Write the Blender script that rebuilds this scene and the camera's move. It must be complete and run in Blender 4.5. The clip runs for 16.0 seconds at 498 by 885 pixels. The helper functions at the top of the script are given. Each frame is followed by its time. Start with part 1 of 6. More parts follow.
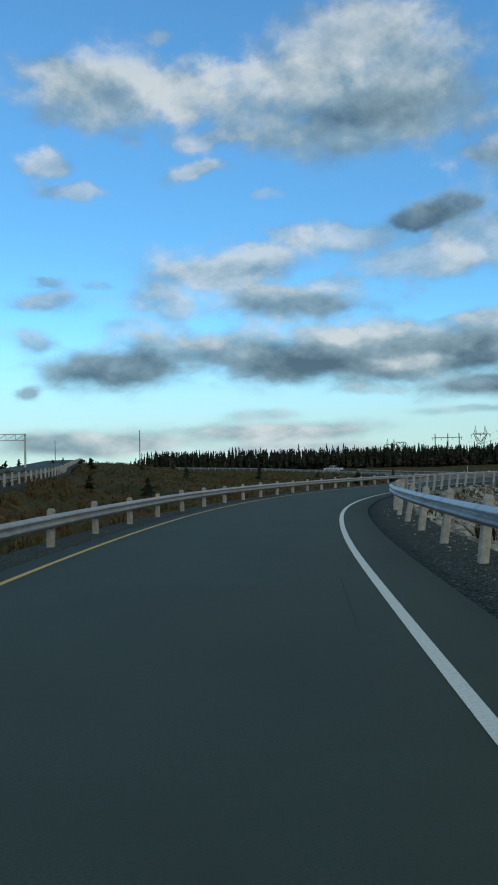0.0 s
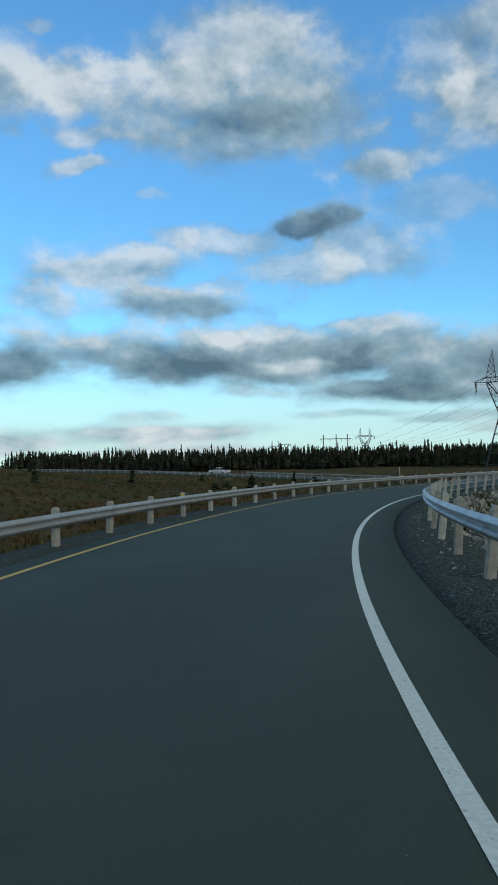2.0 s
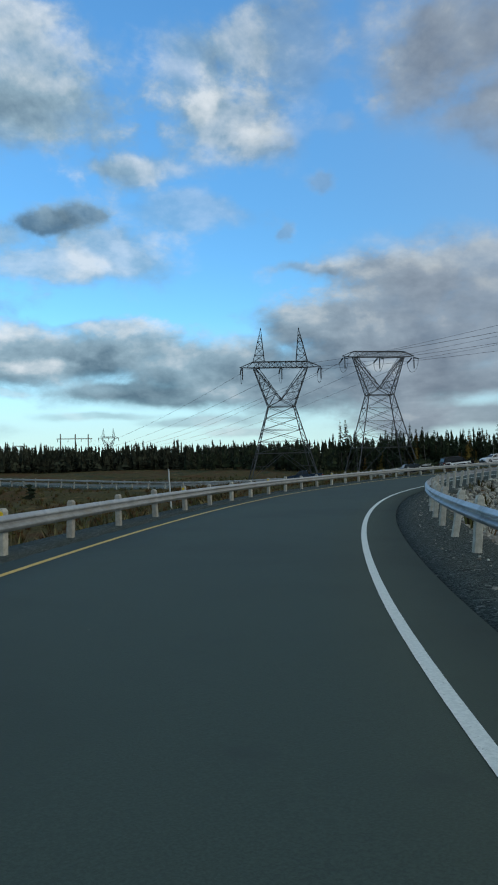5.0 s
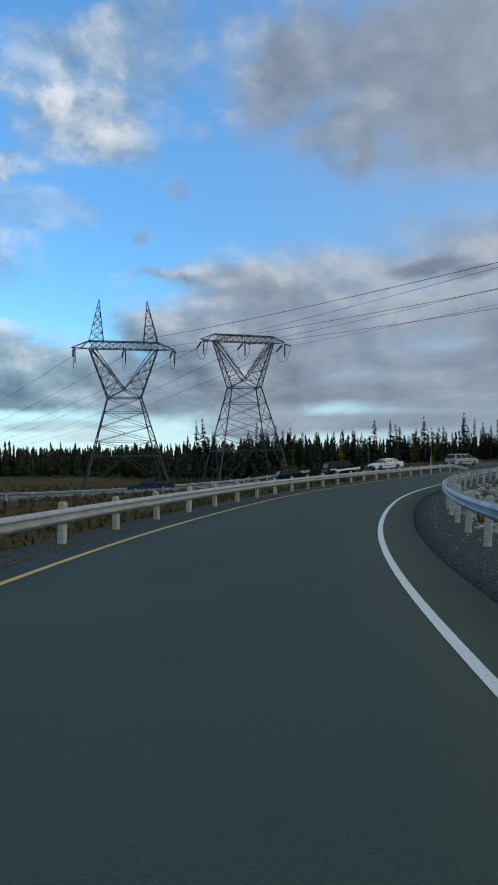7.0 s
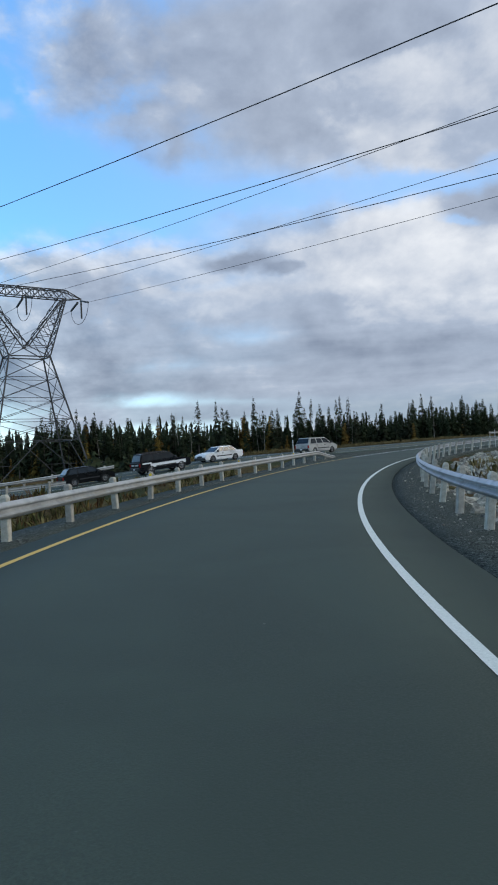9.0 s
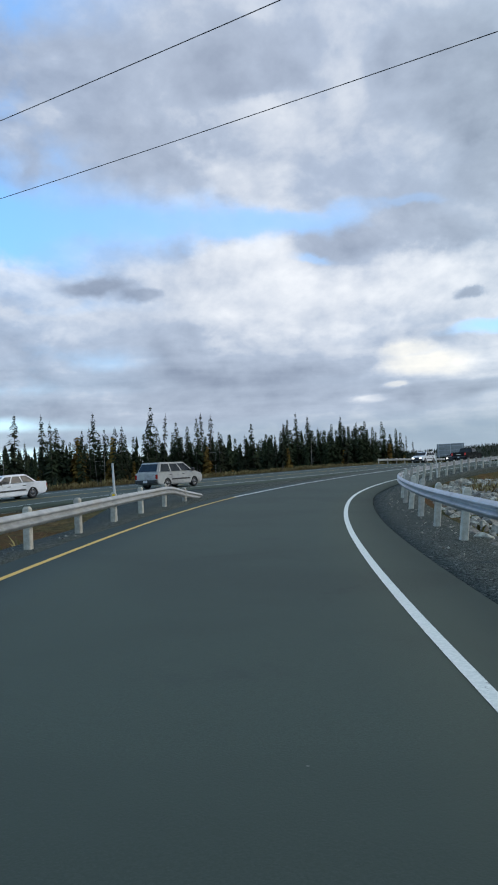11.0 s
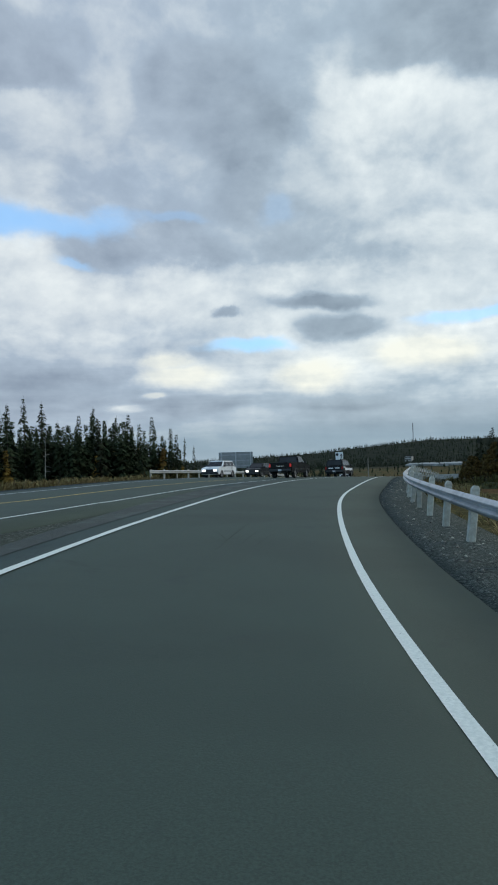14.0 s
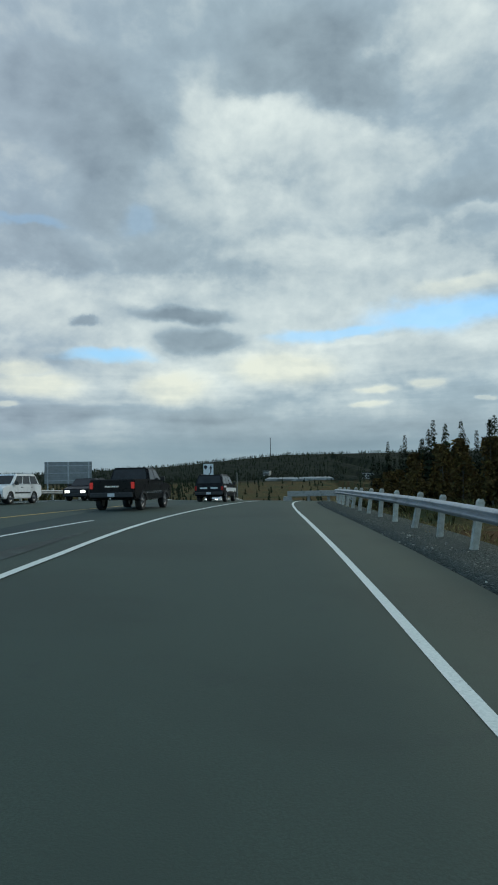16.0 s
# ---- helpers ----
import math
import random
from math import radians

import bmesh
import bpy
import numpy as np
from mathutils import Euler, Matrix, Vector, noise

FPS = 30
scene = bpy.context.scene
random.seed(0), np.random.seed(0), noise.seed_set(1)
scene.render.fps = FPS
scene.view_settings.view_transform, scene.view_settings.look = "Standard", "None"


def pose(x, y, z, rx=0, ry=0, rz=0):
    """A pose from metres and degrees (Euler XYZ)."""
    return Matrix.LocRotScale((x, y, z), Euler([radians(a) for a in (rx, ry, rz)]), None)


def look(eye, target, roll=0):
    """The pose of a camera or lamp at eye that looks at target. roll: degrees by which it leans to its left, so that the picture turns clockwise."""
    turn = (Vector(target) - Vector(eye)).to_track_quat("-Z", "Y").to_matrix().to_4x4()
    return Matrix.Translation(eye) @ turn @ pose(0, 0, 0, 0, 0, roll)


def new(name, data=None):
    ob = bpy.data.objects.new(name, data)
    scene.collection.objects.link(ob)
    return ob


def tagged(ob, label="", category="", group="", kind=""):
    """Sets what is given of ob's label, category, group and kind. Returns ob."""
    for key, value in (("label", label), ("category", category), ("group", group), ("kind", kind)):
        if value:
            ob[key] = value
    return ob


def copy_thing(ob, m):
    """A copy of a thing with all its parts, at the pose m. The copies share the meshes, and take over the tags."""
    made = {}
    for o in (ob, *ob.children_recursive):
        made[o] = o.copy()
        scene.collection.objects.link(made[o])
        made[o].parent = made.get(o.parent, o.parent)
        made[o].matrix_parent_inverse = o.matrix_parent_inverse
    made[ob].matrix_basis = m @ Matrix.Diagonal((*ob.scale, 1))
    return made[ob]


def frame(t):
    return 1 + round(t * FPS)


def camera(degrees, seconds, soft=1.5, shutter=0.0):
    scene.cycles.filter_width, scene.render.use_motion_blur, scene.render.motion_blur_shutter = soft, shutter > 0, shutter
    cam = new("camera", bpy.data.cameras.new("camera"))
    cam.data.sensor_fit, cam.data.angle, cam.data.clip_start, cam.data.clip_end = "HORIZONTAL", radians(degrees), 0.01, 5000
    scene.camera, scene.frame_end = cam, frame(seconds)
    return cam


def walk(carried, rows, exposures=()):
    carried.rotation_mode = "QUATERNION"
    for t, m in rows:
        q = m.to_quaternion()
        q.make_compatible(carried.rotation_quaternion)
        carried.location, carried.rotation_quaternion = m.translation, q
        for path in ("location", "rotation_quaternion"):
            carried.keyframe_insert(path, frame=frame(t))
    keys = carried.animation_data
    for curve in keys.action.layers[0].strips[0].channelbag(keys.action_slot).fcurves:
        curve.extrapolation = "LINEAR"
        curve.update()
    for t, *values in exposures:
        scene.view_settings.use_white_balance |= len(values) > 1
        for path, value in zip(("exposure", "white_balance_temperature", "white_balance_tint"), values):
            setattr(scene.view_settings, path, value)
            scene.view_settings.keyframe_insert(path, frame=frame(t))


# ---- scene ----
# ======== camera ========
cam = camera(37.4, 16.0, soft=1.9)
PATH = [
    (0.0, 0.060, 0.000, 1.575, 91.83, 1.42, 2.11),
    (0.5, 0.091, 6.711, 1.564, 91.60, 0.80, 0.22),
    (1.0, 0.269, 13.331, 1.542, 91.77, 0.67, -0.50),
    (1.5, 0.717, 19.846, 1.493, 91.99, 1.18, -2.93),
    (2.0, 1.448, 26.240, 1.444, 91.78, 1.28, -6.92),
    (2.5, 2.432, 32.502, 1.394, 91.87, 1.90, -10.04),
    (3.0, 3.830, 38.594, 1.341, 91.54, 1.95, -13.91),
    (3.5, 5.423, 44.655, 1.282, 91.27, 2.03, -18.18),
    (4.0, 7.426, 50.710, 1.222, 91.20, 1.90, -21.79),
    (4.7, 10.734, 59.205, 1.137, 91.56, 1.51, -24.95),
    (5.2, 13.559, 65.218, 1.091, 91.64, 1.19, -27.97),
    (5.7, 16.872, 71.104, 1.048, 91.72, 0.86, -31.10),
    (6.5, 22.968, 80.245, 0.979, 91.95, 0.55, -34.76),
    (7.0, 27.138, 85.731, 0.952, 91.90, 1.01, -38.01),
    (7.5, 31.534, 91.056, 0.935, 91.14, 1.49, -42.03),
    (8.0, 36.348, 96.021, 0.914, 90.80, 2.02, -45.74),
    (8.5, 41.353, 100.808, 0.897, 90.66, 2.42, -49.02),
    (9.0, 46.740, 105.161, 0.937, 90.82, 2.73, -52.12),
    (9.5, 52.251, 109.344, 0.978, 91.80, 2.79, -54.79),
    (10.0, 57.946, 113.258, 1.022, 92.67, 1.87, -57.93),
    (10.7, 66.352, 117.980, 1.112, 92.67, 2.30, -61.83),
    (11.2, 72.497, 121.032, 1.199, 92.42, 2.57, -64.18),
    (11.7, 78.742, 123.828, 1.286, 92.17, 2.73, -66.30),
    (12.5, 88.960, 127.882, 1.451, 91.88, 3.18, -69.81),
    (13.0, 95.644, 130.112, 1.582, 92.09, 2.73, -73.22),
    (13.5, 102.603, 131.932, 1.714, 92.03, 2.36, -77.87),
    (14.0, 109.803, 133.372, 1.856, 92.64, 1.60, -82.10),
    (14.5, 117.239, 134.387, 2.033, 93.24, 1.23, -85.32),
    (15.0, 124.883, 134.966, 2.213, 93.59, 0.87, -88.05),
    (15.5, 132.704, 135.267, 2.397, 93.64, 0.73, -90.69),
    (16.0, 140.690, 135.246, 2.578, 93.41, 1.05, -93.16),
]
EXPOSURE = [(0.0, -0.26, 6650, 1.0), (4.0, -0.04, 6650, 2.0), (6.5, -0.02, 6650, 7.0), (9.0, 0.52, 6650, 10.0),
            (12.5, 0.66, 6650, 9.0), (14.5, 0.42, 6700, 2.0), (16.0, 0.30, 6700, -2.0)]
walk(cam, [(r[0], pose(*r[1:])) for r in PATH], EXPOSURE)

# ======== sky and sun ========
SUN_AZ, SUN_EL = -150.0, 30.0     # degrees: azimuth from +y to the left, elevation


class Graph:
    """Short hand for shader nodes."""
    def __init__(self, tree):
        self.t = tree

    def node(self, kind, operation=None, clamp=False):
        n = self.t.nodes.new(kind)
        if operation:
            n.operation = operation
        if clamp:
            n.use_clamp = True
        return n

    def put(self, socket, v):
        if isinstance(v, bpy.types.NodeSocket):
            self.t.links.new(v, socket)
        elif v is not None:
            socket.default_value = v

    def math(self, op, a, b=None, c=None, clamp=False):
        n = self.node("ShaderNodeMath", op, clamp)
        for i, v in enumerate((a, b, c)):
            self.put(n.inputs[i], v)
        return n.outputs[0]

    def vec(self, op, a, b=None, scale=None):
        n = self.node("ShaderNodeVectorMath", op)
        self.put(n.inputs[0], a)
        self.put(n.inputs[1], b)
        if scale is not None:
            self.put(n.inputs["Scale"], scale)
        return n.outputs[0]

    def noise(self, vector, scale, detail=4.0, rough=0.55, distort=0.0, out=0):
        n = self.node("ShaderNodeTexNoise")
        self.put(n.inputs["Vector"], vector)
        for k, v in (("Scale", scale), ("Detail", detail), ("Roughness", rough), ("Distortion", distort)):
            n.inputs[k].default_value = v
        return n.outputs[out]

    def mix(self, f, a, b):
        n = self.node("ShaderNodeMix")
        n.data_type = "RGBA"
        self.put(n.inputs[0], f)
        self.put(n.inputs[6], a if isinstance(a, bpy.types.NodeSocket) else (*a, 1))
        self.put(n.inputs[7], b if isinstance(b, bpy.types.NodeSocket) else (*b, 1))
        return n.outputs[2]

    def span(self, v, lo, hi, a=0.0, b=1.0, smooth=True):
        n = self.node("ShaderNodeMapRange")
        n.interpolation_type = "SMOOTHSTEP" if smooth else "LINEAR"
        self.put(n.inputs[0], v)
        for i, q in enumerate((lo, hi, a, b)):
            n.inputs[i + 1].default_value = q
        return n.outputs[0]


world = bpy.data.worlds.new("sky")
scene.world = world
world.use_nodes = True
world.node_tree.nodes.clear()
g = Graph(world.node_tree)
sky = g.node("ShaderNodeTexSky")
sky.sky_type, sky.sun_disc = "NISHITA", False
sky.sun_elevation, sky.sun_rotation = radians(SUN_EL), radians(-SUN_AZ)
sky.air_density, sky.dust_density, sky.ozone_density = 1.0, 0.0, 3.0
coord = g.node("ShaderNodeTexCoord").outputs["Generated"]
sep = g.node("ShaderNodeSeparateXYZ")
g.put(sep.inputs[0], coord)
dx, dy, dz = sep.outputs
azim = g.math("MULTIPLY", g.math("ARCTAN2", g.math("MULTIPLY", dx, -1.0), dy), 57.2958)
elev = g.math("MULTIPLY", g.math("ARCSINE", dz), 57.2958)
# clouds are wider than tall, and finer towards the horizon
squash = g.node("ShaderNodeCombineXYZ")
g.put(squash.inputs[0], dx)
g.put(squash.inputs[1], dy)
g.put(squash.inputs[2], g.math("MULTIPLY", g.math("POWER", g.math("MAXIMUM", dz, 0.0), 0.8), 1.45))
flat = squash.outputs[0]
# the deck's outline is ragged: directions are bent by noise before the masses are laid out
lump = g.noise(flat, 6.0, 8.0, 0.55, 0.15)
fine = g.noise(flat, 22.0, 6.0, 0.58, 0.2)
bend = g.node("ShaderNodeSeparateXYZ")
g.put(bend.inputs[0], g.noise(g.vec("ADD", flat, (7.0, 3.0, 1.0)), 8.0, 7.0, 0.55, 0.1, out=1))
rough_az = g.math("ADD", azim, g.math("MULTIPLY", g.math("SUBTRACT", bend.outputs[0], 0.5), 7.0))
rough_el = g.math("ADD", elev, g.math("MULTIPLY", g.math("MULTIPLY", g.math("SUBTRACT", bend.outputs[1], 0.5), 5.0), g.span(elev, 0.0, 22.0, 0.25, 1.0)))
# the clouds, from far to near: azimuth, elevation, half width, half height (degrees), cover, tone (0 dark, 1 bright), how much brighter the top is
WEST_FIELD = [
    (12.6, 27.1, 7.4, 2.73, 0.85, 0.74, 0.10), (16.3, 28.2, 3.7, 1.63, 0.70, 0.92, 0.05), (7.8, 27.4, 3.5, 1.59, 0.80, 0.95, 0.05), (13.9, 24.6, 4.6, 0.87, 0.50, 0.55, 0.10),
    (9.1, 31.0, 1.7, 0.49, 0.50, 0.85, 0.00), (17.4, 21.8, 1.8, 0.67, 0.75, 0.90, 0.10), (5.3, 22.1, 2.7, 0.69, 0.75, 0.88, 0.10), (14.7, 20.4, 3.5, 0.61, 0.65, 0.82, 0.10),
    (0.4, 19.6, 1.0, 0.40, 0.35, 0.80, 0.00), (17.7, 12.5, 1.9, 0.81, 0.75, 0.70, 0.20), (18.1, 13.9, 1.3, 0.40, 0.60, 0.45, 0.10), (14.4, 13.7, 1.2, 0.41, 0.40, 0.50, 0.00),
    (18.1, 9.6, 2.1, 0.74, 0.70, 0.75, 0.10)]
GREAT_HEAP = [
    (-6.8, 28.0, 8.9, 3.67, 0.80, 0.68, 0.08), (0.8, 25.8, 4.2, 2.38, 0.65, 0.62, 0.10), (-5.5, 30.3, 6.6, 1.61, 0.60, 0.80, 0.10), (-11.5, 25.5, 4.9, 2.51, 0.75, 0.55, 0.10),
    (-6.7, 24.2, 8.3, 2.30, 0.80, 0.46, 0.18), (-2.8, 28.2, 3.1, 1.40, 0.60, 0.90, 0.05), (4.3, 24.4, 3.2, 1.04, 0.70, 0.88, 0.10), (2.5, 27.9, 2.8, 1.06, 0.55, 0.92, 0.00),
    (-17.7, 21.5, 3.4, 1.33, 0.70, 0.80, 0.15), (-16.7, 15.9, 4.7, 2.37, 0.65, 0.66, 0.15)]
MIDDLE_HEAPS = [
    (-7.0, 16.8, 5.4, 1.14, 0.65, 0.86, 0.10), (-11.3, 15.0, 4.8, 1.43, 0.65, 0.76, 0.10), (-1.8, 17.0, 3.3, 0.82, 0.60, 0.88, 0.10), (3.1, 15.0, 6.4, 1.75, 0.85, 0.78, 0.15),
    (8.4, 12.5, 3.2, 1.26, 0.60, 0.82, 0.10), (-1.2, 12.5, 5.8, 1.40, 0.92, 0.42, 0.32), (11.0, 10.5, 2.6, 0.67, 0.45, 0.90, 0.00), (-18.1, 22.0, 4.9, 1.15, 0.50, 0.86, 0.10),
    (-22.4, 18.8, 5.7, 1.44, 0.40, 0.82, 0.10)]
LOW_BAND = [
    (11.9, 7.5, 5.6, 1.62, 0.95, 0.36, 0.34), (6.7, 8.9, 2.8, 1.12, 0.80, 0.60, 0.20), (18.3, 5.9, 1.1, 0.50, 0.80, 0.35, 0.10), (-6.9, 8.5, 14.1, 1.98, 0.93, 0.36, 0.32),
    (-2.5, 7.9, 7.5, 1.82, 0.96, 0.28, 0.36), (-12.0, 8.3, 7.2, 1.86, 0.96, 0.30, 0.38), (-17.4, 9.4, 3.8, 1.32, 0.90, 0.50, 0.30), (-16.5, 5.8, 5.3, 0.84, 0.90, 0.20, 0.20),
    (0.6, 4.0, 2.7, 0.48, 0.50, 0.80, 0.10), (-7.7, 5.6, 2.7, 0.35, 0.50, 0.88, 0.00), (-15.3, 3.8, 4.3, 0.34, 0.45, 0.50, 0.00), (13.6, 2.0, 7.7, 0.94, 0.90, 0.45, 0.30),
    (-0.2, 2.6, 7.5, 0.88, 0.90, 0.72, 0.20), (-2.4, 1.3, 7.0, 0.57, 0.85, 0.42, 0.10)]
COLUMN = [
    (-22.8, 28.9, 3.3, 2.93, 0.60, 0.40, 0.10), (-30.8, 29.7, 4.1, 3.17, 0.50, 0.50, 0.10), (-27.3, 30.0, 3.6, 2.51, 0.70, 0.72, 0.10), (-26.2, 25.5, 4.9, 2.54, 0.85, 0.72, 0.12),
    (-29.2, 23.9, 2.7, 1.70, 0.80, 0.90, 0.10), (-23.4, 26.6, 1.5, 0.93, 0.60, 0.92, 0.00), (-40.4, 27.5, 3.4, 3.50, 0.75, 0.36, 0.05), (-34.4, 24.8, 1.8, 0.86, 0.35, 0.30, 0.00),
    (-31.4, 14.5, 3.2, 0.66, 0.60, 0.50, 0.20), (-33.6, 14.7, 0.9, 0.53, 0.60, 0.25, 0.10)]
SOUTHERN_BAND = [
    (-39.7, 13.5, 3.6, 1.59, 0.85, 0.72, 0.20), (-38.5, 11.8, 4.7, 2.03, 0.92, 0.46, 0.22), (-33.0, 10.4, 5.3, 1.68, 0.94, 0.36, 0.30), (-23.8, 7.4, 6.8, 2.08, 0.96, 0.30, 0.36),
    (-29.8, 6.3, 6.2, 2.67, 0.96, 0.26, 0.20), (-37.5, 6.7, 6.3, 3.56, 0.96, 0.32, 0.12), (-21.0, 5.3, 7.2, 0.87, 0.90, 0.20, 0.20), (-39.3, 3.0, 2.6, 1.92, 0.90, 0.36, 0.10),
    (-31.7, 9.9, 3.4, 0.68, 0.70, 0.60, 0.20), (-22.3, 3.3, 4.9, 0.39, 0.60, 0.55, 0.00), (-26.7, 2.5, 2.8, 0.39, 0.60, 0.60, 0.00), (-10.7, 7.7, 3.0, 0.60, 0.60, 0.66, 0.20)]
LIT_TOPS = [
    (-5.2, 9.9, 6.5, 0.47, 0.60, 0.92, 0.00), (-15.4, 10.6, 3.5, 0.54, 0.65, 0.92, 0.00), (7.6, 9.5, 3.0, 0.51, 0.55, 0.86, 0.00), (-14.6, 10.4, 5.6, 0.43, 0.55, 0.90, 0.00),
    (-27.3, 9.5, 3.9, 0.39, 0.40, 0.80, 0.00), (-5.2, 13.8, 2.2, 0.42, 0.45, 0.85, 0.00), (1.1, 2.8, 7.4, 0.40, 0.50, 0.92, 0.00)]
GREY_CEILING = [
    (-52.1, 28.2, 11.4, 4.47, 0.95, 0.39, 0.05), (-42.8, 29.2, 4.2, 3.23, 0.70, 0.43, 0.05), (-46.1, 23.7, 4.1, 2.31, 0.90, 0.33, 0.06), (-58.0, 24.8, 6.5, 2.93, 0.90, 0.41, 0.05),
    (-48.5, 26.3, 2.0, 0.79, 0.60, 0.59, 0.00), (-64.3, 28.1, 4.6, 3.60, 0.85, 0.71, 0.05), (-37.6, 29.2, 2.7, 2.87, 0.35, 0.47, 0.00), (-58.6, 19.2, 5.7, 1.46, 0.50, 0.72, 0.10),
    (-64.5, 22.2, 4.0, 2.52, 0.80, 0.77, 0.05), (-60.8, 30.3, 4.7, 2.93, 0.85, 0.43, 0.05), (-67.7, 25.7, 5.4, 1.76, 0.80, 0.73, 0.10), (-74.6, 27.2, 6.4, 3.64, 0.85, 0.65, 0.08)]
PALE_DECK = [
    (-45.3, 14.4, 13.0, 1.91, 0.88, 0.56, 0.15), (-37.9, 14.5, 3.7, 1.23, 0.80, 0.66, 0.10), (-60.1, 14.7, 6.4, 2.08, 0.90, 0.70, 0.10), (-50.9, 11.4, 15.0, 2.03, 0.95, 0.50, 0.10),
    (-39.9, 9.0, 11.0, 2.14, 0.95, 0.34, 0.10), (-62.3, 9.1, 6.1, 1.48, 0.90, 0.34, 0.16), (-54.7, 7.9, 10.8, 1.20, 0.85, 0.30, 0.16), (-47.7, 6.0, 13.0, 1.22, 0.90, 0.28, 0.14),
    (-54.6, 4.6, 6.6, 0.61, 0.80, 0.50, 0.10), (-45.4, 3.2, 11.3, 0.88, 0.85, 0.32, 0.10)]
EAST_DECK = [
    (-75.0, 18.6, 4.3, 1.55, 0.85, 0.31, 0.15), (-65.5, 16.5, 5.9, 2.05, 0.90, 0.73, 0.10), (-67.2, 13.6, 8.8, 2.09, 0.95, 0.75, 0.08), (-60.0, 10.1, 4.9, 1.08, 0.85, 0.37, 0.15),
    (-67.4, 8.6, 8.8, 1.16, 0.92, 0.25, 0.30), (-71.3, 10.9, 2.7, 0.59, 0.80, 0.73, 0.10), (-60.7, 5.7, 17.9, 1.49, 0.85, 0.35, 0.10), (-66.1, 24.7, 6.2, 2.28, 0.85, 0.65, 0.08),
    (-72.8, 26.6, 5.0, 2.17, 0.80, 0.55, 0.08), (-64.7, 30.8, 5.7, 2.05, 0.85, 0.27, 0.05), (-65.4, 28.5, 4.8, 1.31, 0.80, 0.27, 0.08)]
EAST_CEILING = [
    (-78.7, 29.4, 5.0, 2.95, 0.85, 0.29, 0.05), (-82.5, 25.0, 4.1, 3.41, 0.90, 0.27, 0.05), (-84.1, 20.9, 4.9, 1.95, 0.85, 0.33, 0.08), (-78.8, 23.0, 2.3, 1.76, 0.60, 0.57, 0.00),
    (-93.0, 26.7, 6.4, 3.21, 0.92, 0.81, 0.05), (-90.2, 22.1, 6.6, 3.02, 0.85, 0.65, 0.08), (-87.4, 17.7, 6.2, 2.25, 0.85, 0.49, 0.10), (-95.8, 17.5, 3.7, 2.17, 0.80, 0.45, 0.08),
    (-72.4, 17.6, 6.4, 1.63, 0.85, 0.33, 0.12), (-78.1, 16.8, 4.2, 1.97, 0.85, 0.30, 0.10), (-63.3, 16.3, 3.9, 1.68, 0.90, 0.81, 0.10), (-67.8, 12.9, 6.6, 1.76, 0.92, 0.77, 0.10)]
EAST_LOW = [
    (-77.5, 13.5, 5.1, 2.11, 0.85, 0.73, 0.10), (-66.8, 8.5, 8.7, 1.53, 0.92, 0.45, 0.24), (-63.5, 10.3, 4.3, 0.75, 0.70, 0.77, 0.10), (-86.0, 15.1, 6.5, 1.40, 0.70, 0.73, 0.10),
    (-76.9, 10.0, 2.4, 0.56, 0.85, 0.37, 0.20), (-91.9, 5.8, 3.9, 1.10, 0.85, 0.39, 0.20), (-79.8, 6.0, 3.1, 0.57, 0.85, 0.35, 0.15), (-83.4, 6.9, 5.7, 0.39, 0.60, 0.57, 0.00),
    (-73.2, 5.4, 1.8, 0.31, 0.70, 0.87, 0.00)]
LAST_CEILING = [
    (-99.2, 31.6, 6.1, 2.55, 0.92, 0.24, 0.05), (-102.7, 29.6, 4.2, 2.51, 0.90, 0.30, 0.05), (-95.1, 30.0, 3.7, 1.27, 0.80, 0.36, 0.05), (-109.3, 31.2, 5.5, 2.64, 0.90, 0.80, 0.05),
    (-111.6, 27.8, 3.5, 2.00, 0.85, 0.48, 0.08), (-96.3, 26.2, 7.2, 2.24, 0.90, 0.88, 0.05), (-102.5, 24.3, 6.8, 2.27, 0.85, 0.78, 0.08), (-109.3, 21.2, 5.5, 1.30, 0.90, 0.38, 0.08),
    (-106.7, 18.2, 4.4, 1.68, 0.85, 0.38, 0.10), (-111.2, 16.2, 3.0, 1.51, 0.85, 0.42, 0.10), (-111.3, 19.3, 2.1, 0.69, 0.70, 0.78, 0.10), (-98.8, 17.8, 6.8, 1.56, 0.80, 0.70, 0.10)]
LAST_LOW = [
    (-96.9, 11.8, 20.4, 4.50, 0.75, 0.86, 0.00), (-104.9, 16.4, 9.4, 2.04, 0.60, 0.74, 0.10), (-89.5, 9.0, 10.9, 2.54, 0.55, 0.85, 0.05), (-100.7, 21.9, 5.5, 2.27, 0.70, 0.72, 0.05),
    (-108.0, 9.5, 6.4, 1.09, 0.80, 0.68, 0.10), (-100.2, 4.2, 15.3, 1.57, 0.85, 0.40, 0.12), (-76.9, 5.6, 3.7, 0.84, 0.85, 0.36, 0.15), (-89.3, 5.6, 5.3, 0.61, 0.80, 0.42, 0.15),
    (-76.1, 9.8, 3.0, 0.71, 0.90, 0.42, 0.15), (-102.1, 10.9, 5.2, 0.34, 0.60, 0.95, 0.00)]
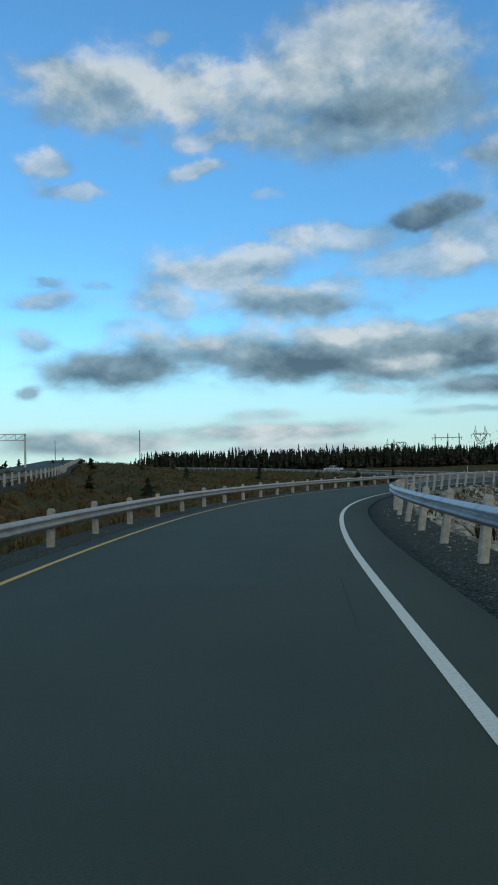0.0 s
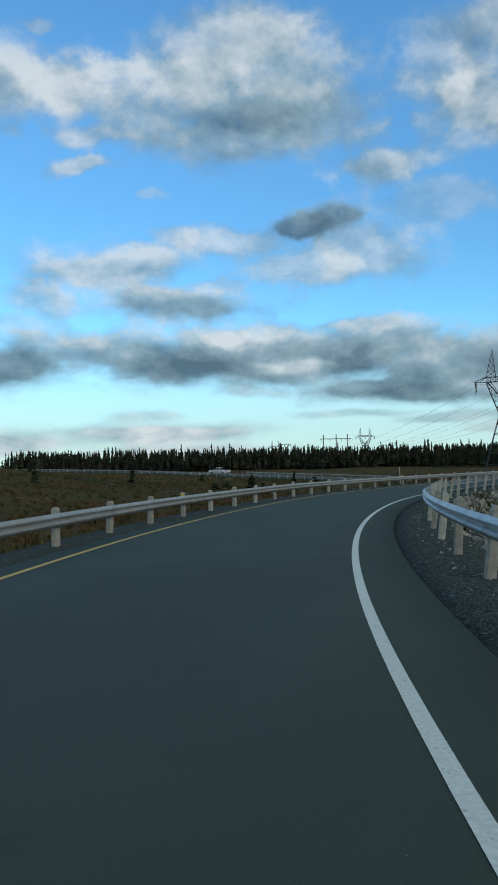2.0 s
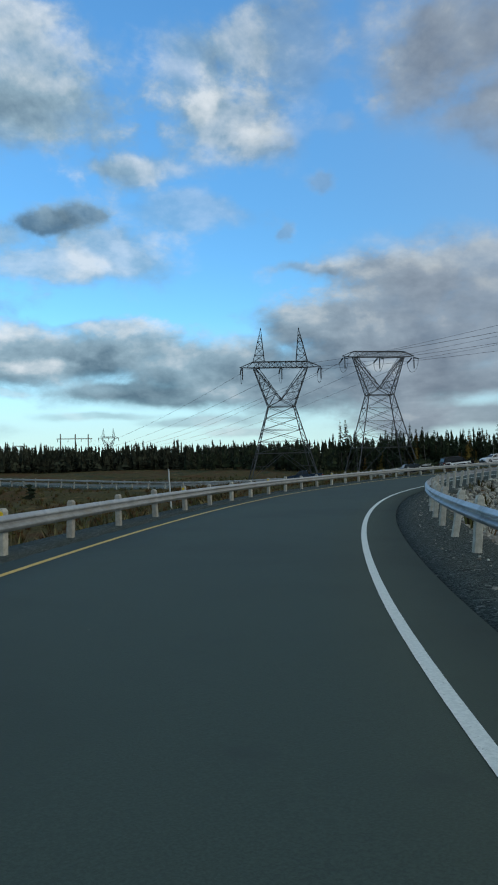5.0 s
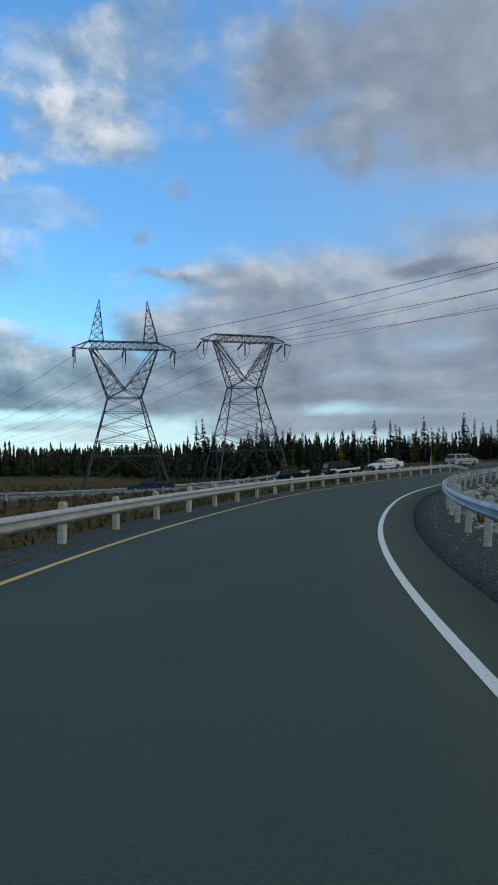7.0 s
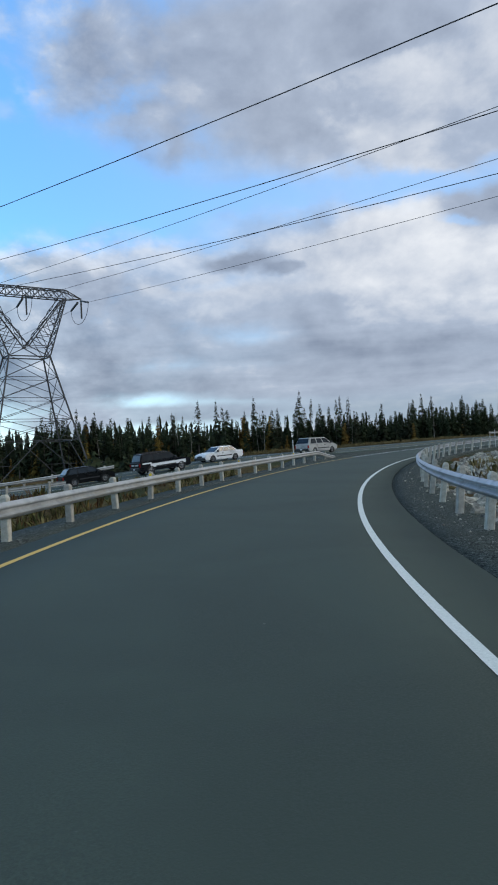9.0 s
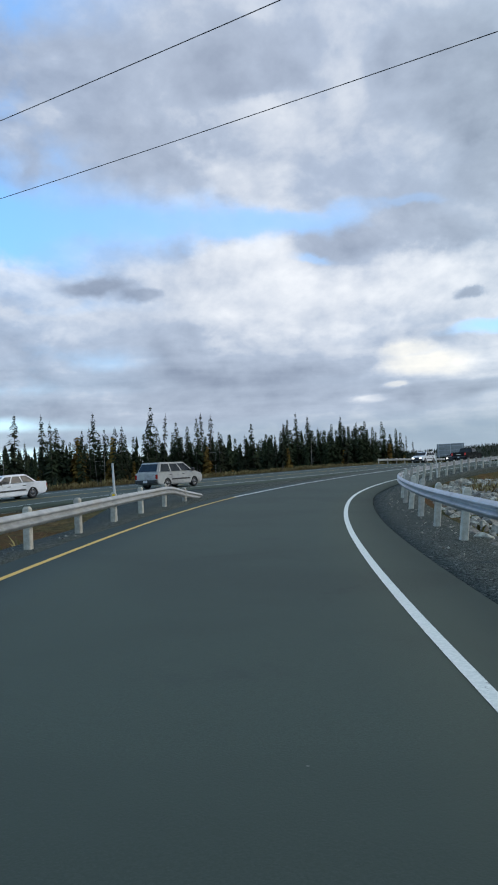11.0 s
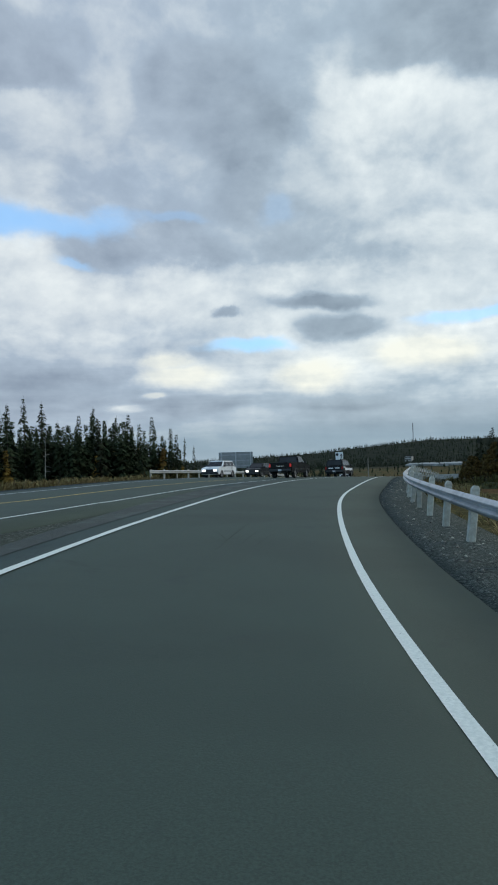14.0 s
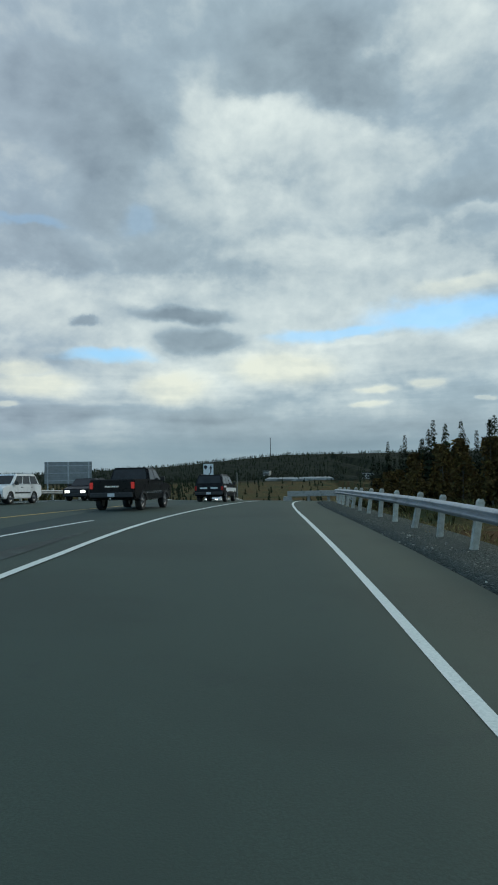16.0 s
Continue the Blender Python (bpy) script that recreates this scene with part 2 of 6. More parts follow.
RIFTS = [
    (-47.1, 19.3, 14.0, 1.98, 0.90, -1.00, 0.00), (-63.9, 19.0, 7.5, 1.05, 0.52, -1.00, 0.00), (-68.1, 19.2, 5.4, 0.95, 0.54, -1.00, 0.00), (-62.2, 19.2, 3.7, 1.39, 0.43, -1.00, 0.00),
    (-69.2, 16.1, 1.6, 0.41, 0.47, -1.00, 0.00), (-82.9, 10.0, 3.3, 0.47, 0.61, -1.00, 0.00), (-108.6, 12.4, 7.0, 1.16, 0.66, -1.00, 0.00), (-100.4, 11.7, 4.8, 0.51, 0.58, -1.00, 0.00),
    (-81.9, 10.2, 3.4, 0.43, 0.50, -1.00, 0.00), (-76.9, 19.4, 2.9, 0.55, 0.29, -1.00, 0.00), (-85.4, 20.4, 1.3, 1.17, 0.18, -1.00, 0.00), (-38.1, 20.9, 9.9, 3.27, 0.76, -1.00, 0.00),
    (-32.7, 24.8, 2.5, 3.23, 0.57, -1.00, 0.00)]
DARK_RAGS = [
    (-12.0, 17.7, 2.2, 1.27, 0.90, 0.10, 0.06), (-14.3, 18.6, 1.7, 1.48, 0.88, 0.12, 0.06), (-51.7, 14.6, 3.1, 0.66, 0.89, 0.16, 0.06), (-55.2, 13.9, 1.9, 0.58, 0.82, 0.18, 0.06),
    (-87.6, 13.3, 4.1, 0.71, 0.89, 0.20, 0.06), (-89.4, 11.2, 3.6, 1.17, 0.87, 0.24, 0.10), (-80.6, 12.8, 1.1, 0.34, 0.78, 0.24, 0.00), (-33.1, 21.1, 1.0, 0.76, 0.43, 0.12, 0.00),
    (-30.0, 17.6, 0.7, 0.88, 0.46, 0.12, 0.00)]
SUNLIT = [
    (-76.4, 9.1, 1.8, 0.82, 0.72, 0.95, 0.05), (-75.2, 6.3, 1.5, 0.29, 0.68, 0.92, 0.00), (-77.3, 7.8, 3.3, 0.96, 0.72, 0.92, 0.08), (-87.6, 7.8, 3.1, 1.20, 0.78, 0.96, 0.10),
    (-95.4, 9.3, 2.6, 1.15, 0.72, 0.93, 0.08), (-95.9, 9.2, 4.1, 1.48, 0.78, 0.95, 0.10), (-102.5, 7.4, 1.5, 0.43, 0.77, 0.95, 0.05), (-106.7, 7.5, 1.8, 0.51, 0.78, 0.97, 0.05),
    (-102.2, 6.1, 1.2, 0.30, 0.68, 0.92, 0.00), (-109.9, 14.7, 4.3, 0.69, 0.59, 0.92, 0.05), (-87.5, 7.6, 3.1, 1.31, 0.72, 0.93, 0.10), (-77.3, 7.5, 3.7, 0.67, 0.59, 0.88, 0.05),
    (-110.7, 6.2, 0.8, 0.21, 0.68, 0.92, 0.00)]

cover = g.math("MULTIPLY", g.span(azim, -44.0, -60.0), 0.97)
# cover out of view, behind and overhead, added to keep the ground light neutral
cover = g.math("MAXIMUM", cover, g.math("MULTIPLY", g.span(azim, 24.0, 45.0), 0.8))
cover = g.math("MAXIMUM", cover, g.math("MULTIPLY", g.span(elev, 34.0, 50.0), 0.8))
ragged = g.math("ADD", g.math("MULTIPLY", g.math("SUBTRACT", lump, 0.5), 0.85), g.math("MULTIPLY", g.math("SUBTRACT", fine, 0.5), 0.62))
calm = g.span(azim, -30.0, -56.0, 1.0, 0.42)     # the eastern deck is smoother
ragged = g.math("MULTIPLY", g.math("MULTIPLY", ragged, calm), g.span(elev, 4.0, 16.0, 0.55, 1.0))


def three_clouds():
    """A node group that lays three soft, ragged clouds over the deck: how clear the sky stays, the deck's tone and the widest mass."""
    tree = bpy.data.node_groups.new("three_clouds", "ShaderNodeTree")
    for nm, kind in (("az", "Vector"), ("el", "Vector"), ("ragged", "Vector"), ("clear", "Float"), ("tone", "Float"), ("in_w", "Vector"), ("at_w", "Vector"), ("in_h", "Vector"), ("at_h", "Vector"), ("cover", "Vector"), ("bright", "Vector"), ("lift", "Vector")):
        tree.interface.new_socket(nm, in_out="INPUT", socket_type="NodeSocket" + kind)
    for nm in ("clear", "tone", "most"):
        tree.interface.new_socket(nm, in_out="OUTPUT", socket_type="NodeSocketFloat")
    q = Graph(tree)
    given, result = q.node("NodeGroupInput").outputs, q.node("NodeGroupOutput").inputs

    def fused(a, b, c):
        n = q.node("ShaderNodeVectorMath", "MULTIPLY_ADD")
        for i, v in enumerate((a, b, c)):
            q.put(n.inputs[i], v)
        return n.outputs[0]

    u, v = fused(given["az"], given["in_w"], given["at_w"]), fused(given["el"], given["in_h"], given["at_h"])
    r = fused(u, u, q.vec("MULTIPLY", v, v))
    body = q.vec("ADD", q.vec("DIVIDE", (1.0, 1.0, 1.0), q.vec("ADD", r, (1.0, 1.0, 1.0))), given["ragged"])
    soft = q.node("ShaderNodeMapRange")
    soft.data_type, soft.interpolation_type = "FLOAT_VECTOR", "SMOOTHSTEP"
    q.put(soft.inputs["Vector"], body)
    soft.inputs[7].default_value, soft.inputs[8].default_value = (0.28, 0.28, 0.28), (0.78, 0.78, 0.78)
    m = q.vec("MULTIPLY", soft.outputs["Vector"], given["cover"])
    lit = fused(q.vec("MINIMUM", q.vec("MAXIMUM", v, (-1.4, -1.4, -1.4)), (1.4, 1.4, 1.4)), given["lift"], given["bright"])

    def pick(value, i):
        n = q.node("ShaderNodeVectorMath", "DOT_PRODUCT")
        q.put(n.inputs[0], value)
        n.inputs[1].default_value[i] = 1.0
        return n.outputs["Value"]

    clear, tone, most = given["clear"], given["tone"], 0.0
    for i in range(3):
        mi = pick(m, i)
        clear = q.math("MULTIPLY", clear, q.math("SUBTRACT", 1.0, mi))
        tone = q.math("MULTIPLY_ADD", mi, q.math("SUBTRACT", pick(lit, i), tone), tone)
        most = q.math("MAXIMUM", most, mi)
    for nm, v in (("clear", clear), ("tone", tone), ("most", most)):
        q.put(result[nm], v)
    return tree


THREE = three_clouds()


def thrice(v):
    n = g.node("ShaderNodeCombineXYZ")
    for k in range(3):
        g.put(n.inputs[k], v)
    return n.outputs[0]


AZ, EL, RAG = thrice(rough_az), thrice(rough_el), thrice(ragged)


def lay(clouds, clear, tone):
    """Lays a list of clouds over the deck, three at a time."""
    most = 0.0
    for i in range(0, len(clouds), 3):
        c = [*clouds[i:i + 3], *[(0, -80, 1, 1, 0, 0.5, 0)] * 2][:3]
        n = g.node("ShaderNodeGroup")
        n.node_tree = THREE
        for k, v in (("az", AZ), ("el", EL), ("ragged", RAG), ("clear", clear), ("tone", tone),
                     ("in_w", [1 / q[2] for q in c]), ("at_w", [-q[0] / q[2] for q in c]), ("in_h", [1 / q[3] for q in c]), ("at_h", [-q[1] / q[3] for q in c]),
                     ("cover", [q[4] for q in c]), ("bright", [q[5] for q in c]), ("lift", [q[6] for q in c])):
            g.put(n.inputs[k], v)
        clear, tone, most = n.outputs["clear"], n.outputs["tone"], g.math("MAXIMUM", most, n.outputs["most"])
    return clear, tone, most


clear, tone, _ = lay(WEST_FIELD + GREAT_HEAP + MIDDLE_HEAPS + LOW_BAND + COLUMN + SOUTHERN_BAND + LIT_TOPS + GREY_CEILING + PALE_DECK + EAST_DECK + EAST_CEILING + EAST_LOW + LAST_CEILING + LAST_LOW, g.math("SUBTRACT", 1.0, cover), 0.54)
cover = g.math("MULTIPLY", g.math("SUBTRACT", 1.0, clear), lay(RIFTS, 1.0, 0.5)[0])
clear, tone, _ = lay(DARK_RAGS, g.math("SUBTRACT", 1.0, cover), tone)
clear, tone, warm = lay(SUNLIT, clear, tone)
cover = g.math("SUBTRACT", 1.0, clear)
# the same deck a little nearer the sun: where it thins, the cloud catches light
lump2 = g.noise(g.vec("ADD", flat, (0.012, -0.012, 0.024)), 6.0, 8.0, 0.55, 0.15)
puff = g.noise(g.vec("ADD", flat, (2.0, 5.0, 8.0)), 12.0, 7.0, 0.56, 0.2)
tone = g.math("MULTIPLY_ADD", g.math("MULTIPLY", g.math("SUBTRACT", lump, lump2), 2.4), calm, tone)
tone = g.math("MULTIPLY_ADD", g.math("MULTIPLY", g.math("SUBTRACT", fine, 0.5), 0.40), calm, tone)
tone = g.math("MULTIPLY_ADD", g.math("MULTIPLY", g.math("SUBTRACT", puff, 0.5), calm), g.span(elev, 2.0, 9.0, 0.2, 0.8), tone)
# long thin layers low over the land, and a bright slit under them
layer = g.node("ShaderNodeCombineXYZ")
for k, v in enumerate((g.math("MULTIPLY", dx, 5.0), g.math("MULTIPLY", dy, 5.0), g.math("MULTIPLY", dz, 42.0))):
    g.put(layer.inputs[k], v)
layer = g.noise(layer.outputs[0], 1.0, 5.0, 0.55, 0.3)
tone = g.math("MULTIPLY_ADD", g.math("SUBTRACT", 0.5, layer), g.math("MULTIPLY", g.span(elev, 13.0, 7.0, 0.0, 0.55), g.span(azim, -14.0, -40.0, 0.25, 1.0)), tone)
slit = g.math("MULTIPLY", g.span(elev, 2.6, 0.9), g.span(azim, -68.0, -52.0))
tone = g.math("MULTIPLY_ADD", slit, 0.3, tone)
veil = g.math("MULTIPLY", cover, 0.97)
pale = g.mix(g.span(azim, -42.0, -20.0), g.mix(g.span(azim, -92.0, -70.0), (0.83, 0.87, 0.91), (0.80, 0.83, 0.87)), (0.93, 0.985, 1.10))
middle = g.mix(g.span(azim, -42.0, -20.0), g.mix(g.span(azim, -92.0, -70.0), (0.37, 0.445, 0.54), (0.365, 0.43, 0.545)), (0.37, 0.52, 0.66))
grey = g.mix(g.span(azim, -42.0, -20.0), g.mix(g.span(azim, -92.0, -70.0), (0.175, 0.22, 0.285), (0.17, 0.21, 0.295)), (0.12, 0.20, 0.29))
pale = g.mix(g.math("MULTIPLY", warm, 0.6), pale, (0.88, 0.83, 0.68))
cloud = g.mix(g.span(tone, 0.5, 1.0, smooth=False), g.mix(g.span(tone, 0.0, 0.5, smooth=False), grey, middle), pale)
haze = g.math("MULTIPLY", g.math("MULTIPLY", g.span(elev, 5.0, 2.5), g.span(azim, -46.0, -64.0)), 0.7)
cloud = g.mix(haze, cloud, g.mix(g.span(elev, 3.5, 0.5), (0.20, 0.285, 0.375), (0.29, 0.375, 0.46)))
clear = g.node("ShaderNodeVectorMath", "SCALE")
g.put(clear.inputs[0], sky.outputs[0])
g.put(clear.inputs["Scale"], g.span(elev, 14.0, 32.0, 0.232, 0.275))
clear = g.vec("MULTIPLY", clear.outputs[0], (0.60, 1.0, 1.20))
clear = g.mix(g.math("MULTIPLY", g.span(elev, 12.0, 1.0), 0.8), clear, (0.76, 0.95, 1.02))
clear = g.mix(g.math("MULTIPLY", g.span(azim, -25.0, -70.0), 0.55), clear, (0.37, 0.52, 0.77))
dome = g.mix(veil, clear, cloud)
below = g.mix(g.span(dz, -0.02, 0.0), (0.05, 0.055, 0.05), dome)
bg = g.node("ShaderNodeBackground")
g.put(bg.inputs[0], below)
bg.inputs[1].default_value = 0.8
out = g.node("ShaderNodeOutputWorld")
world.node_tree.links.new(bg.outputs[0], out.inputs[0])

sun = new("sun", bpy.data.lights.new("sun", "SUN"))
sun.data.energy, sun.data.angle, sun.data.color = 0.9, radians(20), (1.0, 0.93, 0.82)
_d = Vector((-math.sin(radians(SUN_AZ)) * math.cos(radians(SUN_EL)), math.cos(radians(SUN_AZ)) * math.cos(radians(SUN_EL)), math.sin(radians(SUN_EL))))
sun.matrix_world = look(_d * 100, (0, 0, 0))


# ======== materials ========
def material(name, low, high, scale=8.0, rough=0.8, metal=0.0, bump=0.0, bump_scale=None, patch=None, patch_scale=0.3, patch_at=(0.5, 0.65), spec=0.4, detail=6.0, vary=0.0, island=0.0, coat=0.0):
    """A procedural surface: grain between two colours, larger patches of a third, a bump, and variation from piece to piece."""
    m = bpy.data.materials.new(name)
    m.use_nodes = True
    q = Graph(m.node_tree)
    b = m.node_tree.nodes["Principled BSDF"]
    at = q.node("ShaderNodeTexCoord").outputs["Object"]
    grain = q.noise(at, scale, detail, 0.62)
    col = q.mix(q.span(grain, 0.3, 0.7), low, high)
    if patch:
        col = q.mix(q.span(q.noise(at, patch_scale, 5.0, 0.6, 0.4), *patch_at), col, patch)
    if vary or island:
        r = q.node("ShaderNodeObjectInfo").outputs["Random"] if vary else q.node("ShaderNodeNewGeometry").outputs["Random Per Island"]
        k = vary or island
        hs = q.node("ShaderNodeHueSaturation")
        q.put(hs.inputs["Value"], q.span(r, 0, 1, 1 - k, 1 + k, False))
        q.put(hs.inputs["Hue"], q.span(r, 0, 1, 0.5 - k * 0.05, 0.5 + k * 0.05, False))
        q.put(hs.inputs["Color"], col)
        col = hs.outputs[0]
    q.put(b.inputs["Base Color"], col)
    q.put(b.inputs["Roughness"], q.span(grain, 0.2, 0.8, max(rough - 0.1, 0.02), min(rough + 0.1, 1.0)))
    b.inputs["Metallic"].default_value = metal
    b.inputs["Specular IOR Level"].default_value = spec
    b.inputs["Coat Weight"].default_value = coat
    if bump:
        n = q.node("ShaderNodeBump")
        n.inputs["Strength"].default_value = bump
        n.inputs["Distance"].default_value = 0.02
        q.put(n.inputs["Height"], q.noise(at, bump_scale or scale * 2, 5.0, 0.6))
        q.put(b.inputs["Normal"], n.outputs[0])
    return m


def asphalt_material():
    """Fine dark aggregate with lighter wheel polish, stains and thin cracks."""
    m = bpy.data.materials.new("asphalt")
    m.use_nodes = True
    q = Graph(m.node_tree)
    b = m.node_tree.nodes["Principled BSDF"]
    at = q.node("ShaderNodeTexCoord").outputs["Object"]
    grain = q.noise(at, 55.0, 3.0, 0.7)
    col = q.mix(q.span(grain, 0.3, 0.72), (0.0310, 0.0455, 0.0370), (0.0540, 0.0785, 0.0635))
    col = q.mix(q.span(q.noise(at, 0.22, 4.0, 0.6, 0.5), 0.42, 0.66), col, (0.0355, 0.051, 0.0420))
    col = q.mix(q.math("MULTIPLY", q.span(q.noise(at, 1.1, 5.0, 0.65), 0.6, 0.74), 0.5), col, (0.032, 0.043, 0.040))
    crack = q.node("ShaderNodeTexVoronoi")
    crack.feature = "DISTANCE_TO_EDGE"
    q.put(crack.inputs["Vector"], q.vec("ADD", at, q.vec("SCALE", q.noise(at, 1.3, 5.0, 0.7, out=1), scale=1.5)))
    crack.inputs["Scale"].default_value = 0.16
    line = q.math("MULTIPLY", q.span(crack.outputs[0], 0.006, 0.0, 0.0, 1.0), q.span(q.noise(at, 0.12, 3.0), 0.55, 0.62))
    col = q.mix(q.math("MULTIPLY", line, 0.4), col, (0.016, 0.018, 0.019))
    chip = q.math("MULTIPLY", q.span(q.noise(at, 9.0, 1.0), 0.835, 0.85), 0.55)
    col = q.mix(chip, col, (0.22, 0.22, 0.20))
    q.put(b.inputs["Base Color"], col)
    q.put(b.inputs["Roughness"], q.span(grain, 0.2, 0.8, 0.68, 0.9))
    b.inputs["Specular IOR Level"].default_value = 0.22
    n = q.node("ShaderNodeBump")
    n.inputs["Strength"].default_value, n.inputs["Distance"].default_value = 0.35, 0.008
    q.put(n.inputs["Height"], grain)
    q.put(b.inputs["Normal"], n.outputs[0])
    return m


def gravel_material():
    """Crushed stone: angular chips of many greys, dark gaps, finer dust between."""
    m = bpy.data.materials.new("gravel")
    m.use_nodes = True
    q = Graph(m.node_tree)
    b = m.node_tree.nodes["Principled BSDF"]
    at = q.node("ShaderNodeTexCoord").outputs["Object"]
    heights, cols = [], []
    for scale, jitter in ((20.0, 0.05), (46.0, 0.02)):
        v = q.node("ShaderNodeTexVoronoi")
        q.put(v.inputs["Vector"], q.vec("ADD", at, q.vec("SCALE", q.noise(at, scale * 0.6, 3.0, out=1), scale=jitter)))
        v.inputs["Scale"].default_value = scale
        sep = q.node("ShaderNodeSeparateXYZ")
        q.put(sep.inputs[0], v.outputs["Color"])
        tone = q.mix(q.span(sep.outputs[0], 0.0, 1.0, smooth=False), (0.020, 0.0265, 0.0235), (0.105, 0.128, 0.112))
        tone = q.mix(q.math("MULTIPLY", q.span(sep.outputs[1], 0.93, 0.96), 0.7), tone, (0.26, 0.265, 0.24))
        cols.append(q.mix(q.span(v.outputs["Distance"], 0.45, 0.8), tone, (0.012, 0.015, 0.014)))
        heights.append(q.math("SUBTRACT", 1.0, v.outputs["Distance"]))
    col = q.mix(q.span(q.noise(at, 3.0, 4.0, 0.6), 0.42, 0.58), cols[1], cols[0])
    col = q.mix(q.math("MULTIPLY", q.span(q.noise(at, 0.5, 5.0, 0.65), 0.5, 0.7), 0.55), col, (0.040, 0.048, 0.042))
    q.put(b.inputs["Base Color"], col)
    b.inputs["Roughness"].default_value = 0.95
    b.inputs["Specular IOR Level"].default_value = 0.12
    n = q.node("ShaderNodeBump")
    n.inputs["Strength"].default_value, n.inputs["Distance"].default_value = 0.9, 0.03
    q.put(n.inputs["Height"], q.math("MULTIPLY_ADD", heights[1], 0.4, heights[0]))
    q.put(b.inputs["Normal"], n.outputs[0])
    return m


def ground_material():
    """Autumn heath: dull green, straw and russet, over dark peat, with stony spots."""
    m = bpy.data.materials.new("heath")
    m.use_nodes = True
    q = Graph(m.node_tree)
    b = m.node_tree.nodes["Principled BSDF"]
    at = q.node("ShaderNodeTexCoord").outputs["Object"]
    tuft = q.noise(at, 2.6, 7.0, 0.7)
    col = q.mix(q.span(tuft, 0.35, 0.65), (0.045, 0.044, 0.019), (0.12, 0.10, 0.042))
    col = q.mix(q.span(q.noise(at, 0.09, 5.0, 0.62, 0.6), 0.46, 0.60), col, (0.095, 0.056, 0.026))
    col = q.mix(q.span(q.noise(q.vec("ADD", at, (31, 7, 0)), 0.06, 5.0, 0.62, 0.6), 0.50, 0.62), col, (0.045, 0.055, 0.026))
    col = q.mix(q.span(q.noise(q.vec("ADD", at, (3, 57, 0)), 0.35, 6.0, 0.66, 0.4), 0.57, 0.68), col, (0.17, 0.125, 0.058))
    col = q.mix(q.math("MULTIPLY", q.span(q.noise(at, 5.5, 6.0, 0.7), 0.44, 0.62), 0.55), col, (0.018, 0.017, 0.011))
    high = q.node("ShaderNodeSeparateXYZ")
    q.put(high.inputs[0], at)
    wood = q.mix(q.span(q.noise(at, 0.045, 8.0, 0.75), 0.4, 0.62), (0.008, 0.012, 0.009), (0.026, 0.031, 0.020))
    col = q.mix(q.math("MULTIPLY", q.span(high.outputs[2], 4.5, 9.0), 1.0), col, wood)
    q.put(b.inputs["Base Color"], col)
    b.inputs["Roughness"].default_value = 0.95
    b.inputs["Specular IOR Level"].default_value = 0.03
    n = q.node("ShaderNodeBump")
    n.inputs["Strength"].default_value, n.inputs["Distance"].default_value = 0.9, 0.15
    q.put(n.inputs["Height"], q.noise(at, 3.5, 7.0, 0.7))
    q.put(b.inputs["Normal"], n.outputs[0])
    return m


def paint_material(name, low, high):
    """Road paint, worn through to the asphalt here and there."""
    m = material(name, low, high, 30.0, 0.7, bump=0.2, bump_scale=60.0)
    q = Graph(m.node_tree)
    b = m.node_tree.nodes["Principled BSDF"]
    at = q.node("ShaderNodeTexCoord").outputs["Object"]
    old = b.inputs["Base Color"].links[0].from_socket
    wear = q.math("MULTIPLY", q.span(q.noise(at, 14.0, 7.0, 0.75), 0.60, 0.70), 0.8)
    q.put(b.inputs["Base Color"], q.mix(wear, old, (0.06, 0.066, 0.065)))
    return m


ASPHALT = asphalt_material()
HEATH = ground_material()
WHITE_LINE = paint_material("white_road_paint", (0.52, 0.565, 0.53), (0.67, 0.705, 0.66))
YELLOW_LINE = paint_material("yellow_road_paint", (0.50, 0.34, 0.07), (0.62, 0.43, 0.12))
GRAVEL = gravel_material()
STEEL = material("galvanised_steel", (0.34, 0.36, 0.38), (0.50, 0.52, 0.54), 3.0, 0.42, 0.75, bump=0.5, bump_scale=1.8, patch=(0.27, 0.29, 0.31), patch_scale=1.2)
STEEL_DULL = material("weathered_steel", (0.30, 0.31, 0.31), (0.46, 0.47, 0.46), 3.0, 0.55, 0.35, bump=0.05, bump_scale=40, patch=(0.36, 0.35, 0.32), patch_scale=1.1)
POST_WOOD = material("whitewashed_timber", (0.30, 0.285, 0.24), (0.46, 0.44, 0.38), 9.0, 0.9, bump=0.4, bump_scale=30, patch=(0.20, 0.18, 0.14), patch_scale=2.0, patch_at=(0.55, 0.8), vary=0.18)
REFLECTOR = material("amber_reflector", (0.75, 0.50, 0.03), (0.9, 0.62, 0.05), 30.0, 0.25)
ROCK = material("blasted_rock", (0.13, 0.13, 0.112), (0.36, 0.35, 0.30), 7.0, 0.95, bump=0.6, bump_scale=16, spec=0.2, island=0.5)
BARK = material("bark", (0.05, 0.042, 0.034), (0.13, 0.115, 0.095), 12.0, 0.95, bump=0.5, vary=0.2)
DEAD_WOOD = material("bare_grey_wood", (0.16, 0.15, 0.13), (0.30, 0.28, 0.25), 10.0, 0.95, bump=0.3)
SPRUCE = material("spruce_needles", (0.013, 0.020, 0.010), (0.044, 0.056, 0.026), 3.0, 0.9, spec=0.15, vary=0.35)
LARCH = material("larch_needles", (0.12, 0.075, 0.018), (0.24, 0.15, 0.035), 3.0, 0.9, spec=0.15, vary=0.25)
FAR_WOODS = material("distant_needles", (0.016, 0.020, 0.014), (0.050, 0.052, 0.034), 0.3, 0.95, spec=0.05, island=0.5)
WOODS = material("far_needles", (0.010, 0.015, 0.009), (0.032, 0.040, 0.020), 0.4, 0.95, spec=0.1, island=0.45)
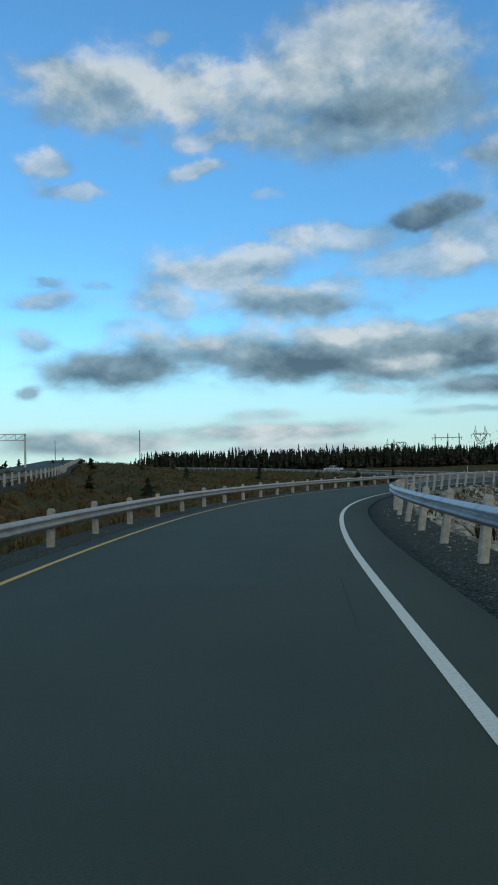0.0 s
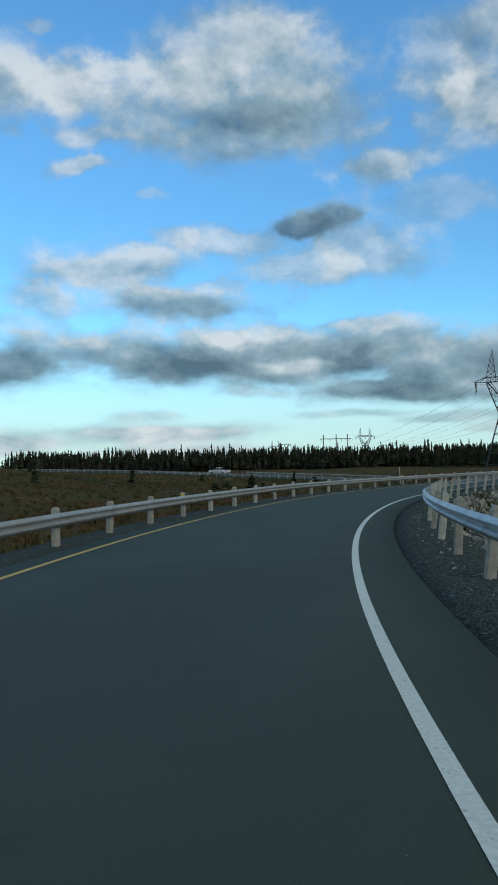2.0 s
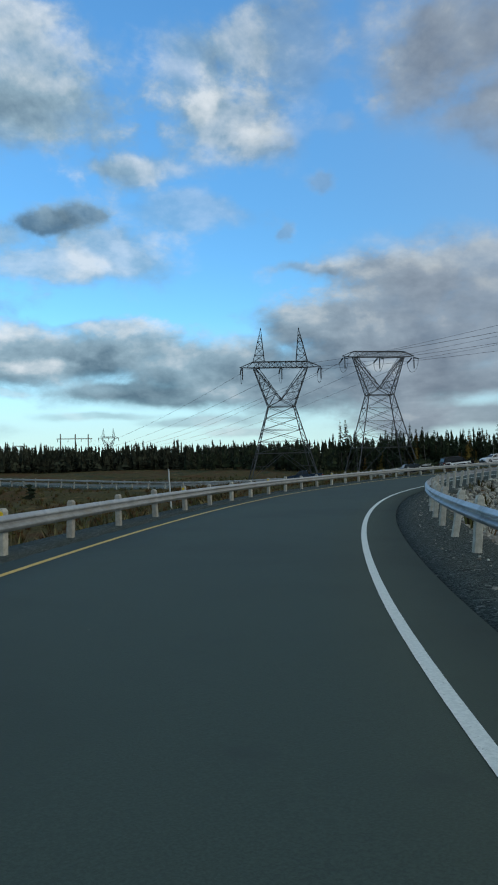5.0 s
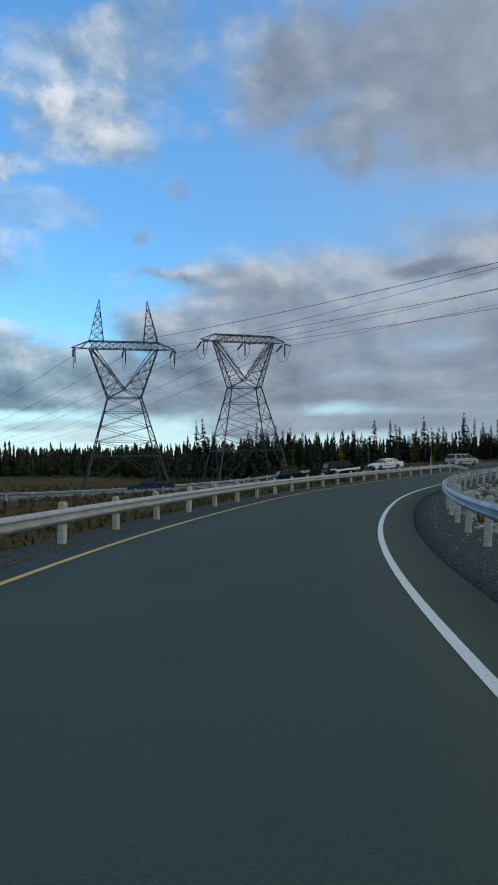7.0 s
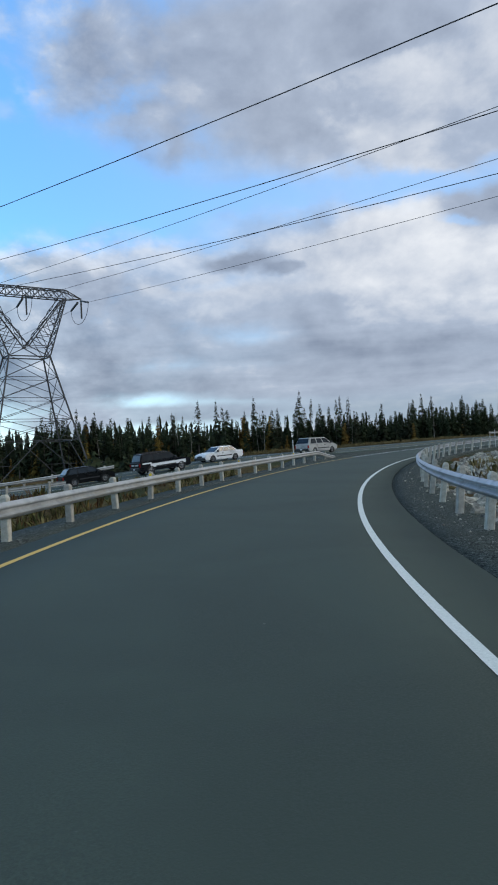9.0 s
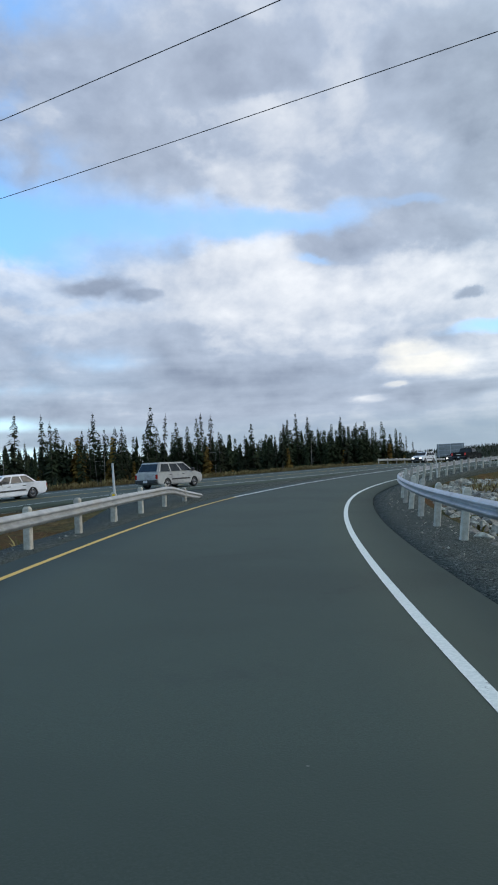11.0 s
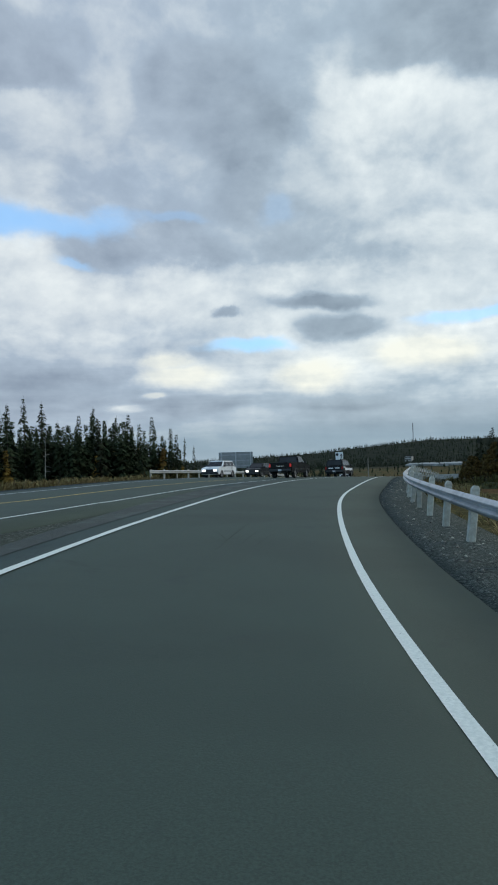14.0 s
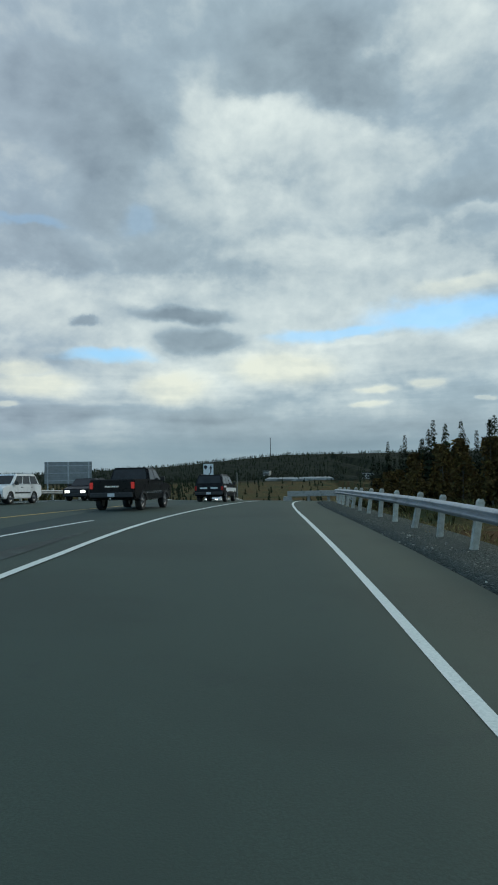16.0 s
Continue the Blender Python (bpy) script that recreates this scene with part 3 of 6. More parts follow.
SHRUB = material("autumn_shrub", (0.042, 0.046, 0.018), (0.12, 0.098, 0.038), 2.0, 0.95, spec=0.1, island=0.55)
SHRUB_RED = material("russet_shrub", (0.06, 0.036, 0.018), (0.13, 0.074, 0.03), 2.0, 0.95, spec=0.1, island=0.5)
STRAW = material("straw_grass", (0.13, 0.10, 0.045), (0.27, 0.21, 0.10), 3.0, 0.95, spec=0.1, island=0.4)
PYLON_STEEL = material("dark_lattice_steel", (0.032, 0.035, 0.038), (0.065, 0.068, 0.072), 2.0, 0.65, 0.2)
PYLON_PALE = material("pale_lattice_steel", (0.20, 0.21, 0.21), (0.32, 0.33, 0.33), 2.0, 0.55, 0.4)
WIRE = material("aluminium_cable", (0.05, 0.055, 0.06), (0.08, 0.085, 0.09), 4.0, 0.6, 0.3)

# ======== the plan: ramp and highway as lines with level and crossfall ========
class Way:
    """A road's axis: stations s, with heading, place, level and crossfall (falling to the right)."""
    def __init__(self, s, x, y, z, bank):
        self.s, self.x, self.y, self.z, self.bank = s, x, y, z, bank
        tx, ty = np.gradient(x, s), np.gradient(y, s)
        n = np.hypot(tx, ty)
        self.tx, self.ty = tx / n, ty / n

    def at(self, s, off=0.0, up=0.0):
        i = [np.interp(s, self.s, v) for v in (self.x, self.y, self.z, self.bank, self.tx, self.ty)]
        return np.array((i[0] + off * i[5], i[1] - off * i[4], i[2] - i[3] * off + up))

    def heading(self, s):
        return math.degrees(math.atan2(-np.interp(s, self.s, self.tx), np.interp(s, self.s, self.ty)))

    def nearest(self, px, py):
        """Station, offset to the right and level for arrays of points."""
        k = np.zeros(px.shape, int)
        for a in range(0, px.size, 4000):
            sl = slice(a, a + 4000)
            k.flat[sl] = np.argmin((px.flat[sl][:, None] - self.x[None, ::2]) ** 2 + (py.flat[sl][:, None] - self.y[None, ::2]) ** 2, axis=1) * 2
        dx, dy = px - self.x[k], py - self.y[k]
        off = dx * self.ty[k] - dy * self.tx[k]
        return self.s[k], off, self.z[k] - self.bank[k] * np.clip(off, -14, 8), np.hypot(dx, dy)


def ramp_way():
    turn = [4.0, 1.42, 0.12, -1.18, -5.61, -13.25, -19.32, -24.53, -32.52, -37.37, -42.26, -49.17, -53.56, -59.9, -64.5, -68.17,
            -73.3, -80.78, -86.8, -89.42, -94.58, -94.2, -94.53, -96.5, -100.0, -101.5, -102.0]
    knots = np.concatenate([[-60.0], -13.8 + 12.65 * np.arange(len(turn) - 1)])
    s = np.arange(-60, 330, 0.5)
    th = np.radians(np.interp(s, knots, turn))
    x = np.concatenate([[0], np.cumsum(-np.sin((th[1:] + th[:-1]) / 2) * 0.5)])
    y = np.concatenate([[0], np.cumsum(np.cos((th[1:] + th[:-1]) / 2) * 0.5)])
    level = [0.01, -0.03, -0.22, -0.46, -0.62, -0.69, -0.54, -0.22, 0.25, 0.85, 1.40, 1.54, 1.25, -0.2, -3.0]
    z = np.interp(s, -13.8 + 25.3 * np.arange(len(level)), level)
    z = np.convolve(np.pad(z, 20, mode="edge"), np.ones(41) / 41, mode="valid")
    bank = np.interp(s, [0, 69, 138, 207], [-0.021, 0.016, 0.019, 0.023])
    return Way(s, x - np.interp(0, s, x), y - np.interp(0, s, y), z, bank)


def spline_way(points, step=1.0, bank=0.0):
    p = np.array(points, float)
    d = np.concatenate([[0], np.cumsum(np.hypot(*np.diff(p[:, :2], axis=0).T))])
    s = np.arange(0, d[-1], step)
    out = []
    for c in range(3):
        m = np.gradient(p[:, c], d)
        k = np.clip(np.searchsorted(d, s, side="right") - 1, 0, len(d) - 2)
        h = d[k + 1] - d[k]
        u = (s - d[k]) / h
        out.append((2 * u**3 - 3 * u**2 + 1) * p[k, c] + (u**3 - 2 * u**2 + u) * h * m[k] + (3 * u**2 - 2 * u**3) * p[k + 1, c] + (u**3 - u**2) * h * m[k + 1])
    return Way(s, *out, np.full(len(s), bank))


RAMP = ramp_way()
K = 1.15
HIGHWAY = spline_way([(K * a, K * b, K * c) for a, b, c in (
    (-190, 262, 4.5), (-90, 236, 2.6), (-40, 220, 1.2), (0, 201, 0.0), (30, 176, -1.5), (52, 150, -2.2), (70, 136.5, -1.3), (90, 129.6, 0.15),
    (110, 127.4, 0.75), (130, 126.2, 1.2), (150, 122.8, 1.45), (165, 119.4, 1.5), (200, 111.6, 1.4), (230, 105.0, 0.5), (270, 96.5, -2.5), (330, 84.0, -6.0))])


def level_with_ramp():
    """Where the two roads run together the highway takes the ramp's level and crossfall."""
    _, off, z, d = RAMP.nearest(HIGHWAY.x, HIGHWAY.y)
    w = np.clip((26 - d) / 14, 0, 1) * (HIGHWAY.x > 90)
    w = w * w * (3 - 2 * w)
    w = np.convolve(np.pad(w, 10, mode="edge"), np.ones(21) / 21, mode="valid")
    HIGHWAY.z[:] = HIGHWAY.z * (1 - w) + z * w
    HIGHWAY.bank[:] = 0.023 * w


level_with_ramp()


def hw_at_x(x):
    """The highway's station that lies at that x."""
    return float(np.interp(x, HIGHWAY.x, HIGHWAY.s))


# the older road that climbs away in the west; its axis is its guardrail, the carriageway lies to the left
SIDE = spline_way([(-13.6, 20, 0.2), (-17.5, 44, 0.55), (-25, 85, 1.3), (-36, 125, 2.0), (-64, 242, 5.0), (-95, 350, 6.2), (-130, 460, 6.5)])


# ======== mesh helpers ========
def mesh_from(name, verts, faces, mat, smooth=False):
    me = bpy.data.meshes.new(name)
    me.from_pydata([tuple(map(float, v)) for v in verts], [], faces)
    me.materials.append(mat)
    if smooth:
        me.polygons.foreach_set("use_smooth", [True] * len(me.polygons))
    me.update()
    return me


def part_of(name, me, parent, m=None, label=""):
    """A mesh as a part under a thing, at a pose in the thing's own space."""
    ob = new(name, me)
    ob.parent = parent
    if m is not None:
        ob.matrix_local = m
    return tagged(ob, label)


def part(name, bm, mat, parent, label="", smooth=False):
    me = bpy.data.meshes.new(name)
    bm.to_mesh(me)
    bm.free()
    me.materials.append(mat)
    if smooth:
        me.polygons.foreach_set("use_smooth", [True] * len(me.polygons))
    return part_of(name, me, parent, None, label)


def thing(name, x, y, z, heading=0.0, label="", category="", group="", kind=""):
    ob = new(name)
    ob.matrix_world = pose(x, y, z, 0, 0, heading)
    ob.empty_display_size = 0.2
    return tagged(ob, label, category, group, kind)


def ribbon(name, way, s0, s1, left, right, up, mat, step=1.0, label="", kind="structure", cross=1, skirt=0.0):
    """A strip along a way between two offsets, each a number or a function of s."""
    n = max(int((s1 - s0) / step), 1)
    verts, faces = [], []
    cols = cross + 1 + (2 if skirt else 0)
    for i in range(n + 1):
        s = s0 + (s1 - s0) * i / n
        a = left(s) if callable(left) else left
        b = right(s) if callable(right) else right
        row = [way.at(s, a + (b - a) * j / cross, up(s) if callable(up) else up) for j in range(cross + 1)]
        if skirt:
            row = [row[0] - np.array((0, 0, skirt))] + row + [row[-1] - np.array((0, 0, skirt))]
        verts += row
    for i in range(n):
        for j in range(cols - 1):
            a = i * cols + j
            faces.append((a, a + 1, a + cols + 1, a + cols))
    return tagged(new(name, mesh_from(name, verts, faces, mat, True)), label, "", "", kind)


def sweep(name, way, s0, s1, off, profile, mat, up, step=0.7, ends=None):
    """A profile of (out, height) points, swept along a way at an offset; returns the mesh. ends(s): extra drop."""
    n = max(int(abs(s1 - s0) / step), 1)
    verts, faces, c = [], [], len(profile)
    for i in range(n + 1):
        s = s0 + (s1 - s0) * i / n
        for o, h in profile:
            f = ends(s) if ends else (0.0, 0.0)
            verts.append(way.at(s, (off(s) if callable(off) else off) + o + f[0], up + h - f[1]))
    for i in range(n):
        for j in range(c):
            a, b = i * c + j, i * c + (j + 1) % c
            faces.append((a, b, b + c, a + c))
    faces += [tuple(range(c))[::-1], tuple(n * c + j for j in range(c))]
    me = mesh_from(name, verts, faces, mat)
    return me


# ======== ground ========
def ground_level(px, py):
    """The land's height: embankments of both roads, the boggy hollow between, the hill in the west and the valley in the east."""
    wave = 0.5 * np.sin(px * 0.11 + 1.3) * np.cos(py * 0.09) + 0.35 * np.sin(px * 0.27 + py * 0.19) + 0.25 * np.sin(py * 0.41 - px * 0.13)
    base = -2.6 + 0.5 * wave
    base = base + 6.0 * np.exp(-(((px + 52) / 34) ** 2 + ((py - 190) / 60) ** 2)) + 2.6 * np.exp(-(((px + 30) / 18) ** 2 + ((py - 105) / 40) ** 2))
    base = base + 2.4 * np.clip((px - 30) / 60, 0, 1) * np.clip((200 - py) / 60, 0, 1)
    east = np.clip((px - 235) / 160, 0, 1)
    base = base - 9 * east * east * (3 - 2 * east)
    north = np.clip((py - 230) / 200, 0, 1)
    base = base + 4.0 * north
    far = np.hypot(px, py)
    # a long wooded ridge beyond the valley
    az = np.degrees(np.arctan2(-(px - 140), py - 135))
    ridge = 30 + 48 * np.clip((-az - 76) / 20, 0, 1) ** 1.3 - 22 * np.clip((az + 60) / 40, 0, 1)
    rise = np.clip((far - 1250) / 950, 0, 1)
    base = base + ridge * rise * rise * (3 - 2 * rise) + 19 * east * np.clip((far - 420) / 560, 0, 1)
    s, off, z, d = RAMP.nearest(px, py)
    a = np.maximum(off - 3.9, -5.6 - off)
    live = (s > RAMP.s[0] + 1) & (s < RAMP.s[-1] - 1)
    side = np.where(off > 0, 0.45, 0.42)
    hill = np.where(live, z - 0.12 - np.maximum(a, 0) * side, -99)
    base = np.where(live & (d < 40), np.minimum(base, z - 0.35 + np.maximum(d - 14, 0) * 0.12), base)
    s2, off2, z2, d2 = HIGHWAY.nearest(px, py)
    a2 = np.where(off2 > 0, off2 - 7.2, -off2 - 8.0 - 6.5 * np.clip((px - 150) / 40, 0, 1))
    base = np.where(d2 < 40, np.minimum(base, z2 - 0.3 + np.maximum(d2 - 13, 0) * 0.10), base)
    hill2 = z2 - 0.14 - np.maximum(a2, 0) * 0.35
    land = np.maximum(np.maximum(base, hill), hill2)
    s3, off3, z3, d3 = SIDE.nearest(px, py)
    hill3 = np.where((s3 > 1) & (s3 < SIDE.s[-1] - 1), z3 - 0.12 - np.maximum(np.abs(off3 + 5.5) - 6.2, 0) * 0.5, -99)
    land = np.where(s < 70, np.maximum(land, np.where(off < -7.5, hill3, -99)), land)
    # never above either carriageway
    land = np.where(live & (a < 0.4), np.minimum(land, z - 0.12), land)
    return np.where(a2 < 0.4, np.minimum(land, np.where(live & (a < 0.4), land, z2 - 0.14)), land)


def axis_lines(lo, hi, step, reach):
    inner = np.arange(lo, hi + step, step)
    out, d = [], step
    while not out or out[-1] < reach:
        d *= 1.22
        out.append((out[-1] if out else 0) + d)
    out = np.array(out)
    return np.concatenate([lo - out[::-1], inner, hi + out])


def build_ground():
    gx, gy = axis_lines(-70, 260, 1.25, 4200), axis_lines(-30, 270, 1.25, 4200)
    X, Y = np.meshgrid(gx, gy)
    Z = ground_level(X, Y)
    rough = np.array([noise.noise((float(x) * 0.7, float(y) * 0.7, 0)) for x, y in zip(X.flat, Y.flat)]).reshape(X.shape)
    _, o1, _, d1 = RAMP.nearest(X, Y)
    _, o2, _, d2 = HIGHWAY.nearest(X, Y)
    free = np.clip((np.maximum(o1 - 4.5, -6.2 - o1)) / 3, 0, 1) * np.clip((np.where(o2 > 0, o2 - 7, -o2 - 8 - 6.5 * np.clip((X - 150) / 40, 0, 1)) - 1) / 3, 0, 1)
    Z = Z + rough * 0.35 * free
    ny, nx = X.shape
    faces = [(j * nx + i, j * nx + i + 1, (j + 1) * nx + i + 1, (j + 1) * nx + i) for j in range(ny - 1) for i in range(nx - 1)]
    me = mesh_from("ground", np.stack([X, Y, Z], -1).reshape(-1, 3), faces, HEATH, True)
    return tagged(new("ground", me), "brown and russet autumn heath with rough grass", "ground", "", "structure")


GROUND = build_ground()


def drop_to_ground(x, y):
    return float(ground_level(np.array([x], float), np.array([y], float))[0])


# ======== carriageways ========
def taper(xs, ys):
    return lambda s: float(np.interp(s, xs, ys))


# the ramp's left edge bends in towards its line and meets the highway past the nose
RAMP_LEFT = taper([-60, 176, 200, 222, 240, 330], [-4.85, -4.85, -5.0, -6.0, -7.4, -7.4])
ribbon("ramp_road", RAMP, -58, 326, RAMP_LEFT, taper([-60, 110, 135, 180, 200, 225, 330], [2.14, 2.16, 2.33, 2.16, 2.45, 2.8, 2.9]), 0.0, ASPHALT, 1.0, "dark grey asphalt slip road, lightly cracked", cross=4, skirt=0.06)
ribbon("shoulder_right", RAMP, -58, 326, taper([-60, 110, 135, 180, 200, 225, 330], [2.09, 2.11, 2.28, 2.11, 2.40, 2.75, 2.85]), taper([-60, 30, 100, 185, 240, 330], [3.75, 3.75, 4.05, 4.05, 5.0, 5.0]), lambda s: -0.035, GRAVEL, 1.0, "dark crushed-stone shoulder under a guardrail", cross=3, skirt=0.5)
ribbon("shoulder_left", RAMP, -58, 232, taper([-60, 166, 182, 205, 232], [-5.9, -5.9, -9.5, -9.0, -7.0]), -4.80, lambda s: 0.0 if s < 160 else -0.03, GRAVEL, 1.0, "dark crushed-stone shoulder under a guardrail", cross=2, skirt=0.5)
ribbon("edge_line_right", RAMP, -58, 320, 1.22, 1.345, 0.004, WHITE_LINE, 1.0, "solid white painted edge line", "structure")
LEFT_LINE = taper([-60, 168, 180], [-4.24, -4.22, -4.12])
ribbon("edge_line_left", RAMP, -58, 181.5, lambda s: LEFT_LINE(s) - 0.06, lambda s: LEFT_LINE(s) + 0.06, 0.004, YELLOW_LINE, 1.0, "solid yellow painted edge line")
MERGE = spline_way([(K * a, K * b, 0) for a, b in ((87.0, 117.95), (91, 118.65), (102, 119.75), (112, 120.2), (122, 120.35), (132, 120.15), (140, 119.55), (148, 118.55), (158, 116.85), (173, 114.1))])
MERGE.z[:] = RAMP.nearest(MERGE.x, MERGE.y)[2]
_ms, _mo, _, _ = RAMP.nearest(MERGE.x, MERGE.y)


def merge_off(s):
    return float(np.interp(s, _ms, _mo) - np.interp(s, [184, 194, 206, 224, 234], [0.0, 0.38, 0.5, 0.34, 0.03]))


ribbon("merge_line", RAMP, float(_ms[0]), float(_ms[-1]), lambda s: merge_off(s) - 0.085, lambda s: merge_off(s) + 0.085, 0.016, WHITE_LINE, 1.0, "solid white line along the merging lane")
X0, X1 = hw_at_x(-170), HIGHWAY.s[-1] - 2
ribbon("highway_road", HIGHWAY, X0, X1, taper([X0, hw_at_x(150), hw_at_x(195), X1], [-5.4, -5.4, -11.5, -11.5]), taper([X0, hw_at_x(85), hw_at_x(105), X1], [5.2, 5.2, 5.6, 5.6]), -0.012, ASPHALT, 2.0, "grey asphalt highway carriageway", cross=4, skirt=0.08)
ribbon("highway_shoulder", HIGHWAY, X0, X1, taper([X0, hw_at_x(150), hw_at_x(195), X1], [-7.0, -7.0, -13.4, -13.4]), taper([X0, hw_at_x(85), hw_at_x(100), X1], [7.0, 7.0, 5.4, 5.4]), -0.07, GRAVEL, 2.0, "dark gravel shoulder of the highway", cross=4, skirt=0.5)
ribbon("highway_edge_line", HIGHWAY, X0, hw_at_x(214), 3.45, 3.58, -0.006, WHITE_LINE, 2.0, "thin white painted highway edge line")
ribbon("highway_far_line", HIGHWAY, X0, X1, lambda s: -3.9 - 6.2 * min(max((s - hw_at_x(150)) / 46, 0), 1), lambda s: -3.78 - 6.2 * min(max((s - hw_at_x(150)) / 46, 0), 1), -0.006, WHITE_LINE, 2.0, "thin white painted highway edge line")
ribbon("highway_centre_line", HIGHWAY, X0, X1, -0.20, -0.06, -0.006, YELLOW_LINE, 2.0, "faint yellow painted centre line")


ribbon("side_road", SIDE, 2, SIDE.s[-1] - 4, -10.5, -0.7, 0.0, ASPHALT, 3.0, "grey asphalt road climbing a low hill", cross=2, skirt=0.1)
ribbon("side_road_shoulder", SIDE, 2, SIDE.s[-1] - 4, -11.6, 0.8, -0.05, GRAVEL, 3.0, "stony shoulder of the climbing road", cross=3, skirt=0.5)
ribbon("side_road_line", SIDE, 2, SIDE.s[-1] - 4, -1.9, -1.75, 0.012, WHITE_LINE, 3.0, "white painted edge line")


PATCH = material("stained_asphalt", (0.022, 0.028, 0.025), (0.042, 0.052, 0.046), 30.0, 0.9, bump=0.4, patch=(0.05, 0.064, 0.056), patch_scale=0.9, patch_at=(0.45, 0.62))
ribbon("gore_patch", RAMP, 199, 240, lambda s: max(merge_off(s) - float(np.interp(s, [199, 206, 228, 240], [0.8, 3.0, 1.8, 0.8])), RAMP_LEFT(s) + 0.06), lambda s: merge_off(s) - 0.75, 0.008, PATCH, 1.0, "dark worn asphalt patch between the two roads", cross=3)
CRACK = material("crack_dirt", (0.008, 0.009, 0.009), (0.016, 0.018, 0.017), 40.0, 0.95, spec=0.05)


def crack(x, y, ahead, length, off, drift, seed, wide=0.022, branches=2):
    """A jagged open crack that wanders along the lane, with short side branches."""
    rng = random.Random(seed)
    s0 = float(RAMP.nearest(np.array([x], float), np.array([y], float))[0][0]) + ahead
    verts, faces = [], []

    def run(sa, sb, oa, ob, w):
        n = max(int(abs(sb - sa) / 0.07), 3)
        base = len(verts)
        for i in range(n + 1):
            f = i / n
            o = oa + (ob - oa) * f + rng.gauss(0, 0.014)
            h = 0.42 * w * rng.uniform(0.1, 1.0) * (0.2 + 0.8 * math.sin(math.pi * min(max(f, 0.04), 0.96)))
            verts.append(RAMP.at(sa + (sb - sa) * f, o - h, 0.005))
            verts.append(RAMP.at(sa + (sb - sa) * f, o + h, 0.005))
        faces.extend((base + 2 * i, base + 2 * i + 1, base + 2 * i + 3, base + 2 * i + 2) for i in range(n) if rng.random() > 0.16)

    run(s0, s0 + length, off, off + drift, wide)
    for _ in range(branches):
        f = rng.uniform(0.1, 0.7)
        run(s0 + length * f, s0 + length * f + rng.uniform(0.6, 1.6), off + drift * f, off + drift * f + rng.choice((-1, 1)) * rng.uniform(0.25, 0.6), wide * 0.7)
    tagged(new("pavement_crack", mesh_from("pavement_crack", verts, faces, CRACK)), "thin jagged crack in the asphalt lane", "", "", "structure")


crack(117.2, 134.4, 5.0, 6.2, -1.05, 0.1, 1, 0.026, 3)
crack(117.2, 134.4, 5.2, 3.4, -0.72, 0.15, 2, 0.016, 1)
crack(117.2, 134.4, 5.4, 2.4, -0.42, 0.2, 3, 0.012, 1)
crack(132.7, 135.2, 5.1, 3.6, -1.36, -0.25, 4, 0.017, 0)
crack(95.6, 130.1, 5.6, 3.2, 0.72, 0.1, 5, 0.016, 2)
crack(95.6, 130.1, 5.2, 0.9, 0.25, 0.05, 6, 0.02, 0)
crack(52.3, 109.3, 5.6, 1.6, -1.15, 0.3, 7, 0.012, 1)
crack(52.3, 109.3, 7.5, 1.2, -0.4, -0.3, 8, 0.012, 2)
crack(0.0, 0.0, 6.5, 5.0, 0.75, 0.1, 9, 0.012, 2)


# ======== guardrails ========
WBEAM = [(0.00, 0.155), (0.045, 0.120), (0.075, 0.085), (0.075, 0.060), (0.012, 0.020), (0.012, -0.020), (0.075, -0.060), (0.075, -0.085), (0.045, -0.120), (0.00, -0.155),
         (-0.006, -0.150), (0.036, -0.115), (0.066, -0.080), (0.066, -0.064), (0.004, -0.024), (0.004, 0.024), (0.066, 0.064), (0.066, 0.080), (0.036, 0.115), (-0.006, 0.150)]


def post_mesh(w=0.15, d=0.18, h=0.90, sink=0.35):
    """A squared timber post with a bevelled, peaked top."""
    c = 0.018
    ring = [(-w / 2 + c, -d / 2), (w / 2 - c, -d / 2), (w / 2, -d / 2 + c), (w / 2, d / 2 - c), (w / 2 - c, d / 2), (-w / 2 + c, d / 2), (-w / 2, d / 2 - c), (-w / 2, -d / 2 + c)]
    verts = [(x, y, -sink) for x, y in ring] + [(x, y, h - 0.05) for x, y in ring] + [(x * 0.55, y * 0.8, h) for x, y in ring]
    faces = [tuple(range(8))[::-1], tuple(range(16, 24))]
    for k in (0, 8):
        faces += [(k + i, k + (i + 1) % 8, k + 8 + (i + 1) % 8, k + 8 + i) for i in range(8)]
    return mesh_from("post", verts, faces, POST_WOOD)


POST = post_mesh()


def reflector_mesh():
    v = [(-0.04, 0, 0), (0.04, 0, 0), (0.045, 0, 0.05), (0, 0, 0.085), (-0.045, 0, 0.05)]
    v = v + [(x, -0.012, z) for x, _, z in v]
    f = [(0, 4, 3, 2, 1), (5, 6, 7, 8, 9)] + [(i, (i + 1) % 5, 5 + (i + 1) % 5, 5 + i) for i in range(5)]
    return mesh_from("reflector", v, f, REFLECTOR)


REFLECT = reflector_mesh()


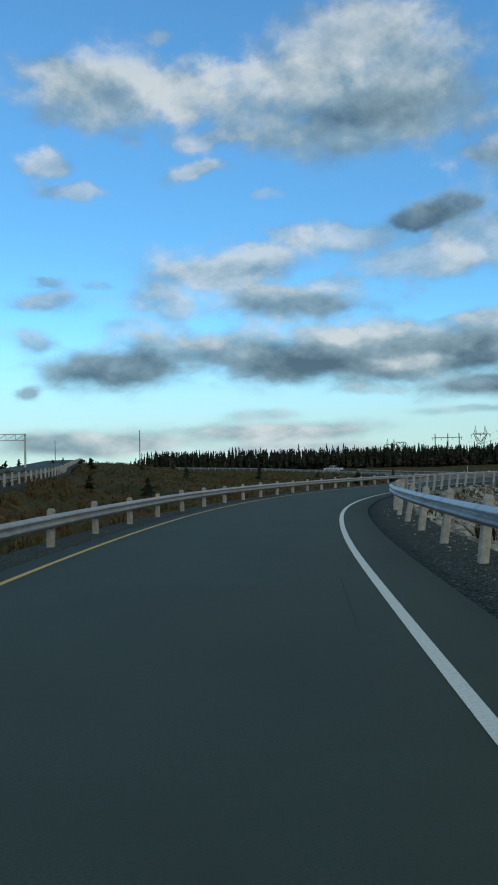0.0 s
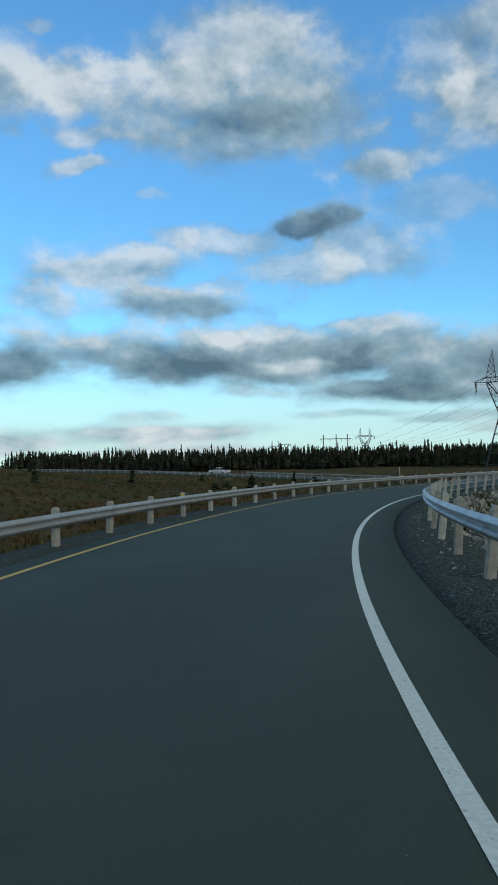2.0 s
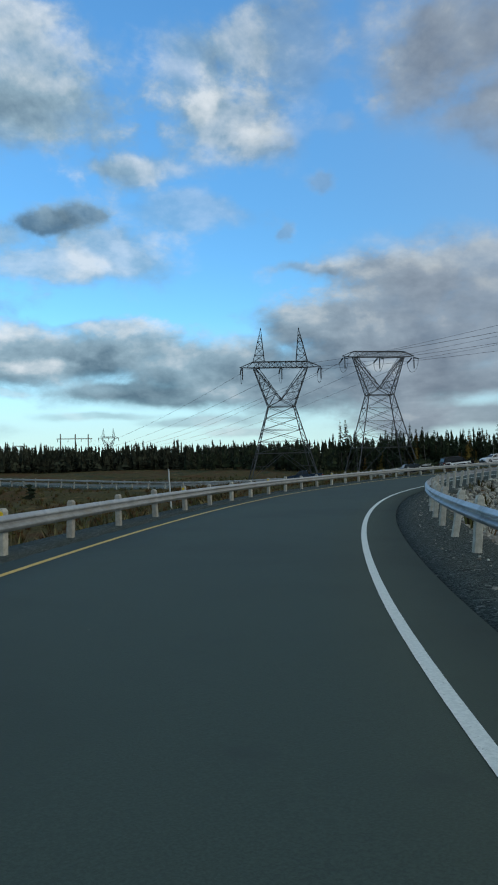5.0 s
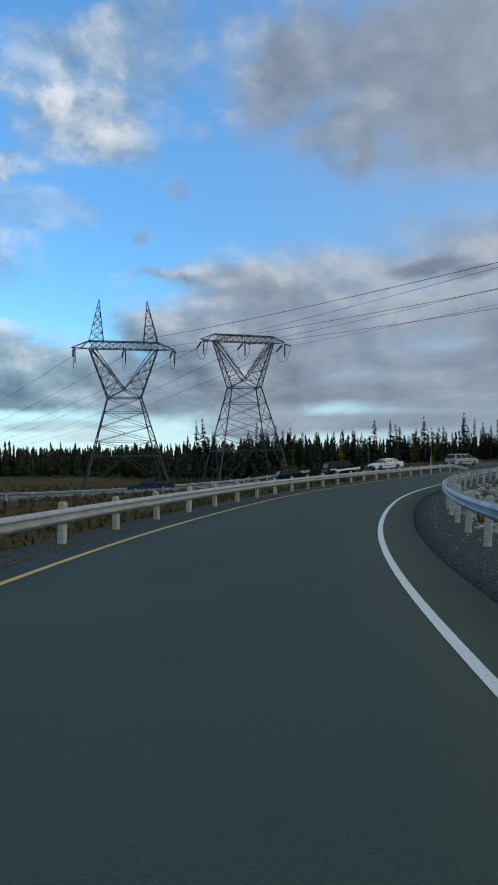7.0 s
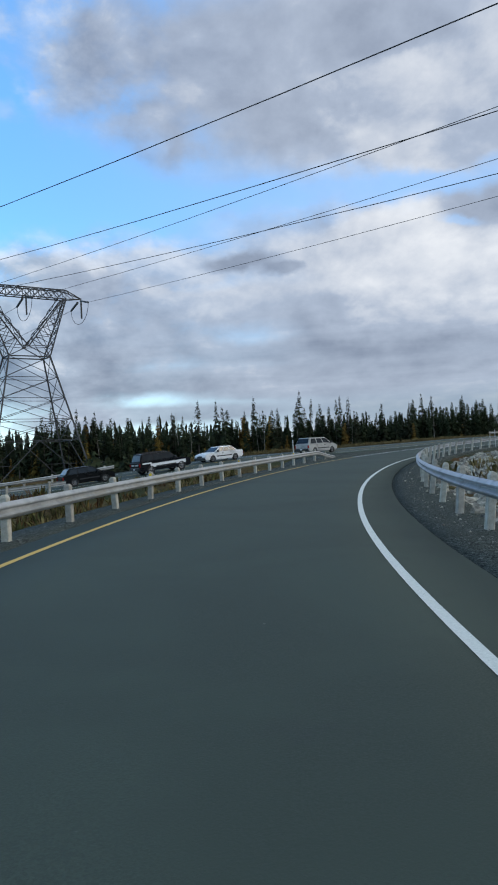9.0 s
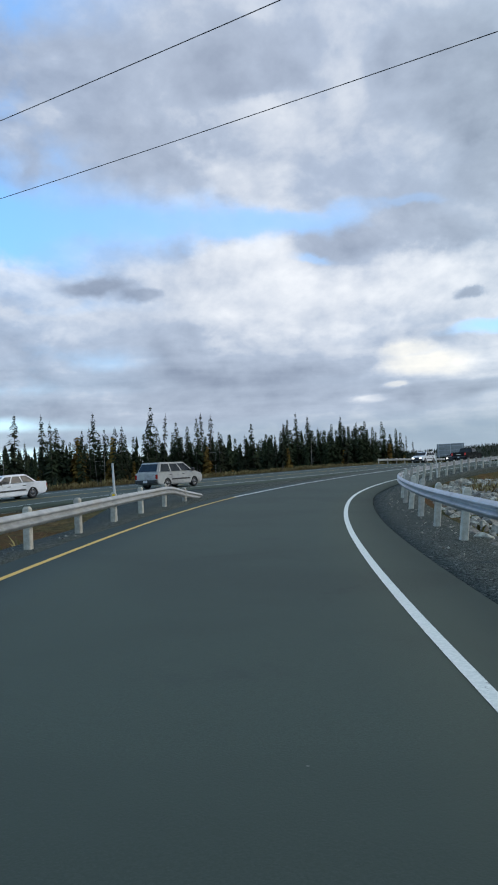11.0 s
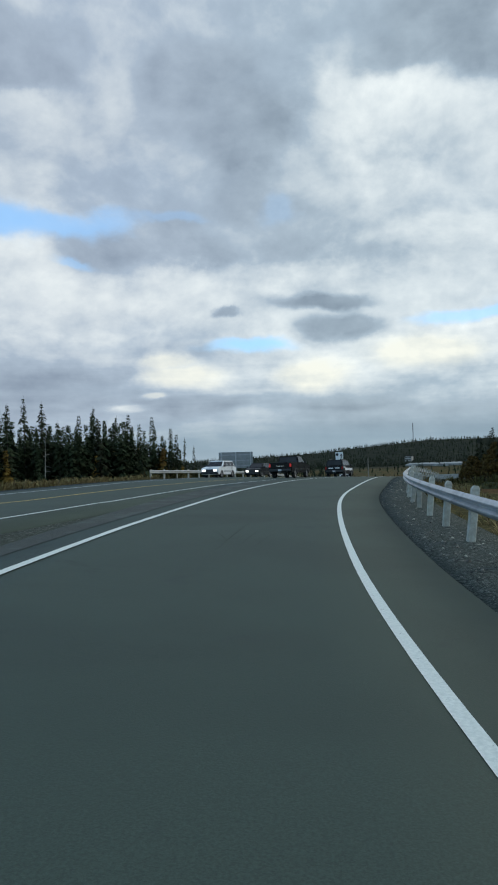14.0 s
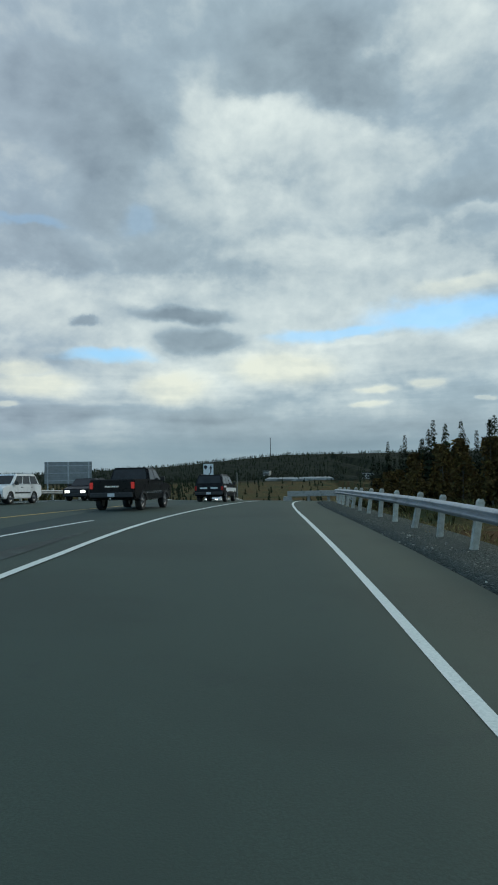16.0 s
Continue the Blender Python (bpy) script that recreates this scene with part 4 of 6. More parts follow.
def guardrail(way, s0, s1, off, side, spacing, beam_mat, label, group, first=0.0, top=0.74, lean=2.0, dip=None, every=4, tilt=0.0, lapped=7.6, tall=1.0):
    """A W-beam rail in lapped lengths on timber posts. side: +1 where the road lies to the rail's right."""
    rng = random.Random(int(s0 * 7 + s1))
    rail = thing("guardrail", 0, 0, 0, 0, label, "guardrail", group)
    o = off if callable(off) else (lambda s: off)
    prof = [(side * a, b) for a, b in WBEAM]
    if side < 0:
        prof = prof[::-1]
    s = s0
    while s < s1 - 0.5:
        e = min(s + lapped, s1)
        me = sweep("beam", way, s, min(e + 0.12, s1), lambda q, k=(s - s0): o(q) + 0.004 * ((k / lapped) % 2), prof, beam_mat, top - 0.155, 0.95, dip)
        part_of("beam", me, rail)
        s = e
    k, s = 0, s0 + first
    while s < s1:
        drop = dip(s)[1] if dip else 0.0
        if drop < 0.35:
            p = way.at(s, o(s) - side * 0.12, -0.04)
            m = pose(*p, rng.gauss(0, lean), tilt + rng.gauss(0, lean * 0.6), way.heading(s) + rng.gauss(0, 3))
            post = part_of("post", POST, rail, m @ Matrix.Diagonal((1, 1, tall * (1 - drop / 0.9) + rng.uniform(-0.03, 0.02), 1)))
            if every and k % every == 0:
                r = part_of("reflector", REFLECT, post, pose(0.02 * side, -0.103, 0.775))
        k += 1
        s += spacing
    return rail


def left_end(s):
    f = min(max((s - 175.2) / 6.0, 0), 1)
    return (-0.25 * f, 0.62 * f)


guardrail(RAMP, -40, 181.2, taper([-60, 164, 184], [-5.22, -5.22, -5.95]), 1, 3.235, STEEL_DULL, "galvanised steel guardrail on pale timber posts with amber reflectors", "guardrails along the slip road", 1.185, dip=left_end)
guardrail(RAMP, -40, 300, taper([-60, 30, 100, 150, 185, 240, 330], [3.02, 3.02, 3.28, 3.35, 3.2, 4.15, 4.15]), -1, 3.2, STEEL, "bluish galvanised steel guardrail on leaning timber posts", "guardrails along the slip road", 0.6, lean=3.0, every=0, tilt=7.0, top=0.91, tall=1.2)
HA, HB = hw_at_x(-60), hw_at_x(96)
guardrail(HIGHWAY, HA, hw_at_x(84), 6.6, -1, 2.74, STEEL_DULL, "weathered steel guardrail on pale timber posts", "guardrails along the highway", 0.5, every=0)
guardrail(HIGHWAY, hw_at_x(20), hw_at_x(92), -6.4, 1, 2.74, STEEL_DULL, "weathered steel guardrail on pale timber posts", "guardrails along the highway", 0.5, every=0)
guardrail(SIDE, 4, 190, 0.0, -1, 2.74, STEEL_DULL, "pale timber-post guardrail along the climbing road", "guardrails along the highway", 0.5, every=0)
guardrail(HIGHWAY, hw_at_x(176), X1 - 4, -12.4, 1, 2.74, STEEL_DULL, "weathered steel guardrail on pale timber posts", "guardrails along the highway", 0.5, every=0)

# ======== plants ========
def blades(rng, base, up, out, tip, w):
    """One ragged spray: two triangles, sloping out from the stem."""
    side = out.cross(Vector((0, 0, 1)))
    if side.length < 1e-4:
        side = Vector((1, 0, 0))
    side = side.normalized() * w
    mid = base + (tip - base) * 0.55 + Vector((0, 0, rng.uniform(-0.02, 0.05)))
    return [base, mid + side, tip, mid - side]


def conifer_mesh(seed, height, spread, bare, sparse, mat):
    """Crown of a narrow northern conifer: whorls of drooping, ragged boughs round a stem, thinner where bare."""
    rng = random.Random(seed)
    verts, faces = [], []
    z = height * bare
    while z < height * 0.985:
        f = (z - height * bare) / (height * (1 - bare))
        reach = spread * (1 - f) ** 0.8 * rng.uniform(0.45, 1.15) + 0.10
        if f > 0.86:
            reach = spread * rng.uniform(0.16, 0.34) * (1.2 - f) * 3.0
        turn = rng.uniform(0, 6.28)
        count = rng.choice((4, 5, 6, 7)) if rng.random() > sparse else 2
        for k in range(count):
            a = turn + 6.283 * k / count + rng.uniform(-0.35, 0.35)
            r = reach * rng.uniform(0.6, 1.15)
            out = Vector((math.cos(a), math.sin(a), 0))
            root = Vector((0, 0, z))
            tip = root + out * r + Vector((0, 0, -r * rng.uniform(0.15, 0.6)))
            for j in range(3):
                lift = rng.uniform(-0.15, 0.12) * (1 + r)
                q = root + (tip - root) * rng.uniform(0.25, 0.55)
                twist = Vector((-out.y, out.x, 0)) * r * rng.uniform(-0.42, 0.42)
                e = tip + twist + Vector((0, 0, lift))
                n = len(verts)
                verts += blades(rng, root if j == 0 else q, None, out, e, max(0.07, r * rng.uniform(0.17, 0.32)))
                faces += [(n, n + 1, n + 2), (n, n + 2, n + 3)]
        z += height * rng.uniform(0.014, 0.027)
    return mesh_from("crown", verts, faces, mat)


def trunk_mesh(seed, height, girth, mat, stubs=6):
    rng = random.Random(seed)
    verts, faces = [], []
    rings = 7
    for i in range(rings):
        f = i / (rings - 1)
        r = girth * (1 - 0.93 * f)
        ox, oy = 0.05 * math.sin(3 * f + seed) * height * 0.06, 0.05 * math.cos(2 * f + seed) * height * 0.06
        verts += [(ox + r * math.cos(6.283 * k / 6), oy + r * math.sin(6.283 * k / 6), f * height - 0.25 * (i == 0)) for k in range(6)]
    for i in range(rings - 1):
        faces += [(i * 6 + k, i * 6 + (k + 1) % 6, i * 6 + 6 + (k + 1) % 6, i * 6 + 6 + k) for k in range(6)]
    for _ in range(stubs):
        z, a, l = rng.uniform(0.15, 0.9) * height, rng.uniform(0, 6.28), rng.uniform(0.3, 1.0)
        o = Vector((math.cos(a), math.sin(a), rng.uniform(-0.2, 0.3))) * l
        n = len(verts)
        t = Vector((-math.sin(a), math.cos(a), 0)) * 0.03
        b = Vector((0, 0, z))
        verts += [b + t, b - t, b + Vector((0, 0, 0.06)), b + o]
        faces += [(n, n + 1, n + 3), (n + 1, n + 2, n + 3), (n + 2, n, n + 3)]
    return mesh_from("trunk", verts, faces, mat)


def leafy_mesh(seed, height, spread, mat, count=420):
    """A loose, gappy crown of leaf sprays round limbs."""
    rng = random.Random(seed)
    verts, faces = [], []
    limbs = [(rng.uniform(0, 6.28), rng.uniform(0.25, 0.95), rng.uniform(0.4, 1.0)) for _ in range(16)]
    for _ in range(count):
        a, f, r = rng.choice(limbs)
        a, f = a + rng.gauss(0, 0.3), min(max(f + rng.gauss(0, 0.07), 0.15), 1.0)
        r = r * spread * (1.1 - f * 0.75) * rng.uniform(0.35, 1.05)
        c = Vector((r * math.cos(a), r * math.sin(a), f * height))
        e = Vector((rng.gauss(0, 1), rng.gauss(0, 1), rng.gauss(0, 0.7))).normalized() * rng.uniform(0.14, 0.34)
        u = e.cross(Vector((rng.gauss(0, 1), rng.gauss(0, 1), rng.gauss(0, 1)))).normalized() * rng.uniform(0.06, 0.14)
        n = len(verts)
        verts += [c - e, c + u, c + e, c - u]
        faces += [(n, n + 1, n + 2, n + 3)]
    return mesh_from("crown", verts, faces, mat)


MODELS = []      # first of each kind, taken away again once its copies stand


def tree_kind(name, label, category, crown, trunk, group):
    t = thing(name, 0, 0, -200, 0, label, category, group)
    if trunk:
        part_of("trunk", trunk, t)
    if crown:
        part_of("crown", crown, t)
    MODELS.append(t)
    return t


KINDS = []
for i, (h, w, bare, thin) in enumerate(((10.5, 1.5, 0.10, 0.15), (9.0, 1.7, 0.05, 0.1), (11.5, 1.2, 0.30, 0.35), (8.0, 1.5, 0.06, 0.1), (12.5, 1.25, 0.45, 0.3), (7.0, 1.4, 0.03, 0.1))):
    KINDS.append((h, tree_kind("spruce_tree", "dark green ragged spruce tree at the forest edge" if i not in (2, 4) else "tall thin dark spruce with a bare lower trunk", "tree",
                 conifer_mesh(11 + i, h, w, bare, thin, SPRUCE), trunk_mesh(i, h, 0.15, BARK), "forest along the highway")))
LARCHES = [(8.5, tree_kind("larch_tree", "golden autumn larch tree among dark spruces", "tree", conifer_mesh(41, 8.5, 1.9, 0.08, 0.1, LARCH), trunk_mesh(7, 8.5, 0.14, BARK), "forest along the highway")),
           (6.5, tree_kind("larch_tree", "small golden autumn larch tree", "tree", conifer_mesh(43, 6.5, 1.7, 0.05, 0.1, LARCH), trunk_mesh(8, 6.5, 0.12, BARK), "forest along the highway"))]
SNAGS = [(10.0, tree_kind("dead_tree", "bare grey dead tree trunk with stub branches", "dead tree", None, trunk_mesh(21, 10.0, 0.12, DEAD_WOOD, 16), "forest along the highway")),
         (7.5, tree_kind("dead_tree", "bare grey dead tree trunk with stub branches", "dead tree", None, trunk_mesh(22, 7.5, 0.10, DEAD_WOOD, 12), "forest along the highway"))]


def plant(rng, pick, x, y, scale, lean=2.0):
    h, kind = pick
    z = drop_to_ground(x, y)
    ob = copy_thing(kind, pose(x, y, z - 0.1, rng.gauss(0, lean), rng.gauss(0, lean), rng.uniform(0, 360)) @ Matrix.Diagonal((scale * rng.uniform(0.85, 1.15), scale * rng.uniform(0.85, 1.15), scale, 1)))
    return ob


EDGE = [(112, 214), (121, 196), (140, 186), (162, 176), (183, 164), (193, 157), (206, 154), (215, 154)]     # the front of the near forest


def along(line, f):
    p = np.array(line, float)
    d = np.concatenate([[0], np.cumsum(np.hypot(*np.diff(p, axis=0).T))])
    q = f * d[-1]
    x, y = np.interp(q, d, p[:, 0]), np.interp(q, d, p[:, 1])
    k = min(int(np.searchsorted(d, q, side="right")) - 1, len(p) - 2)
    t = (p[k + 1] - p[k]) / np.linalg.norm(p[k + 1] - p[k])
    return x, y, -t[1], t[0]


def near_forest():
    rng = random.Random(5)
    for i in range(296):
        f, deep = rng.random(), abs(rng.gauss(0, 9)) + rng.uniform(0, 1.5)
        x, y, nx, ny = along(EDGE, f)
        if nx * 0.4 + ny < 0:
            nx, ny = -nx, -ny
        x, y = x + nx * deep, y + ny * deep
        r = rng.random()
        pick = rng.choice(LARCHES) if r < 0.14 else rng.choice(SNAGS) if r < 0.25 else rng.choice(KINDS)
        plant(rng, pick, x, y, rng.uniform(0.5, 1.16) * (0.78 if deep < 2.5 else 1.0) * (0.92 if f > 0.6 else 1.0) * (1.0 - (0.3 * max(f - 0.8, 0) / 0.2 if deep < 9 else 0)))
    # the tall ones that stand out against the sky
    for x, y, k, h in ((161, 182, 4, 14.2), (173, 179, 2, 13.5), (162, 193, 4, 14.6), (183, 169, 0, 11.8), (176, 172, 0, 11.6), (121, 200, 0, 10.6), (150, 190, 1, 11.0), (187, 160, 1, 9.6), (168, 177, 2, 13.2)):
        plant(rng, KINDS[k], x, y, h / KINDS[k][0], 1.0)


near_forest()


def forest_end():
    """The last dense clump of the forest, opposite the big sign."""
    rng = random.Random(17)
    for x, y, h in ((203, 158, 7.0), (206, 157, 6.2), (209, 157, 6.8), (212, 158, 5.6), (207, 160, 7.4), (204, 161, 7.8), (211, 161, 6.4), (215, 158, 5.0), (208, 155.5, 4.2), (214, 161, 5.8), (202, 156, 5.4), (205, 155.6, 4.4)):
        h0, kind = rng.choice((KINDS[0], KINDS[1], KINDS[3], LARCHES[1]))
        plant(rng, (h0, kind), x, y, h / h0)


forest_end()


def end_trees():
    """The stand beside the merging lane: spruces in front of rusty deciduous crowns."""
    rng = random.Random(9)
    rust = material("rusty_leaves", (0.042, 0.036, 0.014), (0.13, 0.080, 0.026), 2.0, 0.9, spec=0.1, island=0.35)
    leafy = [(6.5, tree_kind("birch_tree", "rust-coloured autumn birch with thinning leaves", "tree", leafy_mesh(51 + k, 6.5, 2.7, rust, 2600), trunk_mesh(30 + k, 6.0, 0.12, BARK, 14), "trees beside the merging lane")) for k in range(2)]
    for x, y, h in ((214, 113, 8.5), (217, 110, 9.5), (221, 112, 8.0), (225, 106, 10.5), (229, 104, 9.5), (234, 102, 9.0), (219, 105, 10.0), (212, 107, 9.4), (207, 104, 12.5), (203, 101, 10.5), (198, 98, 11.0), (206, 97, 10.0), (239, 104, 7.5), (244, 103, 7.0), (250, 100, 7.5)):
        k = rng.choice((0, 1, 3))
        t = plant(rng, KINDS[k], x, y, h / KINDS[k][0])
        t["group"] = "trees beside the merging lane"
    for x, y, h in ((209, 113, 6.0), (205, 110, 6.5), (201, 107, 6.0), (196, 105, 6.8), (213, 117, 4.0), (191, 102, 6.5), (223, 115, 4.2), (207, 112, 5.2), (203, 109, 5.8), (199, 107, 6.6), (211, 115, 4.6), (194, 103, 6.2), (217, 116, 4.0), (206, 108, 6.8), (220, 117, 3.4), (226, 113, 4.6), (230, 110, 5.4), (222, 112, 6.4), (228, 107, 7.2), (214, 112, 6.8), (235, 107, 5.2), (218, 108, 7.6), (240, 108, 4.4)):
        plant(rng, rng.choice(leafy), x, y, h / 6.5)


end_trees()


def remove_models():
    for t in MODELS:
        for o in (*t.children_recursive, t):
            bpy.data.objects.remove(o)


remove_models()


def woods(name, spots, seed, label, mat=None, low=5.0, high=10.5):
    """Many simple ragged conifers in one mesh: a stem and stacked, jagged skirts."""
    rng = random.Random(seed)
    X = np.array([p[0] for p in spots], float)
    Y = np.array([p[1] for p in spots], float)
    Z = ground_level(X, Y)
    verts, faces = [], []
    for x, y, z in zip(X, Y, Z):
        h, w = rng.uniform(low, high), rng.uniform(0.7, 1.25)
        if rng.random() < 0.1:
            h *= 1.2
        tiers = 8
        lx, ly = rng.gauss(0, 0.25), rng.gauss(0, 0.25)
        b = h * rng.uniform(0.02, 0.3)
        for i in range(tiers):
            f = i / tiers
            zt, zb = z + b + (h - b) * min(f + 0.22, 1.0), z + b + (h - b) * f
            r = w * (1 - f) ** 0.75 * rng.uniform(0.6, 1.2) + 0.08
            n = len(verts)
            cx, cy = x + lx * f, y + ly * f
            verts.append((cx, cy, zt))
            a0 = rng.uniform(0, 6.28)
            ring = 6
            for k in range(ring):
                rr = r * (1.2 if k % 2 else 0.45) * rng.uniform(0.7, 1.2)
                verts.append((cx + rr * math.cos(a0 + 6.283 * k / ring), cy + rr * math.sin(a0 + 6.283 * k / ring), zb + rng.uniform(-0.25, 0.35)))
            faces += [(n, n + 1 + k, n + 1 + (k + 1) % ring) for k in range(ring)]
        n = len(verts)
        verts += [(x - 0.08, y, z - 0.3), (x + 0.08, y, z - 0.3), (x, y, z + h * 0.8), (x, y + 0.1, z - 0.3)]
        faces += [(n, n + 1, n + 2), (n + 1, n + 3, n + 2)]
    return tagged(new(name, mesh_from(name, verts, faces, mat or WOODS)), label, "woods", "", "stuff")


def thick_woods(name, spots, seed, label):
    """Ragged conifers with every bough, many in one mesh."""
    rng = random.Random(seed)
    kinds = []
    for i, (h, w, bare, thin) in enumerate(((9.5, 1.7, 0.04, 0.1), (8.0, 1.8, 0.02, 0.1), (11.0, 1.4, 0.15, 0.2), (10.0, 1.6, 0.06, 0.15))):
        me = conifer_mesh(70 + i, h, w, bare, thin, WOODS)
        v = np.zeros(len(me.vertices) * 3)
        me.vertices.foreach_get("co", v)
        kinds.append((v.reshape(-1, 3), np.array([p.vertices[:] for p in me.polygons])))
        bpy.data.meshes.remove(me)
    X = np.array([p[0] for p in spots], float)
    Y = np.array([p[1] for p in spots], float)
    Z = ground_level(X, Y)
    verts, faces, n = [], [], 0
    for x, y, z in zip(X, Y, Z):
        v, f = rng.choice(kinds)
        a, k = rng.uniform(0, 6.283), rng.uniform(0.58, 1.05)
        c, s = math.cos(a) * k, math.sin(a) * k
        q = np.stack([v[:, 0] * c - v[:, 1] * s + x, v[:, 0] * s + v[:, 1] * c + y, v[:, 2] * k + z - 0.1], -1)
        verts.append(q)
        faces.append(f + n)
        n += len(v)
    me = mesh_from(name, np.concatenate(verts), [tuple(map(int, t)) for t in np.concatenate(faces)], SPRUCE)
    return tagged(new(name, me), label, "woods", "", "stuff")


def scatter_woods():
    rng = random.Random(77)
    back = []
    for _ in range(620):
        x, y, nx, ny = along(EDGE, rng.random())
        if nx * 0.4 + ny < 0:
            nx, ny = -nx, -ny
        d = rng.uniform(20, 56)
        back.append((x + nx * d, y + ny * d))
    for _ in range(420):
        x, y, nx, ny = along([(120, 210), (128, 262), (110, 320)], rng.random())
        back.append((x + rng.uniform(0, 40), y + rng.uniform(-8, 12)))
    front = []
    for _ in range(620):
        x, y, nx, ny = along(EDGE, rng.random())
        if nx * 0.4 + ny < 0:
            nx, ny = -nx, -ny
        d = rng.uniform(4, 26)
        front.append((x + nx * d, y + ny * d))
    for _ in range(120):
        x, y, nx, ny = along(EDGE, rng.uniform(0.72, 1.0))
        if nx * 0.4 + ny < 0:
            nx, ny = -nx, -ny
        d = rng.uniform(3, 20)
        front.append((x + nx * d, y + ny * d))
    corner = [(rng.uniform(204, 262), rng.uniform(84, 113)) for _ in range(110)]
    corner = [(x, y) for x, y in corner if y < 122 - 0.24 * (x - 204)]
    thick_woods("roadside_wood", corner, 22, "dense dark spruces beside the merging lane")
    thick_woods("forest", front, 21, "dense dark spruce forest behind the highway")
    woods("forest_depth", back, 3, "shaded spruce forest further back")
    north = []
    line = [(-64, 350), (-40, 338), (10, 330), (60, 328), (120, 326), (190, 330)]
    for _ in range(2600):
        x, y, _, _ = along(line, rng.random() ** 0.9)
        north.append((x + rng.gauss(0, 4), y + abs(rng.gauss(0, 18))))
    woods("far_forest", north, 4, "distant line of dark spruce forest", FAR_WOODS, 4.5, 10.0)
    west = [(rng.uniform(-330, -165), rng.uniform(395, 440)) for _ in range(360)]
    woods("western_forest", west, 6, "low dark forest on the western skyline", None, 6.0, 9.0)
    lowland = []
    for _ in range(2000):
        a, d = radians(rng.uniform(-112, -70)), rng.uniform(260, 900)
        lowland.append((140 - math.sin(a) * d, 135 + math.cos(a) * d))
    lowland = [(x, y) for x, y in lowland if not (abs(y - np.interp(x, HIGHWAY.x, HIGHWAY.y)) < 24 and x < HIGHWAY.x[-1])]
    lowland = [p for p in lowland if not (p[0] > 330 and -112 < math.degrees(math.atan2(-(p[0] - 140), p[1] - 135)) < -90 and math.hypot(p[0] - 140, p[1] - 135) < 900 and rng.random() < 0.84)]
    woods("valley_woods", lowland, 8, "scattered low woods in the valley", None, 3.0, 6.0)
    slope = []
    for _ in range(2600):
        a, d = radians(rng.uniform(-113, -84)), rng.uniform(880, 1420)
        slope.append((140 - math.sin(a) * d, 135 + math.cos(a) * d))
    woods("hillside_woods", [q for q in slope if rng.random() < 0.8], 15, "dark woods on the slope across the valley", FAR_WOODS, 4.0, 8.0)
    ridge = []
    for _ in range(5200):
        a, d = radians(rng.uniform(-114, -58)), rng.uniform(1350, 2350)
        ridge.append((140 - math.sin(a) * d, 135 + math.cos(a) * d))
    woods("ridge_woods", ridge, 12, "dark woods along the far ridge", None, 5.0, 9.0)


scatter_woods()


def tufts(name, spots, seed, mat, label, size, count, category):
    """Low ragged clumps of blades and twigs in one mesh."""
    rng = random.Random(seed)
    X = np.array([p[0] for p in spots], float)
    Y = np.array([p[1] for p in spots], float)
    Z = ground_level(X, Y)
    verts, faces = [], []
    for x, y, z in zip(X, Y, Z):
        k = size * rng.uniform(0.5, 1.4)
        for _ in range(count):
            a, r = rng.uniform(0, 6.283), rng.uniform(0.0, 0.75) * k
            bx, by = x + r * 0.5 * math.cos(a), y + r * 0.5 * math.sin(a)
            tx, ty, tz = x + r * 1.4 * math.cos(a), y + r * 1.4 * math.sin(a), z + k * rng.uniform(0.35, 1.0)
            w = k * rng.uniform(0.025, 0.085)
            sx, sy = -math.sin(a) * w, math.cos(a) * w
            n = len(verts)
            m = ((bx + tx) / 2, (by + ty) / 2, z + (tz - z) * 0.6)
            verts += [(bx, by, z - 0.08), (m[0] + sx, m[1] + sy, m[2]), (tx, ty, tz), (m[0] - sx, m[1] - sy, m[2] + 0.03)]
            faces.append((n, n + 1, n + 2, n + 3))
    return tagged(new(name, mesh_from(name, verts, faces, mat)), label, category, "", "stuff")


def beside(way, rng, s0, s1, o0, o1):
    p = way.at(rng.uniform(s0, s1), rng.uniform(o0, o1))
    return p[0], p[1]


def clear_of_roads(spots):
    X = np.array([p[0] for p in spots])
    Y = np.array([p[1] for p in spots])
    s, o, _, _ = RAMP.nearest(X, Y)
    _, o2, _, _ = HIGHWAY.nearest(X, Y)
    near_ramp = (o > -6.1) & (o < 3.85)
    wide = np.clip((X - 150) / 40, 0, 1) * 6.4
    near_way = (o2 > -7.4 - wide) & (o2 < 7.3)
    gore = (s > 160) & (o < 4.6) & (o2 < 7) & (o2 > -7.4) | ((s > 165) & (s < 240) & (o > -9.8) & (o < 4.6))
    return [p for p, a, b, c in zip(spots, near_ramp, near_way, gore) if not (a or b or c)]


